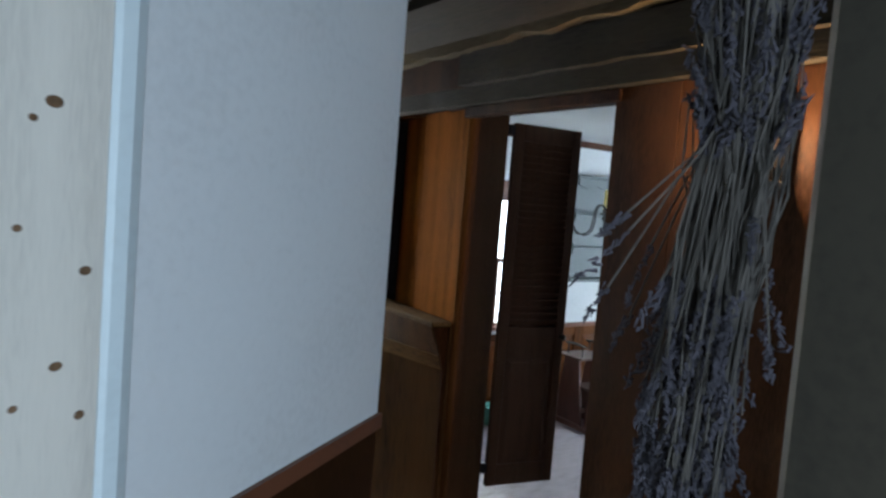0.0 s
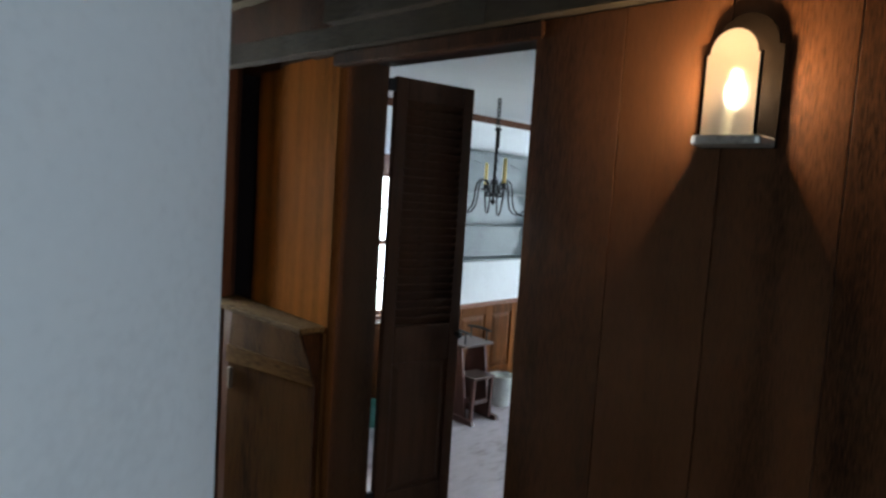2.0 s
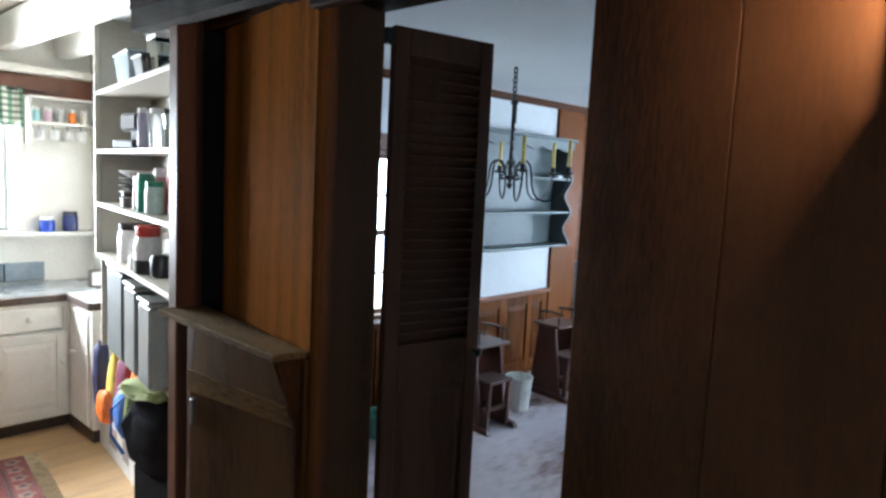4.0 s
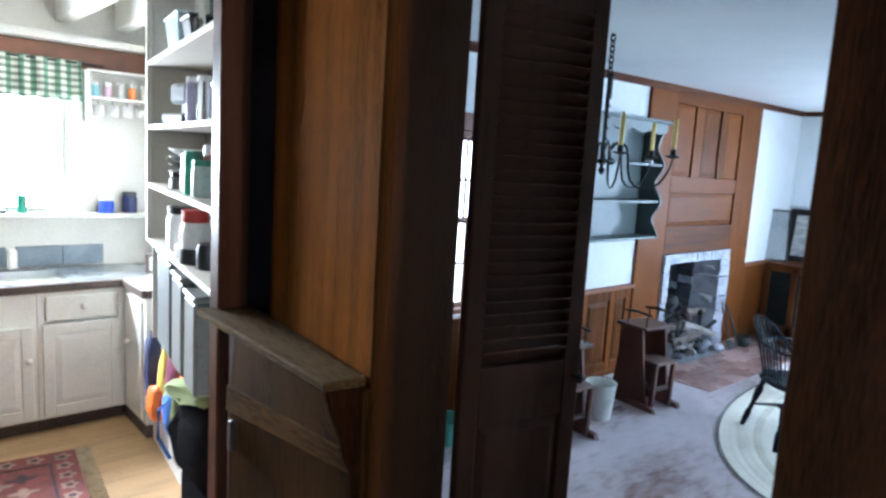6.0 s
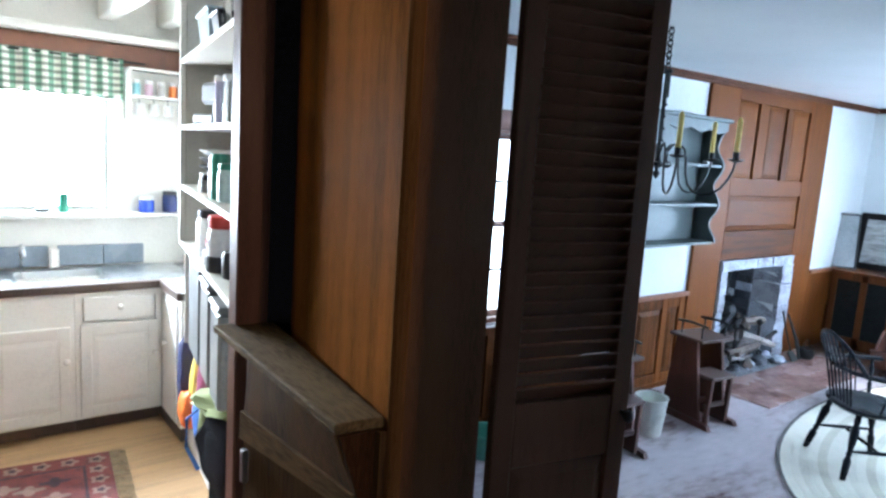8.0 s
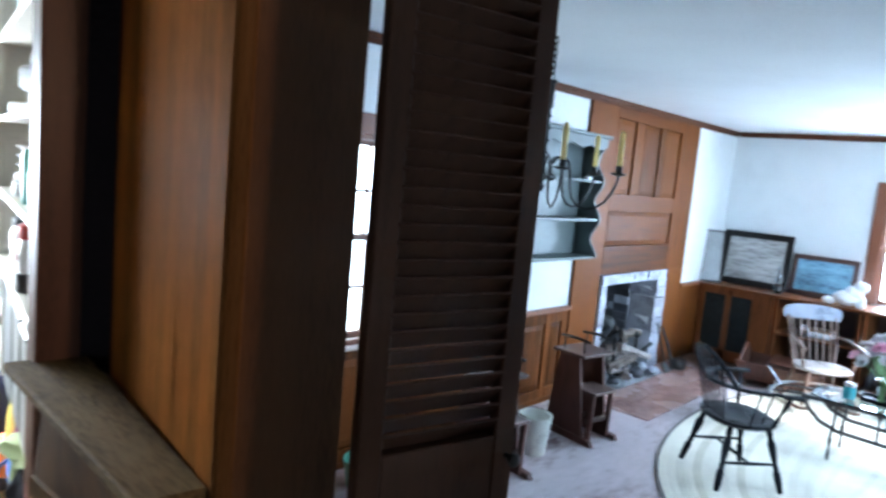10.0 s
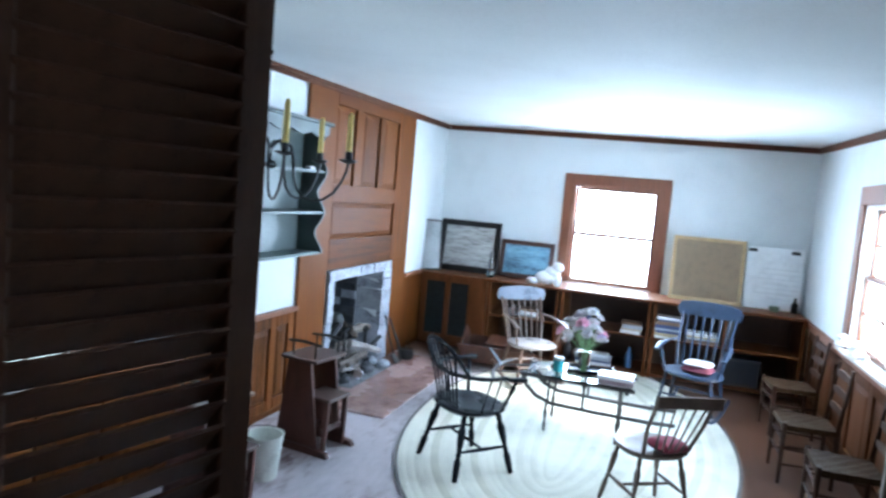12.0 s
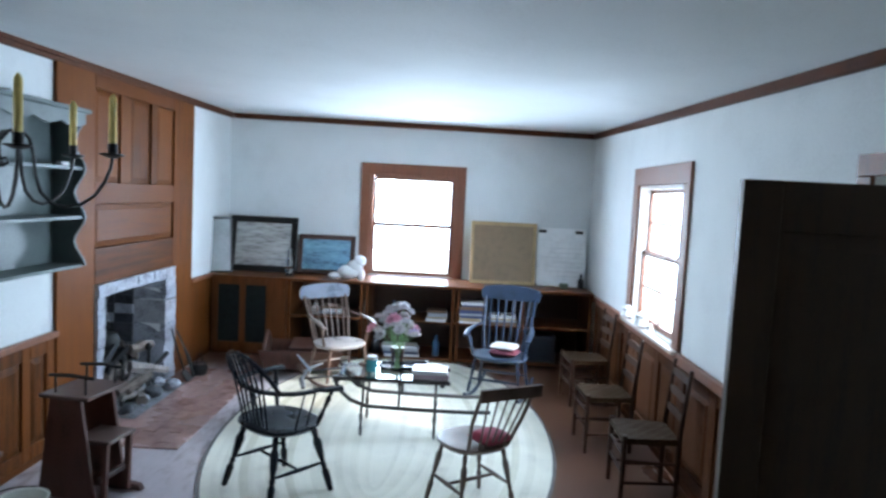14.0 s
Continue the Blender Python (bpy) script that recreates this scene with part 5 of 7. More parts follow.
# chandelier
CX, CY, CZ = 2.39, 1.972, 1.935
cd = thing("chandelier", pose(CX, CY, CZ), "black wrought iron candle chandelier on a twisted chain", "chandelier")
bm = bmesh.new()
lathe(bm, [(0.003, -0.075), (0.018, -0.055), (0.02, -0.042), (0.009, -0.03), (0.012, -0.012), (0.034, -0.01), (0.034, 0.012), (0.014, 0.015), (0.011, 0.08), (0.008, 0.13)], n=14)
part("stem", bm, IRON, cd, smooth=True)
# toothed trammel bar and its sliding loop
saw = [(0.011, 0.06), (0.011, 0.50)]
for k in range(6):
    h = 0.48 - 0.062 * k
    saw += [(-0.010, h + 0.012), (-0.013, h - 0.034), (-0.026, h - 0.046), (-0.006, h - 0.05)]
saw += [(-0.008, 0.06)]
bm = bmesh.new()
slab(bm, saw[::-1], -0.004, 0.004, "x")
part("trammel", bm, IRON, cd, "notched iron hanging bar")
part("loop", boxes((-0.009, 0.009, -0.032, 0.022, 0.475, 0.495), (-0.006, 0.006, -0.024, -0.012, 0.35, 0.475)), IRON, cd, bevel=0.004)
bm = bmesh.new()
z = 0.49
k = 0
while z < ceil_z(CX, CY) - CZ - 0.01:
    ring = [(0.014 * math.cos(a) * (k % 2), 0.014 * math.cos(a) * (1 - k % 2), z + 0.02 + 0.02 * math.sin(a)) for a in [6.28319 * i / 10 for i in range(11)]]
    tube(bm, ring, 0.005, 5)
    z += 0.03
    k += 1
part("chain", bm, IRON, cd, smooth=True)
WAX = mat("yellow_candle", (0.86, 0.66, 0.2), 0.5, 0.1, 12, 0.05)
for k in range(6):
    a = radians(60 * k - 12)
    u = Vector((math.cos(a), math.sin(a), 0))
    bm = bmesh.new()
    curve = ((0.03, 0.0), (0.055, -0.012), (0.072, 0.0), (0.066, 0.017), (0.05, 0.012), (0.045, 0.035), (0.05, 0.075), (0.075, 0.108), (0.108, 0.112), (0.135, 0.085), (0.147, 0.03), (0.153, -0.04), (0.168, -0.095), (0.2, -0.13), (0.242, -0.143), (0.288, -0.134), (0.334, -0.1), (0.366, -0.05), (0.385, 0.0), (0.39, 0.04))
    tube(bm, [u * r + Vector((0, 0, h)) for r, h in curve], 0.006, 7)
    arm = part("arm", bm, IRON, cd, smooth=True)
    bm = bmesh.new()
    lathe(bm, [(0.012, 0.065), (0.04, 0.075), (0.04, 0.08), (0.016, 0.082), (0.016, 0.115)], u * 0.39 + Vector((0, 0, -0.03)), 14)
    part("cup", bm, IRON, arm, smooth=True)
    bm = bmesh.new()
    lathe(bm, [(0.0125, 0.10), (0.012, 0.27), (0.004, 0.285)], u * 0.39 + Vector((0, 0, -0.03)), 10)
    part("candle", bm, WAX, arm, "yellow wax candle", smooth=True)

# ---- far wall: low bookcase and what stands on it ----
CABW = mat("cabinet_pine", (0.098, 0.032, 0.010), 0.42, 0.3, 3.0, 0.12, (6, 6, 0.7), spec=0.12)
# SHADE: darker wood for the bookcase back, with the shelves' shade in its colour
SHADE = mat("shelf_back_shade", (0.055, 0.023, 0.012), 0.5, 0.3, 3.0, 0.12, (6, 0.8, 6))
cab = thing("corner_cabinet", pose(0, 0, 0), "orange pine corner cabinet with two dark panel doors", "cabinet")
CF = 7.48
part("body", boxes((CF + 0.02, XF - 0.002, 2.2, YL - 0.052, 0, 0.86)), CABW, cab)
for y0, y1 in ((2.205, 2.426), (2.656, 2.725), (2.965, 3.035)):
    part("stile", boxes((CF, CF + 0.02, y0, y1, 0.02, 0.86)), CABW, cab, bevel=0.003)
part("rail", boxes((CF, CF + 0.02, 2.426, 2.965, 0.02, 0.14)), CABW, cab)
part("rail", boxes((CF, CF + 0.02, 2.426, 2.965, 0.79, 0.86)), CABW, cab)
for y0, y1 in ((2.426, 2.656), (2.725, 2.965)):
    d = part("door", boxes((CF + 0.006, CF + 0.019, y0, y1, 0.14, 0.79)), mat("black_green_mesh", (0.012, 0.014, 0.014), 0.7, 0.3, 30, 0.2, spec=0.1), cab, "dark mesh door panel")
shf = thing("low_bookcase", pose(0, 0, 0), "long dark wooden bookcase under the window", "bookcase")
for y in (2.19, 1.37, 1.31, 0.34, 0.28, -0.45):
    part("upright", boxes((CF + 0.03, XF - 0.002, y - 0.03, y, 0, 0.86)), CABW, shf)
part("upright", boxes((CF + 0.03, XF - 0.002, YR + 0.05, YR + 0.08, 0, 0.86)), CABW, shf)
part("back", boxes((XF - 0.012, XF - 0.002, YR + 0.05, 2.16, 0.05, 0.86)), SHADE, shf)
for z in (0.05, 0.47):
    part("shelf_board", boxes((CF + 0.04, XF - 0.012, YR + 0.08, 2.16, z - 0.02, z)), CABW, shf, bevel=0.003)
single("bookcase_top", boxes((CF - 0.02, XF - 0.002, YR + 0.05, YL - 0.055, 0.862, 0.892)), CABW, "continuous orange pine top board along the far wall", "worktop", bevel=0.005)
BT = 0.893


def framed(name, m, w, h, bar, frame_m, art_m, label, mount=None, depth=0.02):
    """A frame leaning back on its foot; local y is its width, z its height, x its back."""
    f = thing(name, m, label, "picture frame")
    for d in ((0, depth, -w / 2, -w / 2 + bar, 0, h), (0, depth, w / 2 - bar, w / 2, 0, h), (0, depth, -w / 2 + bar, w / 2 - bar, 0, bar), (0, depth, -w / 2 + bar, w / 2 - bar, h - bar, h)):
        part("frame", boxes(d), frame_m, f, bevel=0.004)
    if mount:
        part("mount", boxes((depth * 0.5, depth * 0.6, -w / 2 + bar, w / 2 - bar, bar, h - bar)), mount, f)
        e = bar * 0.9
        part("art", boxes((depth * 0.4, depth * 0.49, -w / 2 + bar + e, w / 2 - bar - e, bar + e, h - bar - e)), art_m, f)
    else:
        part("art", boxes((depth * 0.4, depth * 0.6, -w / 2 + bar, w / 2 - bar, bar, h - bar)), art_m, f)
    return f


BLKFR = mat("black_frame", (0.012, 0.011, 0.011), 0.35, 0.2, 8, 0.05, spec=0.25)
SKETCH = mat("grey_print", (0.42, 0.42, 0.40), 0.25, 0.45, 3, 0.0, (1, 1, 6), fine=9)
SEA = mat("blue_seascape", (0.18, 0.34, 0.44), 0.25, 0.5, 2.6, 0.0, (1, 1, 4), second=(0.05, 0.09, 0.13), fine=12)
GREYP = mat("grey_mirror_print", (0.2, 0.22, 0.22), 0.2, 0.15, 3, 0.0)
BURLAP = mat("brown_burlap", (0.24, 0.17, 0.105), 0.9, 0.15, 12, 0.5, fine=300)
OAKFR = mat("light_oak_frame", (0.45, 0.31, 0.15), 0.5, 0.2, 6, 0.1, (2, 2, 2))
CHART = mat("pale_chart", (0.86, 0.87, 0.87), 0.6, 0.08, 5, 0.0, fine=14)
framed("framed_print", pose(7.9, 2.61, BT, 0, 9, 0), 0.8, 0.66, 0.075, BLKFR, SKETCH, "large black-framed grey landscape print leaning on the wall")
framed("framed_seascape", pose(7.95, 1.86, BT, 0, 9, 0), 0.68, 0.47, 0.055, mat("dark_red_frame", (0.07, 0.035, 0.028), 0.35, 0.2, 8, 0.05), SEA, "dark-framed blue seascape painting leaning on the wall")
framed("framed_mirror", pose(7.62, 3.0, BT, 0, 5, 38), 0.3, 0.64, 0.022, BLKFR, GREYP, "narrow black-framed picture leaning in the corner")
framed("pin_board", pose(7.88, -0.24, BT, 0, 9, 0), 0.78, 0.735, 0.04, OAKFR, BURLAP, "brown burlap pin board in a light oak frame")
mp = thing("wall_chart", pose(7.93, -0.935, BT, 0, 7, 0), "pale paper chart leaning on the wall, held by black clips", "chart")
part("sheet", boxes((0, 0.012, -0.285, 0.285, 0, 0.69)), CHART, mp)
for y in (-0.2, 0.235):
    part("clip", boxes((-0.014, 0.0, y - 0.045, y + 0.045, 0.63, 0.665)), BLKFR, mp, "black clip", bevel=0.003)
for k in range(7):
    part("line", boxes((-0.002, 0.0, -0.26, 0.05 + 0.2 * ((k * 37) % 10) / 10, 0.12 + k * 0.055, 0.123 + k * 0.055)), mat("grey_ink", (0.45, 0.47, 0.47), 0.7, 0.1), mp)
lamp = thing("oil_lamp", pose(7.66, 2.22, BT), "small clear glass oil lamp on the cabinet", "lamp")
bm = bmesh.new()
lathe(bm, [(0.05, 0), (0.052, 0.01), (0.03, 0.03), (0.045, 0.06), (0.05, 0.085), (0.025, 0.11)], n=18)
part("font", bm, glass_mat("lamp_glass", (0.9, 0.95, 0.95)), lamp, smooth=True)
bm = bmesh.new()
lathe(bm, [(0.024, 0.11), (0.038, 0.15), (0.034, 0.19), (0.02, 0.25), (0.021, 0.31)], n=18)
part("chimney", bm, glass_mat("lamp_chimney", (0.97, 0.99, 0.99)), lamp, smooth=True)
# white plush bird
bm = bmesh.new()
for c, r in (((0, 0, 0.12), (0.09, 0.13, 0.08)), ((0.0, -0.12, 0.25), (0.06, 0.07, 0.065)), ((0, -0.06, 0.18), (0.07, 0.09, 0.08)), ((0, 0.16, 0.07), (0.05, 0.08, 0.04)), ((0, -0.13, 0.09), (0.05, 0.05, 0.08))):
    q = bmesh.ops.create_icosphere(bm, subdivisions=3, radius=1.0)
    for v in q["verts"]:
        j = 1 + 0.06 * noise.noise(Vector(v.co) * 4 + Vector(c) * 9)
        v.co = Vector((c[0] + v.co.x * r[0] * j, c[1] + v.co.y * r[1] * j, c[2] + v.co.z * r[2] * j))
o = single("plush_toy", bm, mat("white_plush", (0.85, 0.86, 0.86), 0.95, 0.05, 30, 0.4), "fluffy white plush toy on the bookcase top", "toy", smooth=True)
o.matrix_world = pose(7.6, 1.52, BT - 0.032, 0, 0, 0)
tin = thing("dark_bottle", pose(7.86, -1.16, BT), "small dark glass bottle in the corner", "bottle")
bm = bmesh.new()
lathe(bm, [(0.03, 0), (0.035, 0.02), (0.035, 0.09), (0.014, 0.12), (0.014, 0.16), (0.018, 0.165)], n=14)
part("body", bm, BLKFR, tin, smooth=True)
bm = bmesh.new()
lathe(bm, [(0.04, 0), (0.055, 0.03), (0.05, 0.06)], n=16)
o = single("small_bowl", bm, mat("green_grey_bowl", (0.2, 0.27, 0.2), 0.4, 0.2), "small green-grey bowl on the bookcase top", "bowl", smooth=True)
o.location = (7.78, -0.95, BT)
# books and papers on the shelves
rnd = random.Random(21)
COVERS = [mat("cover_%s" % n, c, 0.55, 0.15, 9, 0.05) for n, c in (("navy", (0.04, 0.06, 0.14)), ("white", (0.75, 0.75, 0.76)), ("brown", (0.16, 0.09, 0.05)), ("grey", (0.35, 0.37, 0.4)), ("tan", (0.45, 0.34, 0.2)), ("black", (0.03, 0.03, 0.035)))]
for y0, y1, z, num in ((-0.02, 0.24, 0.47, 8), (0.38, 0.6, 0.47, 4), (-0.4, -0.1, 0.47, 4), (1.58, 1.8, 0.47, 4), (0.7, 1.1, 0.05, 4)):
    h = 0.0
    for k in range(num):
        t = rnd.uniform(0.018, 0.04)
        book(pose(7.64 + rnd.uniform(-0.02, 0.02), (y0 + y1) / 2 + rnd.uniform(-0.02, 0.02), z + h, 0, 0, rnd.uniform(-8, 8)), (0.1, (y1 - y0) / 2, t), rnd.choice(COVERS), "book lying in a stack on the bookcase shelf", "stacked books on the bookcase")
        h += t + 0.001
for y, m, h, r in ((1.0, COVERS[0], 0.2, 0.04), (0.5, mat("blue_bottle", (0.05, 0.12, 0.22), 0.2, 0.1), 0.24, 0.045), (1.2, COVERS[5], 0.22, 0.05), (1.35, COVERS[3], 0.18, 0.045), (1.9, COVERS[1], 0.12, 0.05)):
    bm = bmesh.new()
    lathe(bm, [(r * 0.9, 0), (r, 0.01), (r, h * 0.6), (r * 0.45, h * 0.8), (r * 0.45, h)], n=14)
    o = single("bottle", bm, m, "dark bottle standing on the bookcase shelf", "bottle", smooth=True)
    o.location = (7.68, y, 0.47 if y in (1.35, 1.9, 1.0) else 0.05)

tv = thing("dark_box", pose(7.62, -0.68, 0.05), "dark plastic box with a sloped face on the bookcase shelf", "box")
part("case", boxes((-0.05, 0.24, -0.19, 0.19, 0, 0.31)), mat("dark_case", (0.025, 0.027, 0.033), 0.4, 0.2, 8, 0.05), tv, bevel=0.012)
part("face", boxes((-0.056, -0.051, -0.165, 0.165, 0.03, 0.28)), mat("dark_screen", (0.03, 0.036, 0.045), 0.15, 0.1, 8, 0.0), tv)

# old cradle beyond the rug
cr = thing("wooden_cradle", pose(6.98, 1.88, 0, 0, 0, 8), "low dark red-brown wooden cradle with a peaked end", "cradle")
CRAD = mat("cradle_wood", (0.085, 0.03, 0.018), 0.38, 0.35, 4, 0.1, (1, 5, 5))
for sx in (1, -1):
    bm = bmesh.new()
    slab(bm, [(-0.36, 0.07), (0.36, 0.07), (0.42, 0.27), (-0.42, 0.27)], -0.011, 0.011, "x")
    o = part("side_board", bm, CRAD, cr, bevel=0.003)
    o.matrix_local = pose(sx * 0.20, 0, 0, 0, sx * 17, 0)
for y, h in ((-0.37, 0.27), (0.37, 0.36)):
    bm = bmesh.new()
    slab(bm, [(-0.2, 0.06), (0.2, 0.06), (0.275, 0.27), (0.14, h), (0, h + (0.06 if h > 0.3 else 0)), (-0.14, h), (-0.275, 0.27)], y - 0.011, y + 0.011, "y")
    part("end_board", bm, CRAD, cr, bevel=0.003)
    bm = bmesh.new()
    tube(bm, [(x, y * 0.8, 0.02 + 0.16 * x * x) for x in (-0.3, -0.2, -0.1, 0, 0.1, 0.2, 0.3)], 0.02, 6)
    part("rocker", bm, CRAD, cr, smooth=True)
part("bottom", boxes((-0.2, 0.2, -0.36, 0.36, 0.055, 0.075)), CRAD, cr)
part("lid", boxes((-0.255, 0.255, -0.35, 0.12, 0.272, 0.288)), CRAD, cr, bevel=0.003)

# green tub under the small-paned window
gt_ = thing("green_tub", pose(2.08, 2.82, 0), "small teal green tub on the floor under the window", "tub")
bm = bmesh.new()
lathe(bm, [(0.10, 0), (0.105, 0.008), (0.125, 0.155), (0.13, 0.158), (0.13, 0.168), (0.118, 0.165), (0.1, 0.012)], n=24)
part("body", bm, mat("teal_plastic", (0.12, 0.42, 0.33), 0.4, 0.1, 8, 0.03), gt_, smooth=True)

# ---- right wall: rush-seat chairs, open door ----
RUSH = mat("woven_rush", (0.046, 0.025, 0.012), 0.6, 0.3, 5, 0.6, (6, 30, 1), fine=20, spec=0.07)
DKCH = mat("dark_ladder_wood", (0.042, 0.018, 0.010), 0.45, 0.3, 6, 0.1, (2, 2, 2), spec=0.2)


def ladder_chair(m, label):
    t = thing("ladder_back_chair", m, label, "chair", "rush-seat chairs along the wall")
    bm = bmesh.new()
    n = 8
    vs = [[bm.verts.new(((i / n - 0.5) * 0.36, (j / n - 0.5) * (0.34 + 0.06 * i / n), 0.43 + 0.012 * (1 - max(abs(i / n - 0.5), abs(j / n - 0.5)) * 2) * -1.2 + (0.004 if (i + j) % 2 else 0))) for j in range(n + 1)] for i in range(n + 1)]
    lo = [[bm.verts.new((v.co.x, v.co.y, 0.395)) for v in r] for r in vs]
    for i in range(n):
        for j in range(n):
            bm.faces.new((vs[i][j], vs[i + 1][j], vs[i + 1][j + 1], vs[i][j + 1]))
    ring = [vs[0][j] for j in range(n + 1)] + [vs[i][n] for i in range(1, n + 1)] + [vs[n][j] for j in range(n - 1, -1, -1)] + [vs[i][0] for i in range(n - 1, 0, -1)]
    rlo = [lo[0][j] for j in range(n + 1)] + [lo[i][n] for i in range(1, n + 1)] + [lo[n][j] for j in range(n - 1, -1, -1)] + [lo[i][0] for i in range(n - 1, 0, -1)]
    for i in range(len(ring)):
        k = (i + 1) % len(ring)
        bm.faces.new((ring[i], ring[k], rlo[k], rlo[i]))
    bm.faces.new(rlo[::-1])
    for v in [v for v in bm.verts if not v.link_faces]:
        bm.verts.remove(v)
    part("seat", bm, RUSH, t, "woven rush seat")
    for sy in (1, -1):
        bm = bmesh.new()
        tube(bm, [(-0.18, sy * 0.16, 0), (-0.18, sy * 0.16, 0.45), (-0.22, sy * 0.165, 0.88)], [0.014, 0.017, 0.013], 8)
        part("back_post", bm, DKCH, t, smooth=True)
        bm = bmesh.new()
        rod(bm, (0.17, sy * 0.19, 0), (0.17, sy * 0.19, 0.45), 0.013, 0.018)
        part("leg", bm, DKCH, t, smooth=True)
        for z in (0.14, 0.27):
            bm = bmesh.new()
            rod(bm, (-0.18, sy * 0.16, z), (0.17, sy * 0.19, z), 0.009)
            part("stretcher", bm, DKCH, t, smooth=True)
    for z in (0.2, 0.32):
        bm = bmesh.new()
        rod(bm, (0.17, -0.19, z), (0.17, 0.19, z), 0.010)
        part("stretcher", bm, DKCH, t, smooth=True)
    for z in (0.56, 0.68, 0.8):
        x = -0.18 - 0.04 * (z - 0.45) / 0.43
        bm = bmesh.new()
        slab(bm, [(-0.16, z - 0.022), (0.16, z - 0.022), (0.16, z + 0.02), (0.06, z + 0.034), (-0.06, z + 0.034), (-0.16, z + 0.02)], x - 0.005, x + 0.005, "x")
        part("slat", bm, DKCH, t)
    return t


for x, y, r in ((6.4, -0.95, 95), (5.27, -0.87, 92), (4.43, -0.94, 88)):
    ladder_chair(pose(x, y, 0, 0, 0, r), "dark ladder-back chair with a woven rush seat against the wainscot")
dr = tagged(new("door_1"), "dark brown panelled wooden door standing open", "door")
dr.matrix_world = pose(2.12, YR, 0.01, 0, 0, 86)
DW, DH = 0.835, 1.98
for d in ((0, 0.115, 0, 0.035, 0, DH), (DW - 0.115, DW, 0, 0.035, 0, DH)):
    part("stile", boxes(d), DARKDOOR, dr, bevel=0.003)
for z0, z1 in ((0, 0.2), (0.82, 1.0), (DH - 0.15, DH)):
    part("rail", boxes((0.115, DW - 0.115, 0, 0.035, z0, z1)), DARKDOOR, dr, bevel=0.003)
for z0, z1 in ((0.2, 0.82), (1.0, DH - 0.15)):
    panel_field(dr, True, 0.024, 0.115, DW - 0.115, z0, z1, 1, 0.008, 0.05, DARKDOOR)
    part("panel_back", boxes((0.115, DW - 0.115, 0.008, 0.018, z0, z1)), DARKDOOR, dr)
dc = tagged(new("door_casing"), "red-brown wooden door casing", kind="structure")
for d in ((1.98, 2.08, YR, YR + 0.022, 0, 2.06), (2.86, 2.955, YR, YR + 0.022, 0, 2.06), (1.98, 2.955, YR, YR + 0.022, 2.06, 2.15)):
    part("casing", boxes(d), TRIM_V, dc, bevel=0.004)
# White lathed shapes stand in for sunlit bright spots on the sill
for x0, x1, z1 in ((5.42, 5.48, 0.95), (5.62, 5.76, 1.01), (5.8, 5.86, 0.95), (6.06, 6.19, 0.995)):
    bm = bmesh.new()
    r = (x1 - x0) / 2
    lathe(bm, [(r * 0.8, 0), (r, 0.01), (r * 0.6, (z1 - 0.89) * 0.5), (r * 0.8, (z1 - 0.89) * 0.75), (r * 0.2, z1 - 0.89)], n=12)
    o = single("window_ornament", bm, mat("sill_spot_white", (0.8, 0.8, 0.8), 0.3, 0.03), "small white lathed shape for a sunlit spot on the window sill", "ornament", "ornaments on the sill", smooth=True)
    o.location = ((x0 + x1) / 2, YR + 0.04, 0.889)

# ---- kitchen ----
STEEL = mat("brushed_steel", (0.55, 0.58, 0.6), 0.28, 0.1, 6, 0.04, (1, 14, 1), metal=0.9)
COUNTER = mat("dark_counter_edge", (0.08, 0.055, 0.045), 0.4, 0.3, 7, 0.08)
TOPM = mat("grey_counter_top", (0.42, 0.42, 0.42), 0.25, 0.15, 9, 0.05)
GREYPL = mat("grey_metal_bin", (0.17, 0.175, 0.165), 0.4, 0.15, 6, 0.06)
DARKGREY = mat("dark_grey_bin", (0.10, 0.11, 0.11), 0.45, 0.15, 6, 0.06)
CF_Y, CT = 4.05, 1.03


def white_knob(parent, x, y, z, face="y"):
    bm = bmesh.new()
    lathe(bm, [(0.007, 0), (0.007, 0.012), (0.018, 0.02), (0.02, 0.03), (0.01, 0.038)], n=12)
    o = part("knob", bm, KWHITE, parent, smooth=True)
    o.matrix_local = pose(x, y, z, 90, 0, 0) if face == "y" else pose(x, y, z, 0, -90, 0)


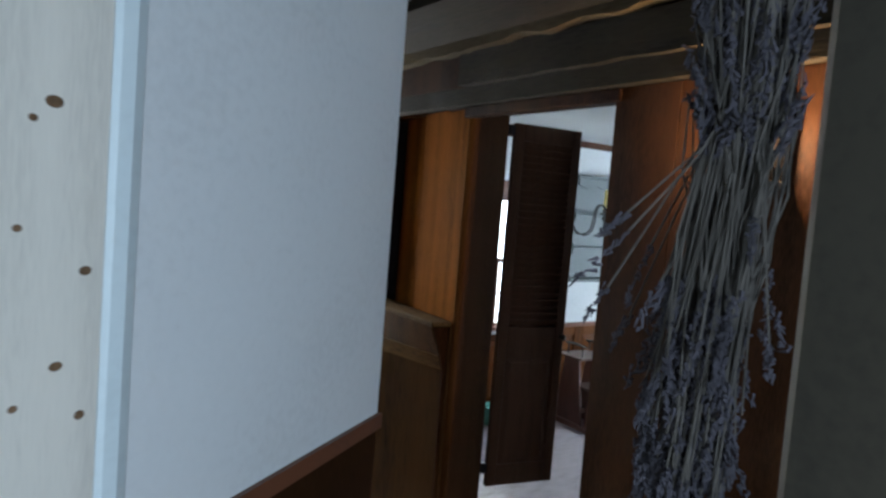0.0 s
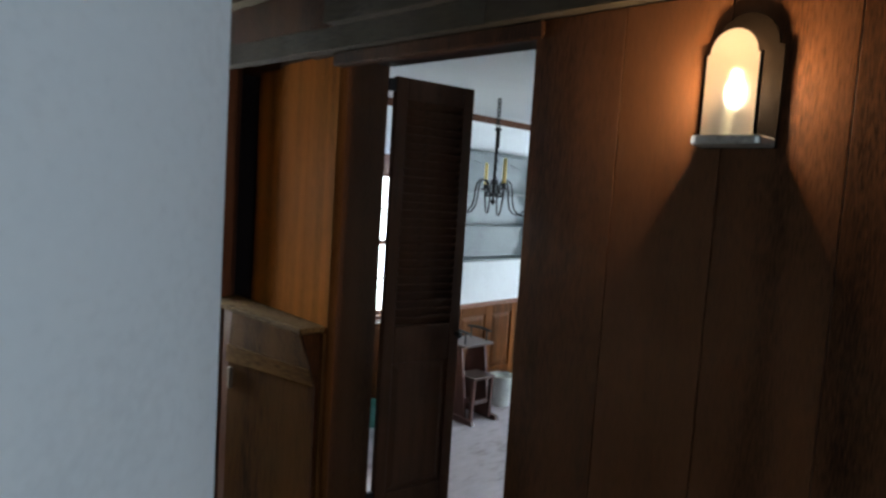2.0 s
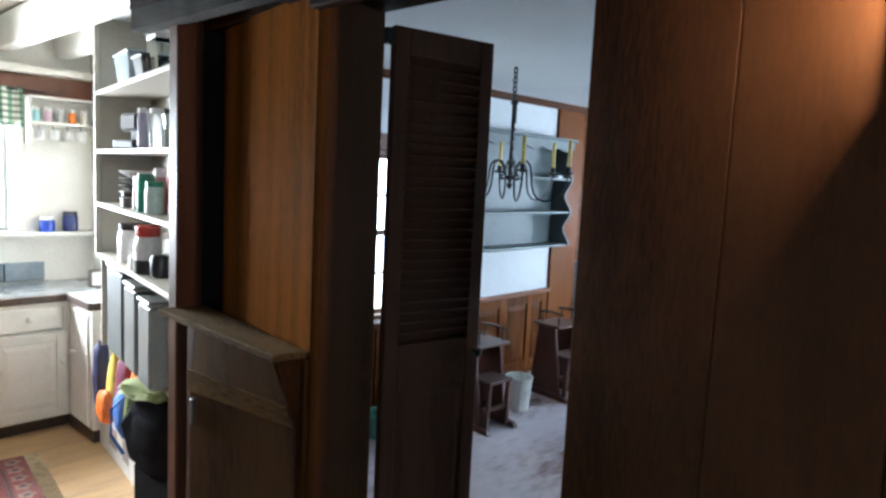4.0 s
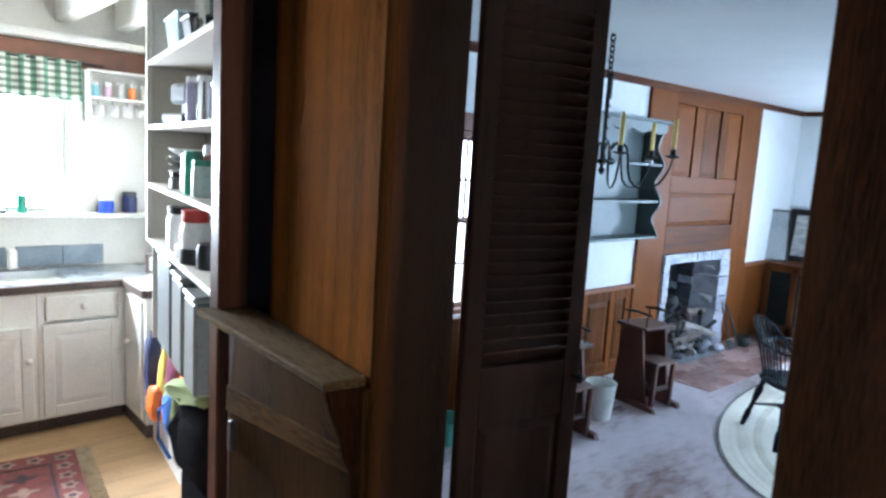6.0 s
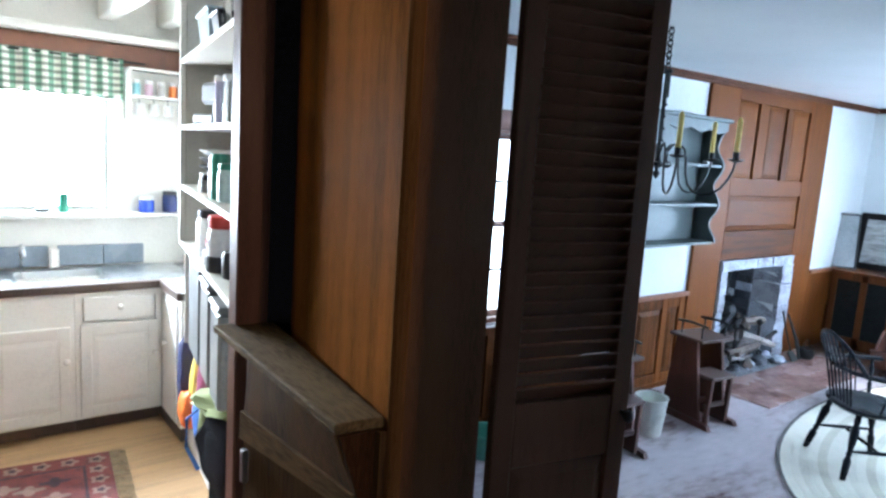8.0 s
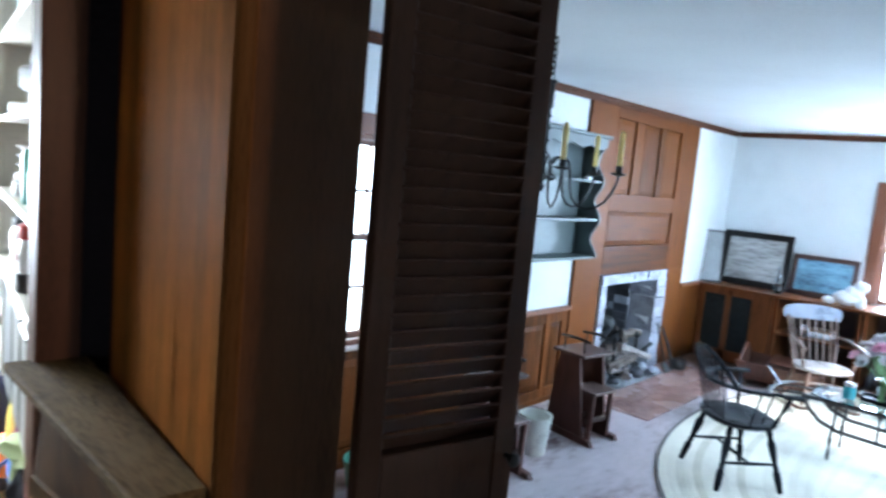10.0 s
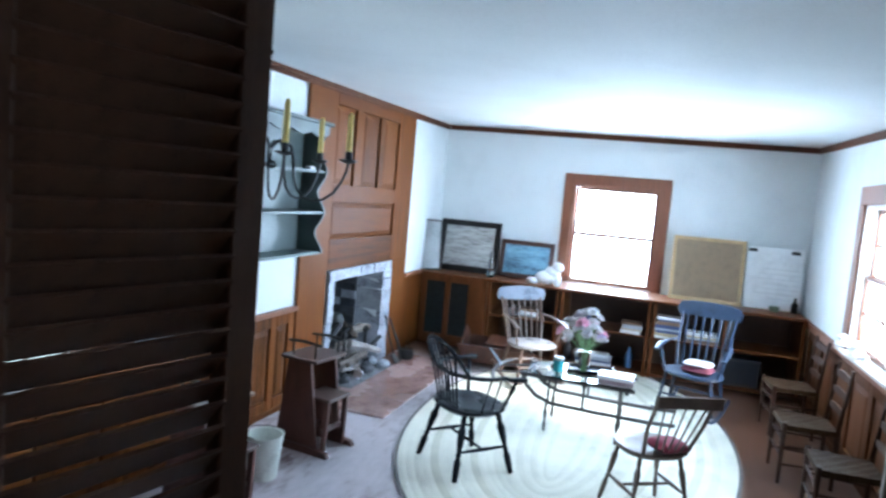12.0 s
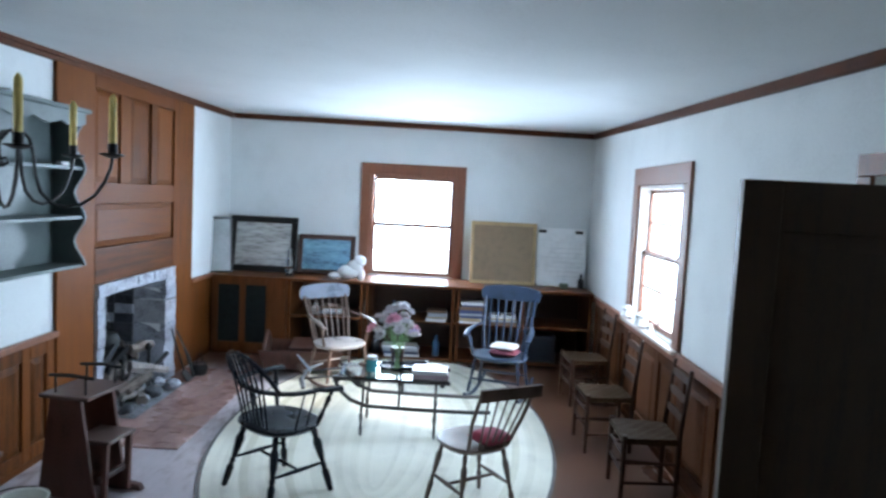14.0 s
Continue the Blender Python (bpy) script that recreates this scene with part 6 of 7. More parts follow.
def base_cabinet(x0, x1, drawer, label, knob_right=True):
    c = thing("base_cabinet", pose(x0, CF_Y, KF), label, "cabinet", "white kitchen base cabinets")
    w, h = x1 - x0, CT - 0.04 - KF
    part("body", boxes((0.001, w - 0.001, 0.02, 0.58, 0.09, h)), KWHITE, c)
    part("toe_kick", boxes((0.001, w - 0.001, 0.06, 0.5, 0, 0.09)), COUNTER, c)
    for d in ((0.001, 0.035, 0, 0.02, 0.09, h), (w - 0.035, w - 0.001, 0, 0.02, 0.09, h), (0.035, w - 0.035, 0, 0.02, h - 0.04, h), (0.035, w - 0.035, 0, 0.02, 0.09, 0.12)):
        part("face_frame", boxes(d), KWHITE, c)
    top = h - 0.2
    if drawer:
        dr = part("drawer_front", boxes((0.045, w - 0.05, -0.012, -0.001, top + 0.02, h - 0.035)), KWHITE, c, bevel=0.003)
        white_knob(dr, w / 2, -0.012, (top + h) / 2)
    else:
        part("face_frame", boxes((0.035, w - 0.035, 0, 0.02, top - 0.02, h - 0.04)), KWHITE, c)
    do = part("door", boxes((0.025, w - 0.025, -0.014, -0.001, 0.105, top)), KWHITE, c, bevel=0.003)
    for d in ((0.025, 0.085, -0.022, -0.014, 0.105, top), (w - 0.085, w - 0.025, -0.022, -0.014, 0.105, top), (0.085, w - 0.085, -0.022, -0.014, 0.105, 0.17), (0.085, w - 0.085, -0.022, -0.014, top - 0.065, top)):
        part("frame", boxes(d), KWHITE, do, bevel=0.002)
    panel_field(do, True, -0.014, 0.085, w - 0.085, 0.17, top - 0.065, -1, 0.008, 0.035, KWHITE)
    white_knob(do, w - 0.05 if knob_right else 0.05, -0.022, top - 0.2)
    return c


base_cabinet(-1.03, -0.56, False, "white painted cabinet with a raised-panel door")
base_cabinet(-0.56, -0.085, False, "white painted cabinet with a raised-panel door under the sink")
base_cabinet(-0.085, 0.395, True, "white painted cabinet with a drawer and a raised-panel door")
base_cabinet(-1.50, -1.03, True, "white painted cabinet with a drawer and a raised-panel door")
sc2 = thing("end_cabinet", pose(0.402, 3.66, KF), "white painted end cabinet beside the shelves", "cabinet")
part("body", boxes((0, 0.345, 0, 0.98, 0.08, CT - 0.04 - KF)), KWHITE, sc2, bevel=0.003)
part("toe_kick", boxes((0.004, 0.345, 0.004, 0.97, 0, 0.08)), COUNTER, sc2)
part("door", boxes((-0.014, -0.001, 0.05, 0.36, 0.1, CT - 0.08 - KF)), KWHITE, sc2, bevel=0.003)
white_knob(sc2, -0.014, 0.25, 0.55, "x")
ct = thing("kitchen_worktop", pose(0, 0, CT - 0.04), "grey worktop with a dark wooden edge", "worktop")
part("top", boxes((-1.5, -0.37, 4.08, 4.64, 0, 0.04), (0.13, 0.74, 4.08, 4.64, 0, 0.04), (0.405, 0.74, 3.66, 4.08, 0, 0.04), (-0.37, 0.13, 4.08, 4.16, 0, 0.04), (-0.37, 0.13, 4.54, 4.64, 0, 0.04)), TOPM, ct)
part("edge", boxes((-1.5, 0.40, 4.03, 4.078, -0.004, 0.043)), COUNTER, ct, "dark wooden edge", bevel=0.004)
part("edge", boxes((0.375, 0.403, 3.64, 4.03, -0.004, 0.043)), COUNTER, ct, bevel=0.004)
part("edge", boxes((0.403, 0.74, 3.63, 3.658, -0.004, 0.043)), COUNTER, ct, bevel=0.004)
sk = thing("sink", pose(0, 0, CT), "brushed steel sink set in the worktop", "sink")
bm = boxes((-0.365, -0.35, 4.165, 4.535, -0.16, 0.004), (0.11, 0.125, 4.165, 4.535, -0.16, 0.004), (-0.35, 0.11, 4.165, 4.18, -0.16, 0.004), (-0.35, 0.11, 4.52, 4.535, -0.16, 0.004), (-0.35, 0.11, 4.18, 4.52, -0.165, -0.155))
part("basin", bm, STEEL, sk)
part("rim", boxes((-0.41, 0.6, 4.10, 4.16, 0.001, 0.006), (-0.41, 0.6, 4.54, 4.6, 0.001, 0.006), (0.13, 0.6, 4.16, 4.54, 0.001, 0.006), (-0.41, -0.37, 4.16, 4.54, 0.001, 0.006)), STEEL, sk)
bm = bmesh.new()
tube(bm, [(-0.3, 4.57, 0), (-0.3, 4.57, 0.12), (-0.3, 4.52, 0.17), (-0.3, 4.42, 0.16), (-0.3, 4.39, 0.12)], 0.012)
part("tap", bm, STEEL, sk, "steel tap", smooth=True)
STEELBL = mat("blue_grey_backsplash", (0.20, 0.24, 0.28), 0.25, 0.15, 6, 0.04)
for x0, x1 in ((-1.5, -0.148), (-0.095, 0.168), (0.172, 0.42)):
    structure("kitchen_backsplash", boxes((x0, x1, 4.625, 4.648, CT + 0.012, CT + 0.145)), STEELBL, "blue-grey metal splashback panel", 0.003)
single("soap_bottle", boxes((-0.15, -0.095, 4.55, 4.60, CT + 0.007, CT + 0.14)), KWHITE, "white soap bottle behind the sink", "bottle", bevel=0.012)
structure("kitchen_sill", boxes((-1.35, 0.74, 4.53, 4.649, 1.365, 1.395)), KWHITE, "white window sill board", 0.005)
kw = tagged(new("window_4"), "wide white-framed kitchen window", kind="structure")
for d in ((K1, K1 + 0.09, 4.62, 4.649, 1.396, 2.27), (K0 - 0.09, K0, 4.62, 4.649, 1.396, 2.27), (K0 - 0.09, K1 + 0.09, 4.62, 4.649, 2.27, 2.34)):
    part("casing", boxes(d), KWHITE, kw, bevel=0.004)
# Grey colour on these bars stands for their shade against the bright panes
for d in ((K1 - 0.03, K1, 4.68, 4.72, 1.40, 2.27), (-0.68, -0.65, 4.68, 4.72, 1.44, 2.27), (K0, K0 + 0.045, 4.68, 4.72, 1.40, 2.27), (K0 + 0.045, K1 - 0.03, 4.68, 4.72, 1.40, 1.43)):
    part("frame", boxes(d), mat("sash_backlit_grey", (0.33, 0.34, 0.31), 0.5, 0.15, 6, 0.05), kw, bevel=0.003)
o = part("pane", boxes((K0 + 0.04, K1 - 0.03, 4.695, 4.70, 1.43, 2.27)), PANE, kw)
o.visible_shadow = False
# plaid valance
PLAID = bpy.data.materials.new("green_plaid_cloth")
PLAID.use_nodes = True
nt = PLAID.node_tree
tc = nt.nodes.new("ShaderNodeTexCoord")
sep = nt.nodes.new("ShaderNodeSeparateXYZ")
nt.links.new(tc.outputs["Object"], sep.inputs[0])
bands = []
for out, num in ((0, 95.0), (2, 150.0)):
    mul = nt.nodes.new("ShaderNodeMath")
    mul.operation = "MULTIPLY"
    mul.inputs[1].default_value = num
    sn = nt.nodes.new("ShaderNodeMath")
    sn.operation = "SINE"
    gt = nt.nodes.new("ShaderNodeMath")
    gt.operation = "GREATER_THAN"
    gt.inputs[1].default_value = 0.1
    nt.links.new(sep.outputs[out], mul.inputs[0])
    nt.links.new(mul.outputs[0], sn.inputs[0])
    nt.links.new(sn.outputs[0], gt.inputs[0])
    bands.append(gt)
m1 = nt.nodes.new("ShaderNodeMix")
m1.data_type = "RGBA"
m1.inputs[6].default_value, m1.inputs[7].default_value = (0.74, 0.74, 0.64, 1), (0.20, 0.36, 0.25, 1)
m2 = nt.nodes.new("ShaderNodeMix")
m2.data_type = "RGBA"
m2.inputs[7].default_value = (0.05, 0.075, 0.055, 1)
half = nt.nodes.new("ShaderNodeMath")
half.operation = "MULTIPLY"
half.inputs[1].default_value = 0.7
nt.links.new(bands[0].outputs[0], m1.inputs[0])
nt.links.new(m1.outputs[2], m2.inputs[6])
nt.links.new(bands[1].outputs[0], half.inputs[0])
nt.links.new(half.outputs[0], m2.inputs[0])
nt.links.new(m2.outputs[2], nt.nodes["Principled BSDF"].inputs["Base Color"])
nt.nodes["Principled BSDF"].inputs["Roughness"].default_value = 0.95
va = thing("curtain_valance", pose(0, 4.57, 2.125), "green and white plaid gathered curtain valance", "curtain")
bm = bmesh.new()
n = 150
rows = []
for j in range(7):
    row = []
    for i in range(n + 1):
        x = -1.3 + 1.585 * i / n
        amp = 0.012 + 0.012 * (1 - j / 6)
        row.append(bm.verts.new((x, amp * math.sin(i * 0.62 + 0.4 * math.sin(i * 0.11)) + 0.006 * math.sin(i * 0.23), 0.26 * j / 6 + (0.006 * math.sin(i * 0.62) if j == 0 else 0))))
    rows.append(row)
for j in range(6):
    for i in range(n):
        bm.faces.new((rows[j][i], rows[j][i + 1], rows[j + 1][i + 1], rows[j + 1][i]))
o = part("cloth", bm, PLAID, va, smooth=True)
sol = o.modifiers.new("thickness", "SOLIDIFY")
sol.thickness = 0.003
bm = bmesh.new()
rod(bm, (-1.35, 0, 0.245), (0.42, 0, 0.245), 0.006)
part("rod", bm, IRON, va, smooth=True)
structure("kitchen_header", boxes((-3.0, 0.745, 4.60, 4.649, 2.345, 2.485)), TRIM, "red-brown header board above the kitchen window", 0.006)
structure("kitchen_ledge", boxes((-3.0, 0.745, 4.5, 4.649, 2.487, 2.535)), KWHITE, "white ledge above the header board", 0.005)
for x in (-1.1, -0.45, 0.2, 0.55):
    bm = bmesh.new()
    v = box(bm, x - 0.05, x + 0.05, 2.0, 4.62, 2.62, 2.84)
    structure("kitchen_rafter", bm, KWHITE, "white painted ceiling rafter", 0.01)
# spice shelf
sp = thing("spice_shelf", pose(0.31, 4.50, 2.15), "small white wall shelf with hooks", "shelf")
part("board", boxes((0.015, 0.43, 0, 0.148, 0, 0.018)), KWHITE, sp)
part("side", boxes((0, 0.015, 0, 0.148, -0.14, 0.175)), KWHITE, sp)
part("top", boxes((0, 0.43, 0, 0.148, 0.175, 0.19)), KWHITE, sp)
for k in range(4):
    bm = bmesh.new()
    tube(bm, [(0.07 + 0.09 * k, 0.07, 0), (0.07 + 0.09 * k, 0.07, -0.02), (0.07 + 0.09 * k, 0.055, -0.03), (0.07 + 0.09 * k, 0.05, -0.015)], 0.002, 5)
    part("hook", bm, IRON, sp)


def colour(name, rgb, rough=0.4):
    return mat(name, rgb, rough, 0.12, 9, 0.05)


def jar_thing(name, x, y, z, r, h, body, lid, label, category, group="", lid_h=0.02, n=16):
    t = thing(name, pose(x, y, z), label, category, group)
    bm = bmesh.new()
    lathe(bm, [(r * 0.93, 0), (r, 0.006), (r, h * 0.85), (r * 0.85, h)], n=n)
    part("body", bm, body, t, smooth=True)
    if lid:
        bm = bmesh.new()
        lathe(bm, [(r * 0.9, h), (r * 0.92, h + 0.002), (r * 0.92, h + lid_h), (r * 0.85, h + lid_h + 0.003)], n=n)
        part("lid", bm, lid, t, smooth=True)
    return t


WHITE = colour("white_plastic", (0.78, 0.78, 0.76))
RED = colour("red_plastic", (0.5, 0.05, 0.04))
GREENP = colour("green_tin", (0.04, 0.25, 0.16))
BLUE = colour("blue_ceramic", (0.03, 0.07, 0.4), 0.2)
ORANGEP = colour("orange_plastic", (0.75, 0.2, 0.04))
BLACKP = colour("black_plastic", (0.025, 0.025, 0.028))
for k, cm in enumerate((colour("aqua_spice", (0.25, 0.5, 0.55)), colour("pink_spice", (0.6, 0.42, 0.5)), colour("grey_spice", (0.5, 0.5, 0.48)), ORANGEP, colour("cream_spice", (0.7, 0.68, 0.6)))):
    jar_thing("spice_jar", 0.362 + 0.077 * k, 4.56, 2.169, 0.026, 0.075, cm, WHITE, "small spice jar with a white lid on the shelf", "jar", "spice jars on the wall shelf")
for k in range(4):
    t = thing("hanging_mug", pose(0.38 + 0.09 * k, 4.55, 2.045), "white mug hanging from a shelf hook", "mug", "mugs under the wall shelf")
    bm = bmesh.new()
    lathe(bm, [(0.024, 0), (0.03, 0.005), (0.032, 0.07), (0.029, 0.07), (0.027, 0.008)], n=14)
    part("cup", bm, WHITE, t, smooth=True)
    bm = bmesh.new()
    tube(bm, [(0, -0.03, 0.06), (0, -0.048, 0.065), (0, -0.05, 0.02), (0, -0.03, 0.012)], 0.004, 6)
    part("handle", bm, WHITE, t, smooth=True)
jar_thing("blue_canister", 0.43, 4.585, 1.396, 0.05, 0.085, BLUE, WHITE, "shiny blue canister on the window ledge", "canister")
jar_thing("dark_pitcher", 0.58, 4.585, 1.396, 0.05, 0.12, colour("navy_ceramic", (0.03, 0.04, 0.12), 0.2), BLACKP, "dark blue pitcher on the window ledge", "pitcher")
jar_thing("green_figurine", -0.06, 4.6, 1.396, 0.028, 0.12, colour("green_glaze", (0.02, 0.16, 0.1), 0.2), None, "small green glazed figurine on the sill", "figurine")
single("dark_dish", boxes((-0.22, -0.14, 4.58, 4.63, 1.396, 1.42)), BLACKP, "small dark dish on the sill", "dish", bevel=0.01)
jar_thing("sill_vase", -0.52, 4.6, 1.396, 0.03, 0.13, BLACKP, None, "small dark vase on the sill", "vase")
cl = thing("table_clock", pose(0.62, 4.2, CT), "small dark-framed clock on the worktop", "clock")
part("case", boxes((-0.05, 0.05, -0.02, 0.02, 0, 0.13)), COUNTER, cl, bevel=0.004)
part("face", boxes((-0.036, 0.036, -0.024, -0.0205, 0.02, 0.11)), WHITE, cl)

# tall open shelf beside the post
# Cream set darker to carry the shade inside the shelves
SHW = mat("shaded_cream_paint", (0.47, 0.44, 0.37), 0.5, 0.08, 5, 0.06)
ss = thing("open_kitchen_shelf", pose(0, 0, 0), "tall cream painted open shelf packed with kitchen goods", "shelf")
SR, SL = Vector((0.025, 1.775, 0)), Vector((0.26, 3.2, 0))
AX = (SL - SR).normalized()
SHM = Matrix.Translation(SR) @ Matrix.Rotation(math.atan2(AX.y, AX.x), 4, "Z")
ss.matrix_world = SHM
SLEN, SDEP = (SL - SR).length, 0.3
# local x runs along the front, local -y is the depth
part("stile", boxes((-0.02, 0.004, -0.03, 0, KF, 2.75)), SHW, ss, bevel=0.003)
part("stile", boxes((SLEN - 0.03, SLEN, -0.03, 0, 1.39, 2.75)), SHW, ss, bevel=0.003)
part("back", boxes((-0.02, SLEN, -SDEP, -SDEP + 0.012, KF, 2.75)), SHW, ss)
part("side", boxes((-0.02, -0.002, -SDEP, -0.03, KF, 2.75)), SHW, ss)
part("side", boxes((SLEN - 0.015, SLEN, -SDEP, -0.03, 0.88, 2.75)), SHW, ss)
LEVELS = (0.90, 1.41, 1.69, 1.975, 2.285)
for z in LEVELS:
    part("shelf_board", boxes((-0.002, SLEN - 0.015, -SDEP + 0.012, -0.10 if z < 1 else -0.004, z - 0.022, z)), SHW, ss, bevel=0.003)


def on_shelf(u, v, z):
    p = SHM @ Vector((u, v, z))
    return p.x, p.y, p.z


# grey bins on the lowest board
for k, (u, w, h, m) in enumerate(((0.52, 0.2, 0.38, GREYPL), (0.79, 0.22, 0.41, GREYPL), (1.12, 0.34, 0.45, DARKGREY))):
    t = thing("storage_bin", SHM @ pose(u, -0.12, LEVELS[0]), "grey lidded storage bin on the low shelf board", "bin", "grey bins on the shelf")
    part("body", boxes((-w / 2, w / 2, -0.08, 0.09, 0, h)), m, t, bevel=0.012)
    part("lid", boxes((-w / 2 - 0.008, w / 2 + 0.008, -0.086, 0.097, h, h + 0.025)), DARKGREY if k == 2 else m, t, bevel=0.008)
rnd = random.Random(31)
CLEAR = glass_mat("clear_plastic", (0.9, 0.94, 0.95), 0.12, 1.2)
GREYGL = colour("grey_glass", (0.5, 0.5, 0.48), 0.15)
BROWNS = colour("brown_sauce", (0.2, 0.08, 0.05))
# first board: shaker, jars, white cups
tub = jar_thing("protein_tub", *on_shelf(0.60, -0.07, LEVELS[1]), 0.058, 0.17, WHITE, RED, "white shaker tub with a red lid and black base", "tub", lid_h=0.045)
bm = bmesh.new()
lathe(bm, [(0.0585, 0.0), (0.0605, 0.004), (0.0605, 0.062), (0.0585, 0.064)], n=16)
part("base_band", bm, BLACKP, tub, "black base", smooth=True)
bm = bmesh.new()
lathe(bm, [(0.0145, 0), (0.0145, 0.003)], n=12)
o = part("badge", bm, RED, tub, "round red badge", smooth=True)
o.matrix_local = pose(-0.057, 0.012, 0.115, 0, -90, -10)
jar_thing("storage_jar", *on_shelf(0.46, -0.09, LEVELS[1]), 0.045, 0.1, BLACKP, None, "black jar on the kitchen shelf", "jar")
jar_thing("storage_jar", *on_shelf(0.80, -0.12, LEVELS[1]), 0.05, 0.16, WHITE, GREYGL, "white jar with a grey lid on the kitchen shelf", "jar")
jar_thing("canister", *on_shelf(1.0, -0.1, LEVELS[1]), 0.075, 0.165, WHITE, BLACKP, "white canister with a dark lid on the kitchen shelf", "canister", lid_h=0.03)
jar_thing("small_cup", *on_shelf(0.74, -0.05, LEVELS[1]), 0.033, 0.06, WHITE, None, "small white cup on the kitchen shelf", "cup")
jar_thing("glass_jar", *on_shelf(0.7, -0.2, LEVELS[1]), 0.045, 0.15, CLEAR, WHITE, "clear glass jar on the kitchen shelf", "jar")
# second board: tins, sauces, plates
jar_thing("coffee_tin", *on_shelf(0.60, -0.06, LEVELS[2]), 0.04, 0.175, GREENP, None, "tall green tin on the kitchen shelf", "tin")
jar_thing("coffee_tin", *on_shelf(0.49, -0.07, LEVELS[2]), 0.04, 0.12, colour("mint_tin", (0.5, 0.62, 0.58)), GREENP, "mint green tin on the kitchen shelf", "tin")
jar_thing("red_tub", *on_shelf(0.52, -0.2, LEVELS[2]), 0.07, 0.2, RED, BLUE, "red and blue tub on the kitchen shelf", "tub")
jar_thing("sauce_bottle", *on_shelf(0.72, -0.06, LEVELS[2]), 0.028, 0.11, BROWNS, RED, "brown sauce bottle with a red cap", "bottle", lid_h=0.05)
jar_thing("sauce_bottle", *on_shelf(0.80, -0.11, LEVELS[2]), 0.024, 0.12, colour("tan_sauce", (0.45, 0.3, 0.15)), WHITE, "tan condiment bottle on the shelf", "bottle", lid_h=0.04)
jar_thing("sauce_bottle", *on_shelf(0.67, -0.14, LEVELS[2]), 0.03, 0.16, colour("pink_sauce", (0.5, 0.28, 0.26)), WHITE, "pale red bottle with a white cap", "bottle", lid_h=0.04)
jar_thing("cooking_pot", *on_shelf(0.93, -0.08, LEVELS[2]), 0.055, 0.055, GREYPL, BLACKP, "small grey pot with a dark lid on the shelf", "pot")
o = thing("stacked_plates", SHM @ pose(1.05, -0.16, LEVELS[2] + 0.0), "dark and white bowls stacked on the shelf", "bowls")
for k in range(5):
    bm = bmesh.new()
    lathe(bm, [(0.05, 0), (0.12, 0.04), (0.115, 0.044), (0.05, 0.008)], (0, 0, k * 0.034), 22)
    part("bowl", bm, (GREYPL, WHITE, BLACKP)[k % 3], o, smooth=True)
# third board: glasses, bottles, appliance
for k, (u, h, r, m) in enumerate(((0.45, 0.15, 0.032, CLEAR), (0.54, 0.16, 0.028, GREYGL), (0.62, 0.12, 0.033, CLEAR), (0.70, 0.165, 0.022, colour("lilac_bottle", (0.45, 0.42, 0.55), 0.2)), (0.79, 0.18, 0.026, colour("silver_flask", (0.6, 0.6, 0.6), 0.2)), (0.58, 0.19, 0.02, BROWNS))):
    jar_thing("glass_bottle", *on_shelf(u, -0.07 - 0.05 * (k % 3), LEVELS[3]), r, h, m, (WHITE, BLACKP, None)[k % 3], "pale bottle or glass on the upper kitchen shelf", "bottle", "bottles on the kitchen shelf")
t = thing("small_appliance", SHM @ pose(1.02, -0.11, LEVELS[3], 0, 0, 20), "black kitchen appliance on the shelf", "appliance")
part("base", boxes((-0.09, 0.09, -0.07, 0.07, 0, 0.05)), BLACKP, t, bevel=0.01)
part("head", boxes((-0.1, 0.04, -0.06, 0.06, 0.09, 0.18)), BLACKP, t, bevel=0.015)
part("neck", boxes((-0.08, -0.03, -0.04, 0.04, 0.05, 0.09)), BLACKP, t)
bm = bmesh.new()
tube(bm, [(-0.1, 0.05, 0.15), (-0.16, 0.06, 0.13), (-0.17, 0.06, 0.05), (-0.1, 0.05, 0.03)], 0.008, 6)
part("handle", bm, BLACKP, t, smooth=True)
# top board: clear tub and jars
for u, w, h, m in ((0.42, 0.13, 0.15, CLEAR), (0.68, 0.16, 0.1, colour("dark_tub", (0.06, 0.06, 0.065), 0.3)), (1.0, 0.3, 0.15, colour("clear_tub", (0.36, 0.43, 0.46), 0.2))):
    t = thing("plastic_tub", SHM @ pose(u, -0.13, LEVELS[4]), "translucent plastic tub on the top shelf", "tub", "tubs on the top shelf")
    bm = boxes((-w / 2, w / 2, -0.09, 0.09, 0, h))
    for v in bm.verts:
        if v.co.z < 0.01:
            v.co.x *= 0.82
            v.co.y *= 0.82
    part("body", bm, m, t, bevel=0.006)
    part("lid", boxes((-w / 2 - 0.006, w / 2 + 0.006, -0.096, 0.096, h, h + 0.014)), WHITE if u < 0.5 else m, t, bevel=0.004)
jar_thing("plastic_jug", *on_shelf(0.55, -0.1, LEVELS[4]), 0.05, 0.18, CLEAR, WHITE, "clear plastic jug on the top shelf", "jug", lid_h=0.03)

# box, backpack and bags in front of the shelf
def by_shelf(u, v, z, rz=0):
    return pose(0.41 - v, 2.15 + 0.78 * u, z, 0, 0, 90 + rz)


bx = thing("cardboard_box", pose(0.534, 3.256, KF, 0, 0, 83.4), "white printed cardboard box on the kitchen floor", "box")
part("carton", boxes((-0.42, 0.38, -0.03, 0.14, 0, 0.3)), WHITE, bx, bevel=0.006)
for u, w in ((-0.26, 0.12), (-0.02, 0.16)):
    part("print", boxes((u, u + w, 0.1402, 0.142, 0.08, 0.2)), colour("grey_print_ink", (0.35, 0.3, 0.3)), bx)


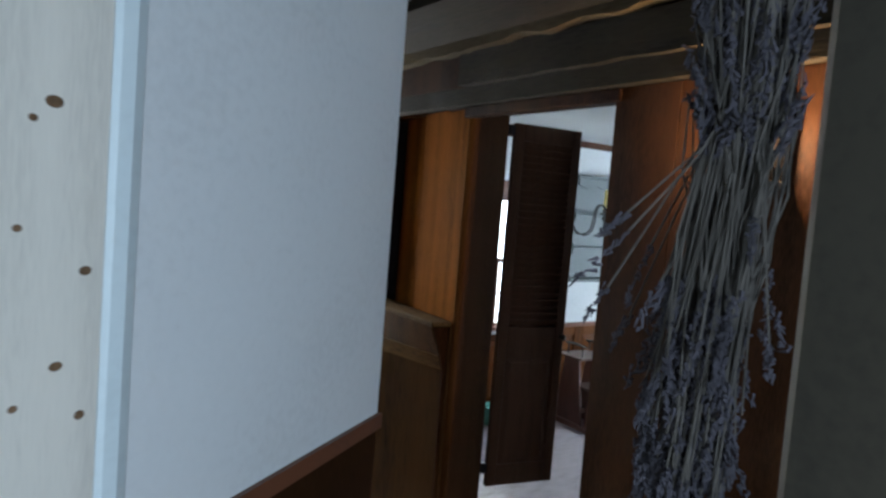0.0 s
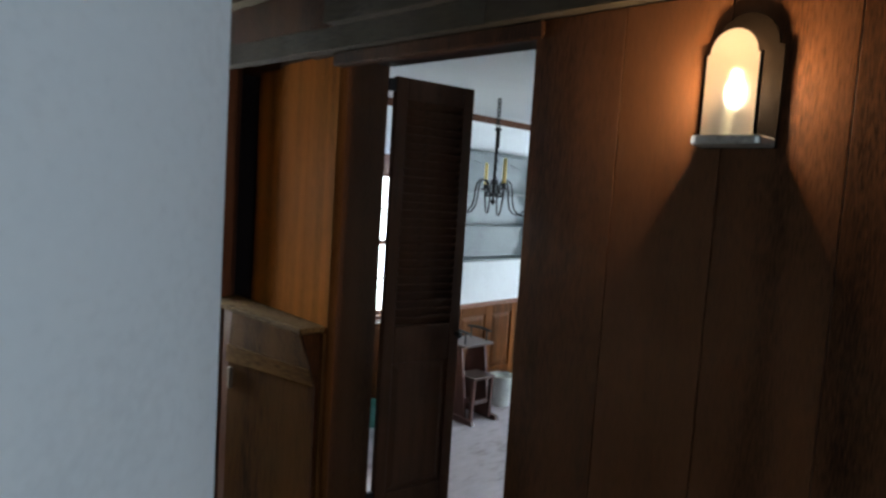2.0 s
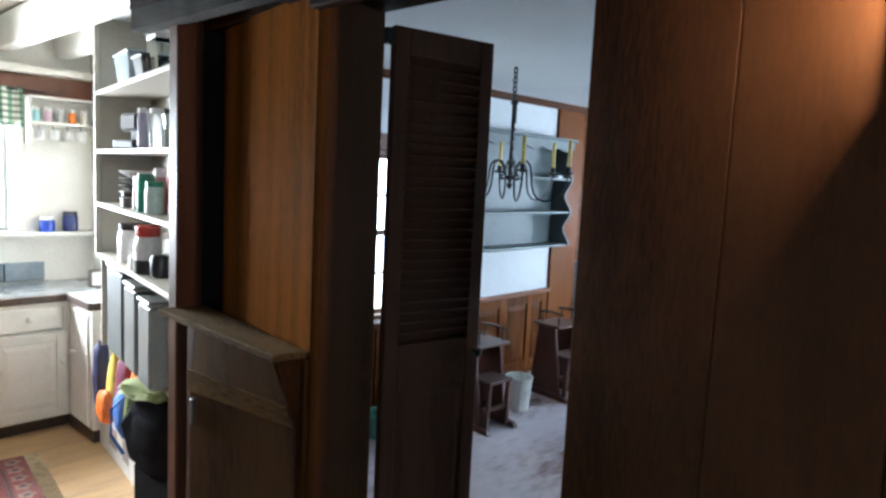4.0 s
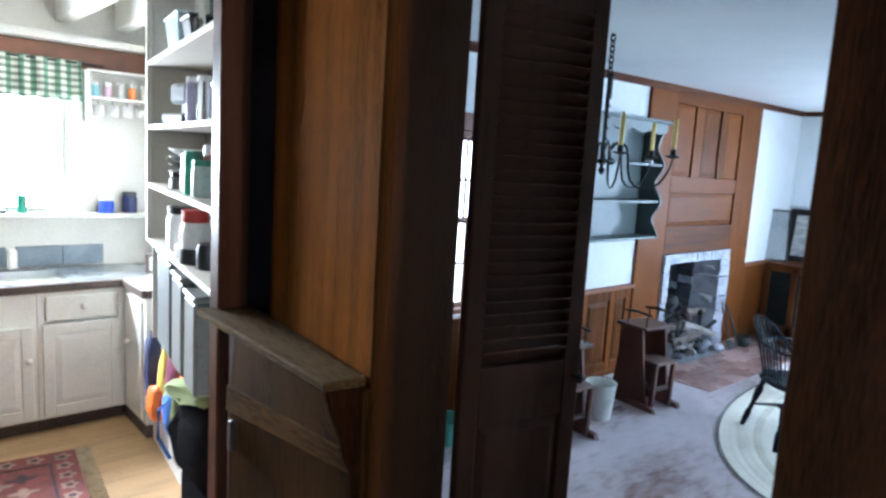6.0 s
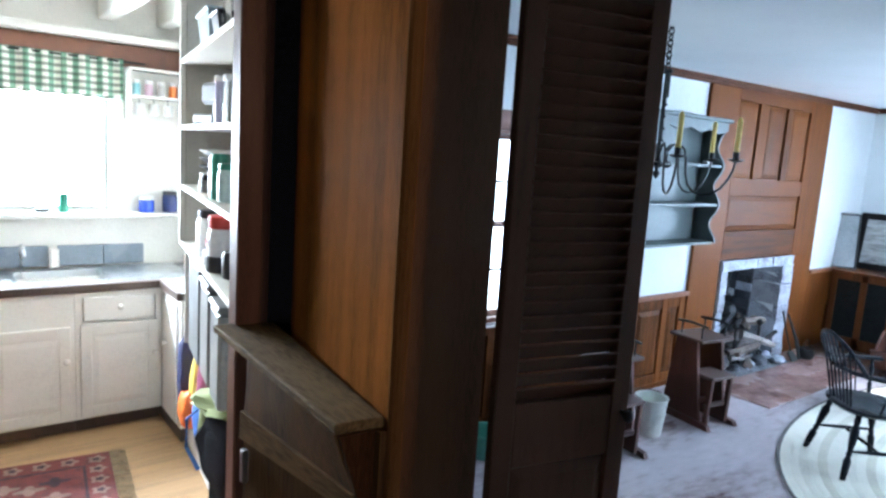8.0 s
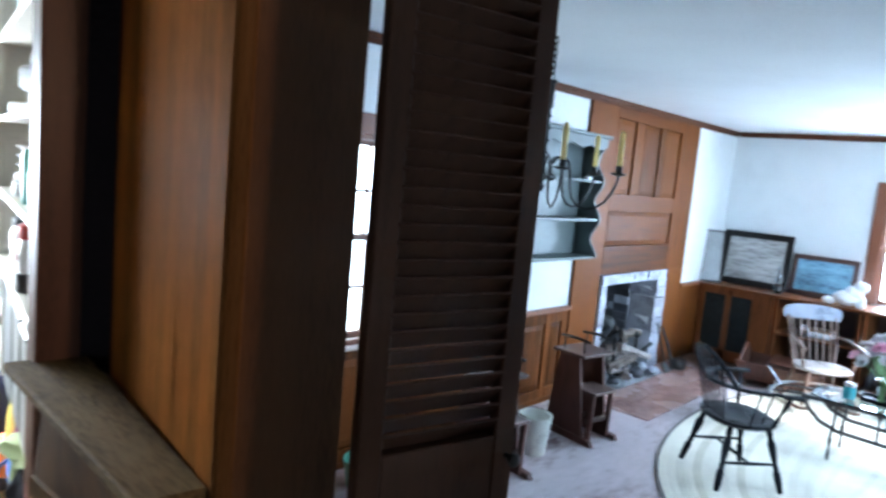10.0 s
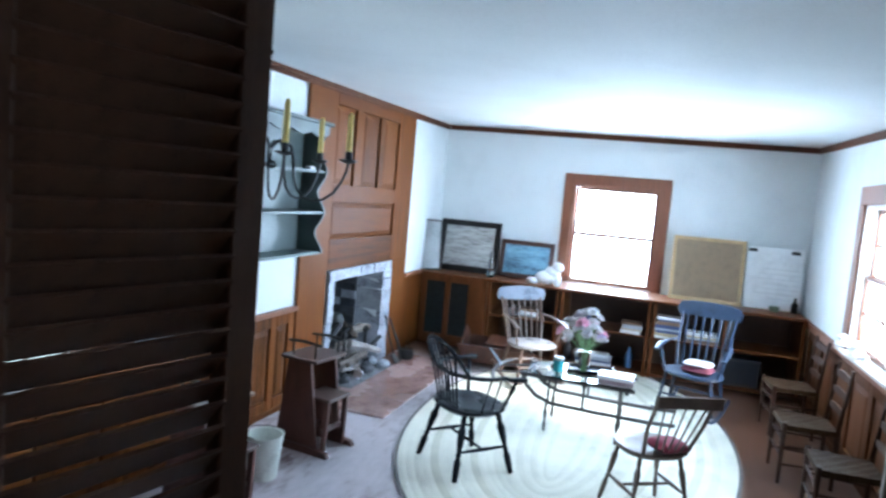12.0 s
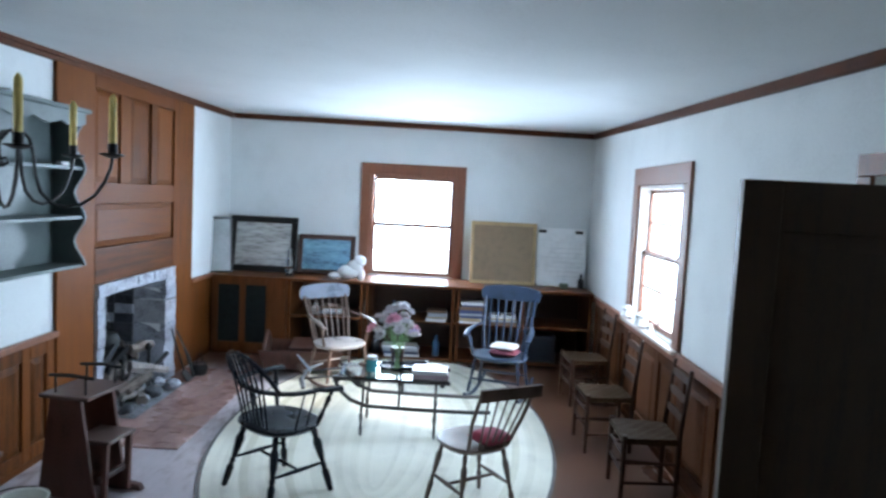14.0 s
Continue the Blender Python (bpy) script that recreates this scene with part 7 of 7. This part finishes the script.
def soft_lump(name, m, size, material, label, category, seed=1, sub=3, power=3.0, rough=0.07):
    bm = bmesh.new()
    q = bmesh.ops.create_icosphere(bm, subdivisions=sub, radius=1.0)
    for v in q["verts"]:
        d = v.co.normalized()
        k = (abs(d.x) ** power + abs(d.y) ** power + abs(d.z) ** power) ** (-1 / power)
        j = 1 + rough * noise.noise(d * 2.3 + Vector((seed, seed * 2, 0)))
        v.co = Vector((d.x * k * size[0] * j, d.y * k * size[1] * j, size[2] + d.z * k * size[2] * j))
    me = mesh(name, bm, material, 0, True)
    return me


OLIVE = mat("olive_fabric", (0.16, 0.19, 0.07), 0.9, 0.2, 14, 0.4, fine=200)
BLACKF = mat("black_fabric", (0.006, 0.006, 0.007), 0.9, 0.3, 14, 0.4, fine=200, spec=0.04)
LIME = mat("lime_fabric", (0.22, 0.25, 0.10), 0.9, 0.15, 14, 0.3, fine=200)
BLUEF = mat("blue_fabric", (0.06, 0.17, 0.5), 0.8, 0.2, 14, 0.3, fine=200)
ORF = mat("orange_bag", (0.85, 0.2, 0.03), 0.5, 0.15, 14, 0.2)
MAROON = mat("maroon_bag", (0.2, 0.03, 0.07), 0.6, 0.2, 14, 0.2)
YEL = mat("yellow_bag", (0.75, 0.6, 0.12), 0.5, 0.2, 14, 0.2)
bp = thing("backpack", by_shelf(0.42, 0.05, KF + 0.28, 6), "black and olive backpack with a lime top pocket", "backpack")


def lump_part(name, parent, at, size, material, label="", **kw):
    o = new(name, soft_lump(name, None, size, material, "", "", **kw))
    o.parent = parent
    o.location = at
    if label:
        tagged(o, label)
    return o


lump_part("body", bp, (0, 0, 0), (0.22, 0.16, 0.21), BLACKF, seed=3, power=4.5, rough=0.2)
lump_part("front_pocket", bp, (-0.02, 0.1, 0.05), (0.15, 0.07, 0.14), BLACKF, seed=5)
lump_part("side_panel", bp, (0.16, 0.02, 0.06), (0.07, 0.13, 0.19), OLIVE, "olive side panel", seed=7)
lump_part("top_pocket", bp, (0.03, 0.05, 0.375), (0.16, 0.14, 0.035), LIME, "lime green top pocket", seed=9, power=5.0, rough=0.35)
bm = bmesh.new()
tube(bm, [(0.2, 0.1, 0.36), (0.3, 0.15, 0.25), (0.33, 0.14, 0.1), (0.24, 0.12, 0.02)], 0.012, 6, 0.4)
part("strap", bm, BLUEF, bp, "blue shoulder strap", smooth=True)
st2 = tagged(new("duffel_bag", mesh("duffel_bag", boxes((-0.2, 0.22, -0.13, 0.13, 0, 0.279)), BLACKF, 0.02)), "black duffel bag under the backpack", "bag")
st2.matrix_world = by_shelf(0.36, 0.04, KF, 0)
for name, at, size, m, label, seed in (("orange_bag", (1.32, 0.10, KF + 0.30), (0.07, 0.05, 0.10), ORF, "crumpled bright orange bag on the carton", 11), ("blue_bag", (1.0, 0.10, KF + 0.30), (0.07, 0.05, 0.13), BLUEF, "crumpled blue bag on the carton", 12), ("maroon_packet", (1.13, 0.05, KF + 0.30), (0.08, 0.05, 0.21), MAROON, "maroon snack packet on the carton", 13), ("yellow_packet", (1.3, 0.05, KF + 0.30), (0.07, 0.05, 0.2), YEL, "yellow and white packet on the carton", 14), ("navy_bottle_bag", (1.52, 0.07, KF + 0.30), (0.05, 0.045, 0.225), colour("navy_cloth", (0.02, 0.025, 0.09), 0.7), "dark navy bag on the carton", 15), ("orange_pouch", (0.86, 0.04, KF + 0.30), (0.12, 0.06, 0.21), ORF, "bright orange pouch behind the backpack", 16)):
    o = tagged(new(name, soft_lump(name, None, size, m, "", "", seed=seed, power=2.4, rough=0.2)), label, "bag")
    o.matrix_world = by_shelf(*at)
# patterned rug
kr = thing("kitchen_rug", pose(-0.584, 3.332, KF, 0, 0, -6), "red oriental patterned rug on the kitchen floor", "rug")
KR = mat("rug_red", (0.17, 0.045, 0.04), 0.95, 0.3, 18, 0.4, second=(0.07, 0.03, 0.035), fine=150)
KP = mat("rug_pattern", (0.27, 0.18, 0.145), 0.95, 0.3, 18, 0.4, fine=150)
KD = mat("rug_dark", (0.06, 0.035, 0.045), 0.95, 0.3, 18, 0.4, fine=150)
part("field", boxes((-0.6, 0.57, -0.9, 0.45, 0.0005, 0.009)), KR, kr, bevel=0.003)
for d in ((0.43, 0.445, -0.8, 0.31, 0.009, 0.0105), (-0.5, 0.43, 0.30, 0.315, 0.009, 0.0105)):
    part("stripe", boxes(d), KD, kr)
for i in range(14):
    a = (0.5, 0.37 - i * 0.12) if i < 8 else (0.5 - (i - 7) * 0.13, 0.38)
    for k in range(2):
        bm = bmesh.new()
        slab(bm, [(a[0] + (0.04 - 0.022 * k) * (1 + 0.25 * math.cos(5 * t)) * math.cos(t), a[1] + (0.04 - 0.022 * k) * (1 + 0.25 * math.cos(5 * t)) * math.sin(t)) for t in [6.28319 * s / 20 for s in range(20)]], 0.0092, 0.0102 + 0.0008 * k)
        part("motif", bm, KD if k else KP, kr)
for i in range(10):
    a = (0.3 - 0.11 * (i % 4), 0.18 - 0.16 * (i // 4) - 0.05 * (i % 2))
    bm = bmesh.new()
    slab(bm, [(a[0] + 0.055 * (1 + 0.35 * math.cos(4 * t)) * math.cos(t), a[1] + 0.04 * (1 + 0.35 * math.cos(4 * t)) * math.sin(t)) for t in [6.28319 * s / 24 for s in range(24)]], 0.0092, 0.0104)
    part("motif", bm, KP if i % 3 else KD, kr)
bm = bmesh.new()
rnd = random.Random(4)
for k in range(90):
    y = -0.9 + 1.35 * k / 89
    tube(bm, [(0.565, y, 0.005), (0.61, y + rnd.uniform(-0.01, 0.01), 0.004), (0.65, y + rnd.uniform(-0.02, 0.02), 0.003)], 0.003, 4)
tagged(part("fringe", bm, mat("fringe_thread", (0.42, 0.34, 0.22), 0.9, 0.3, 20, 0.2), kr, "pale tangled fringe"), kind="stuff")
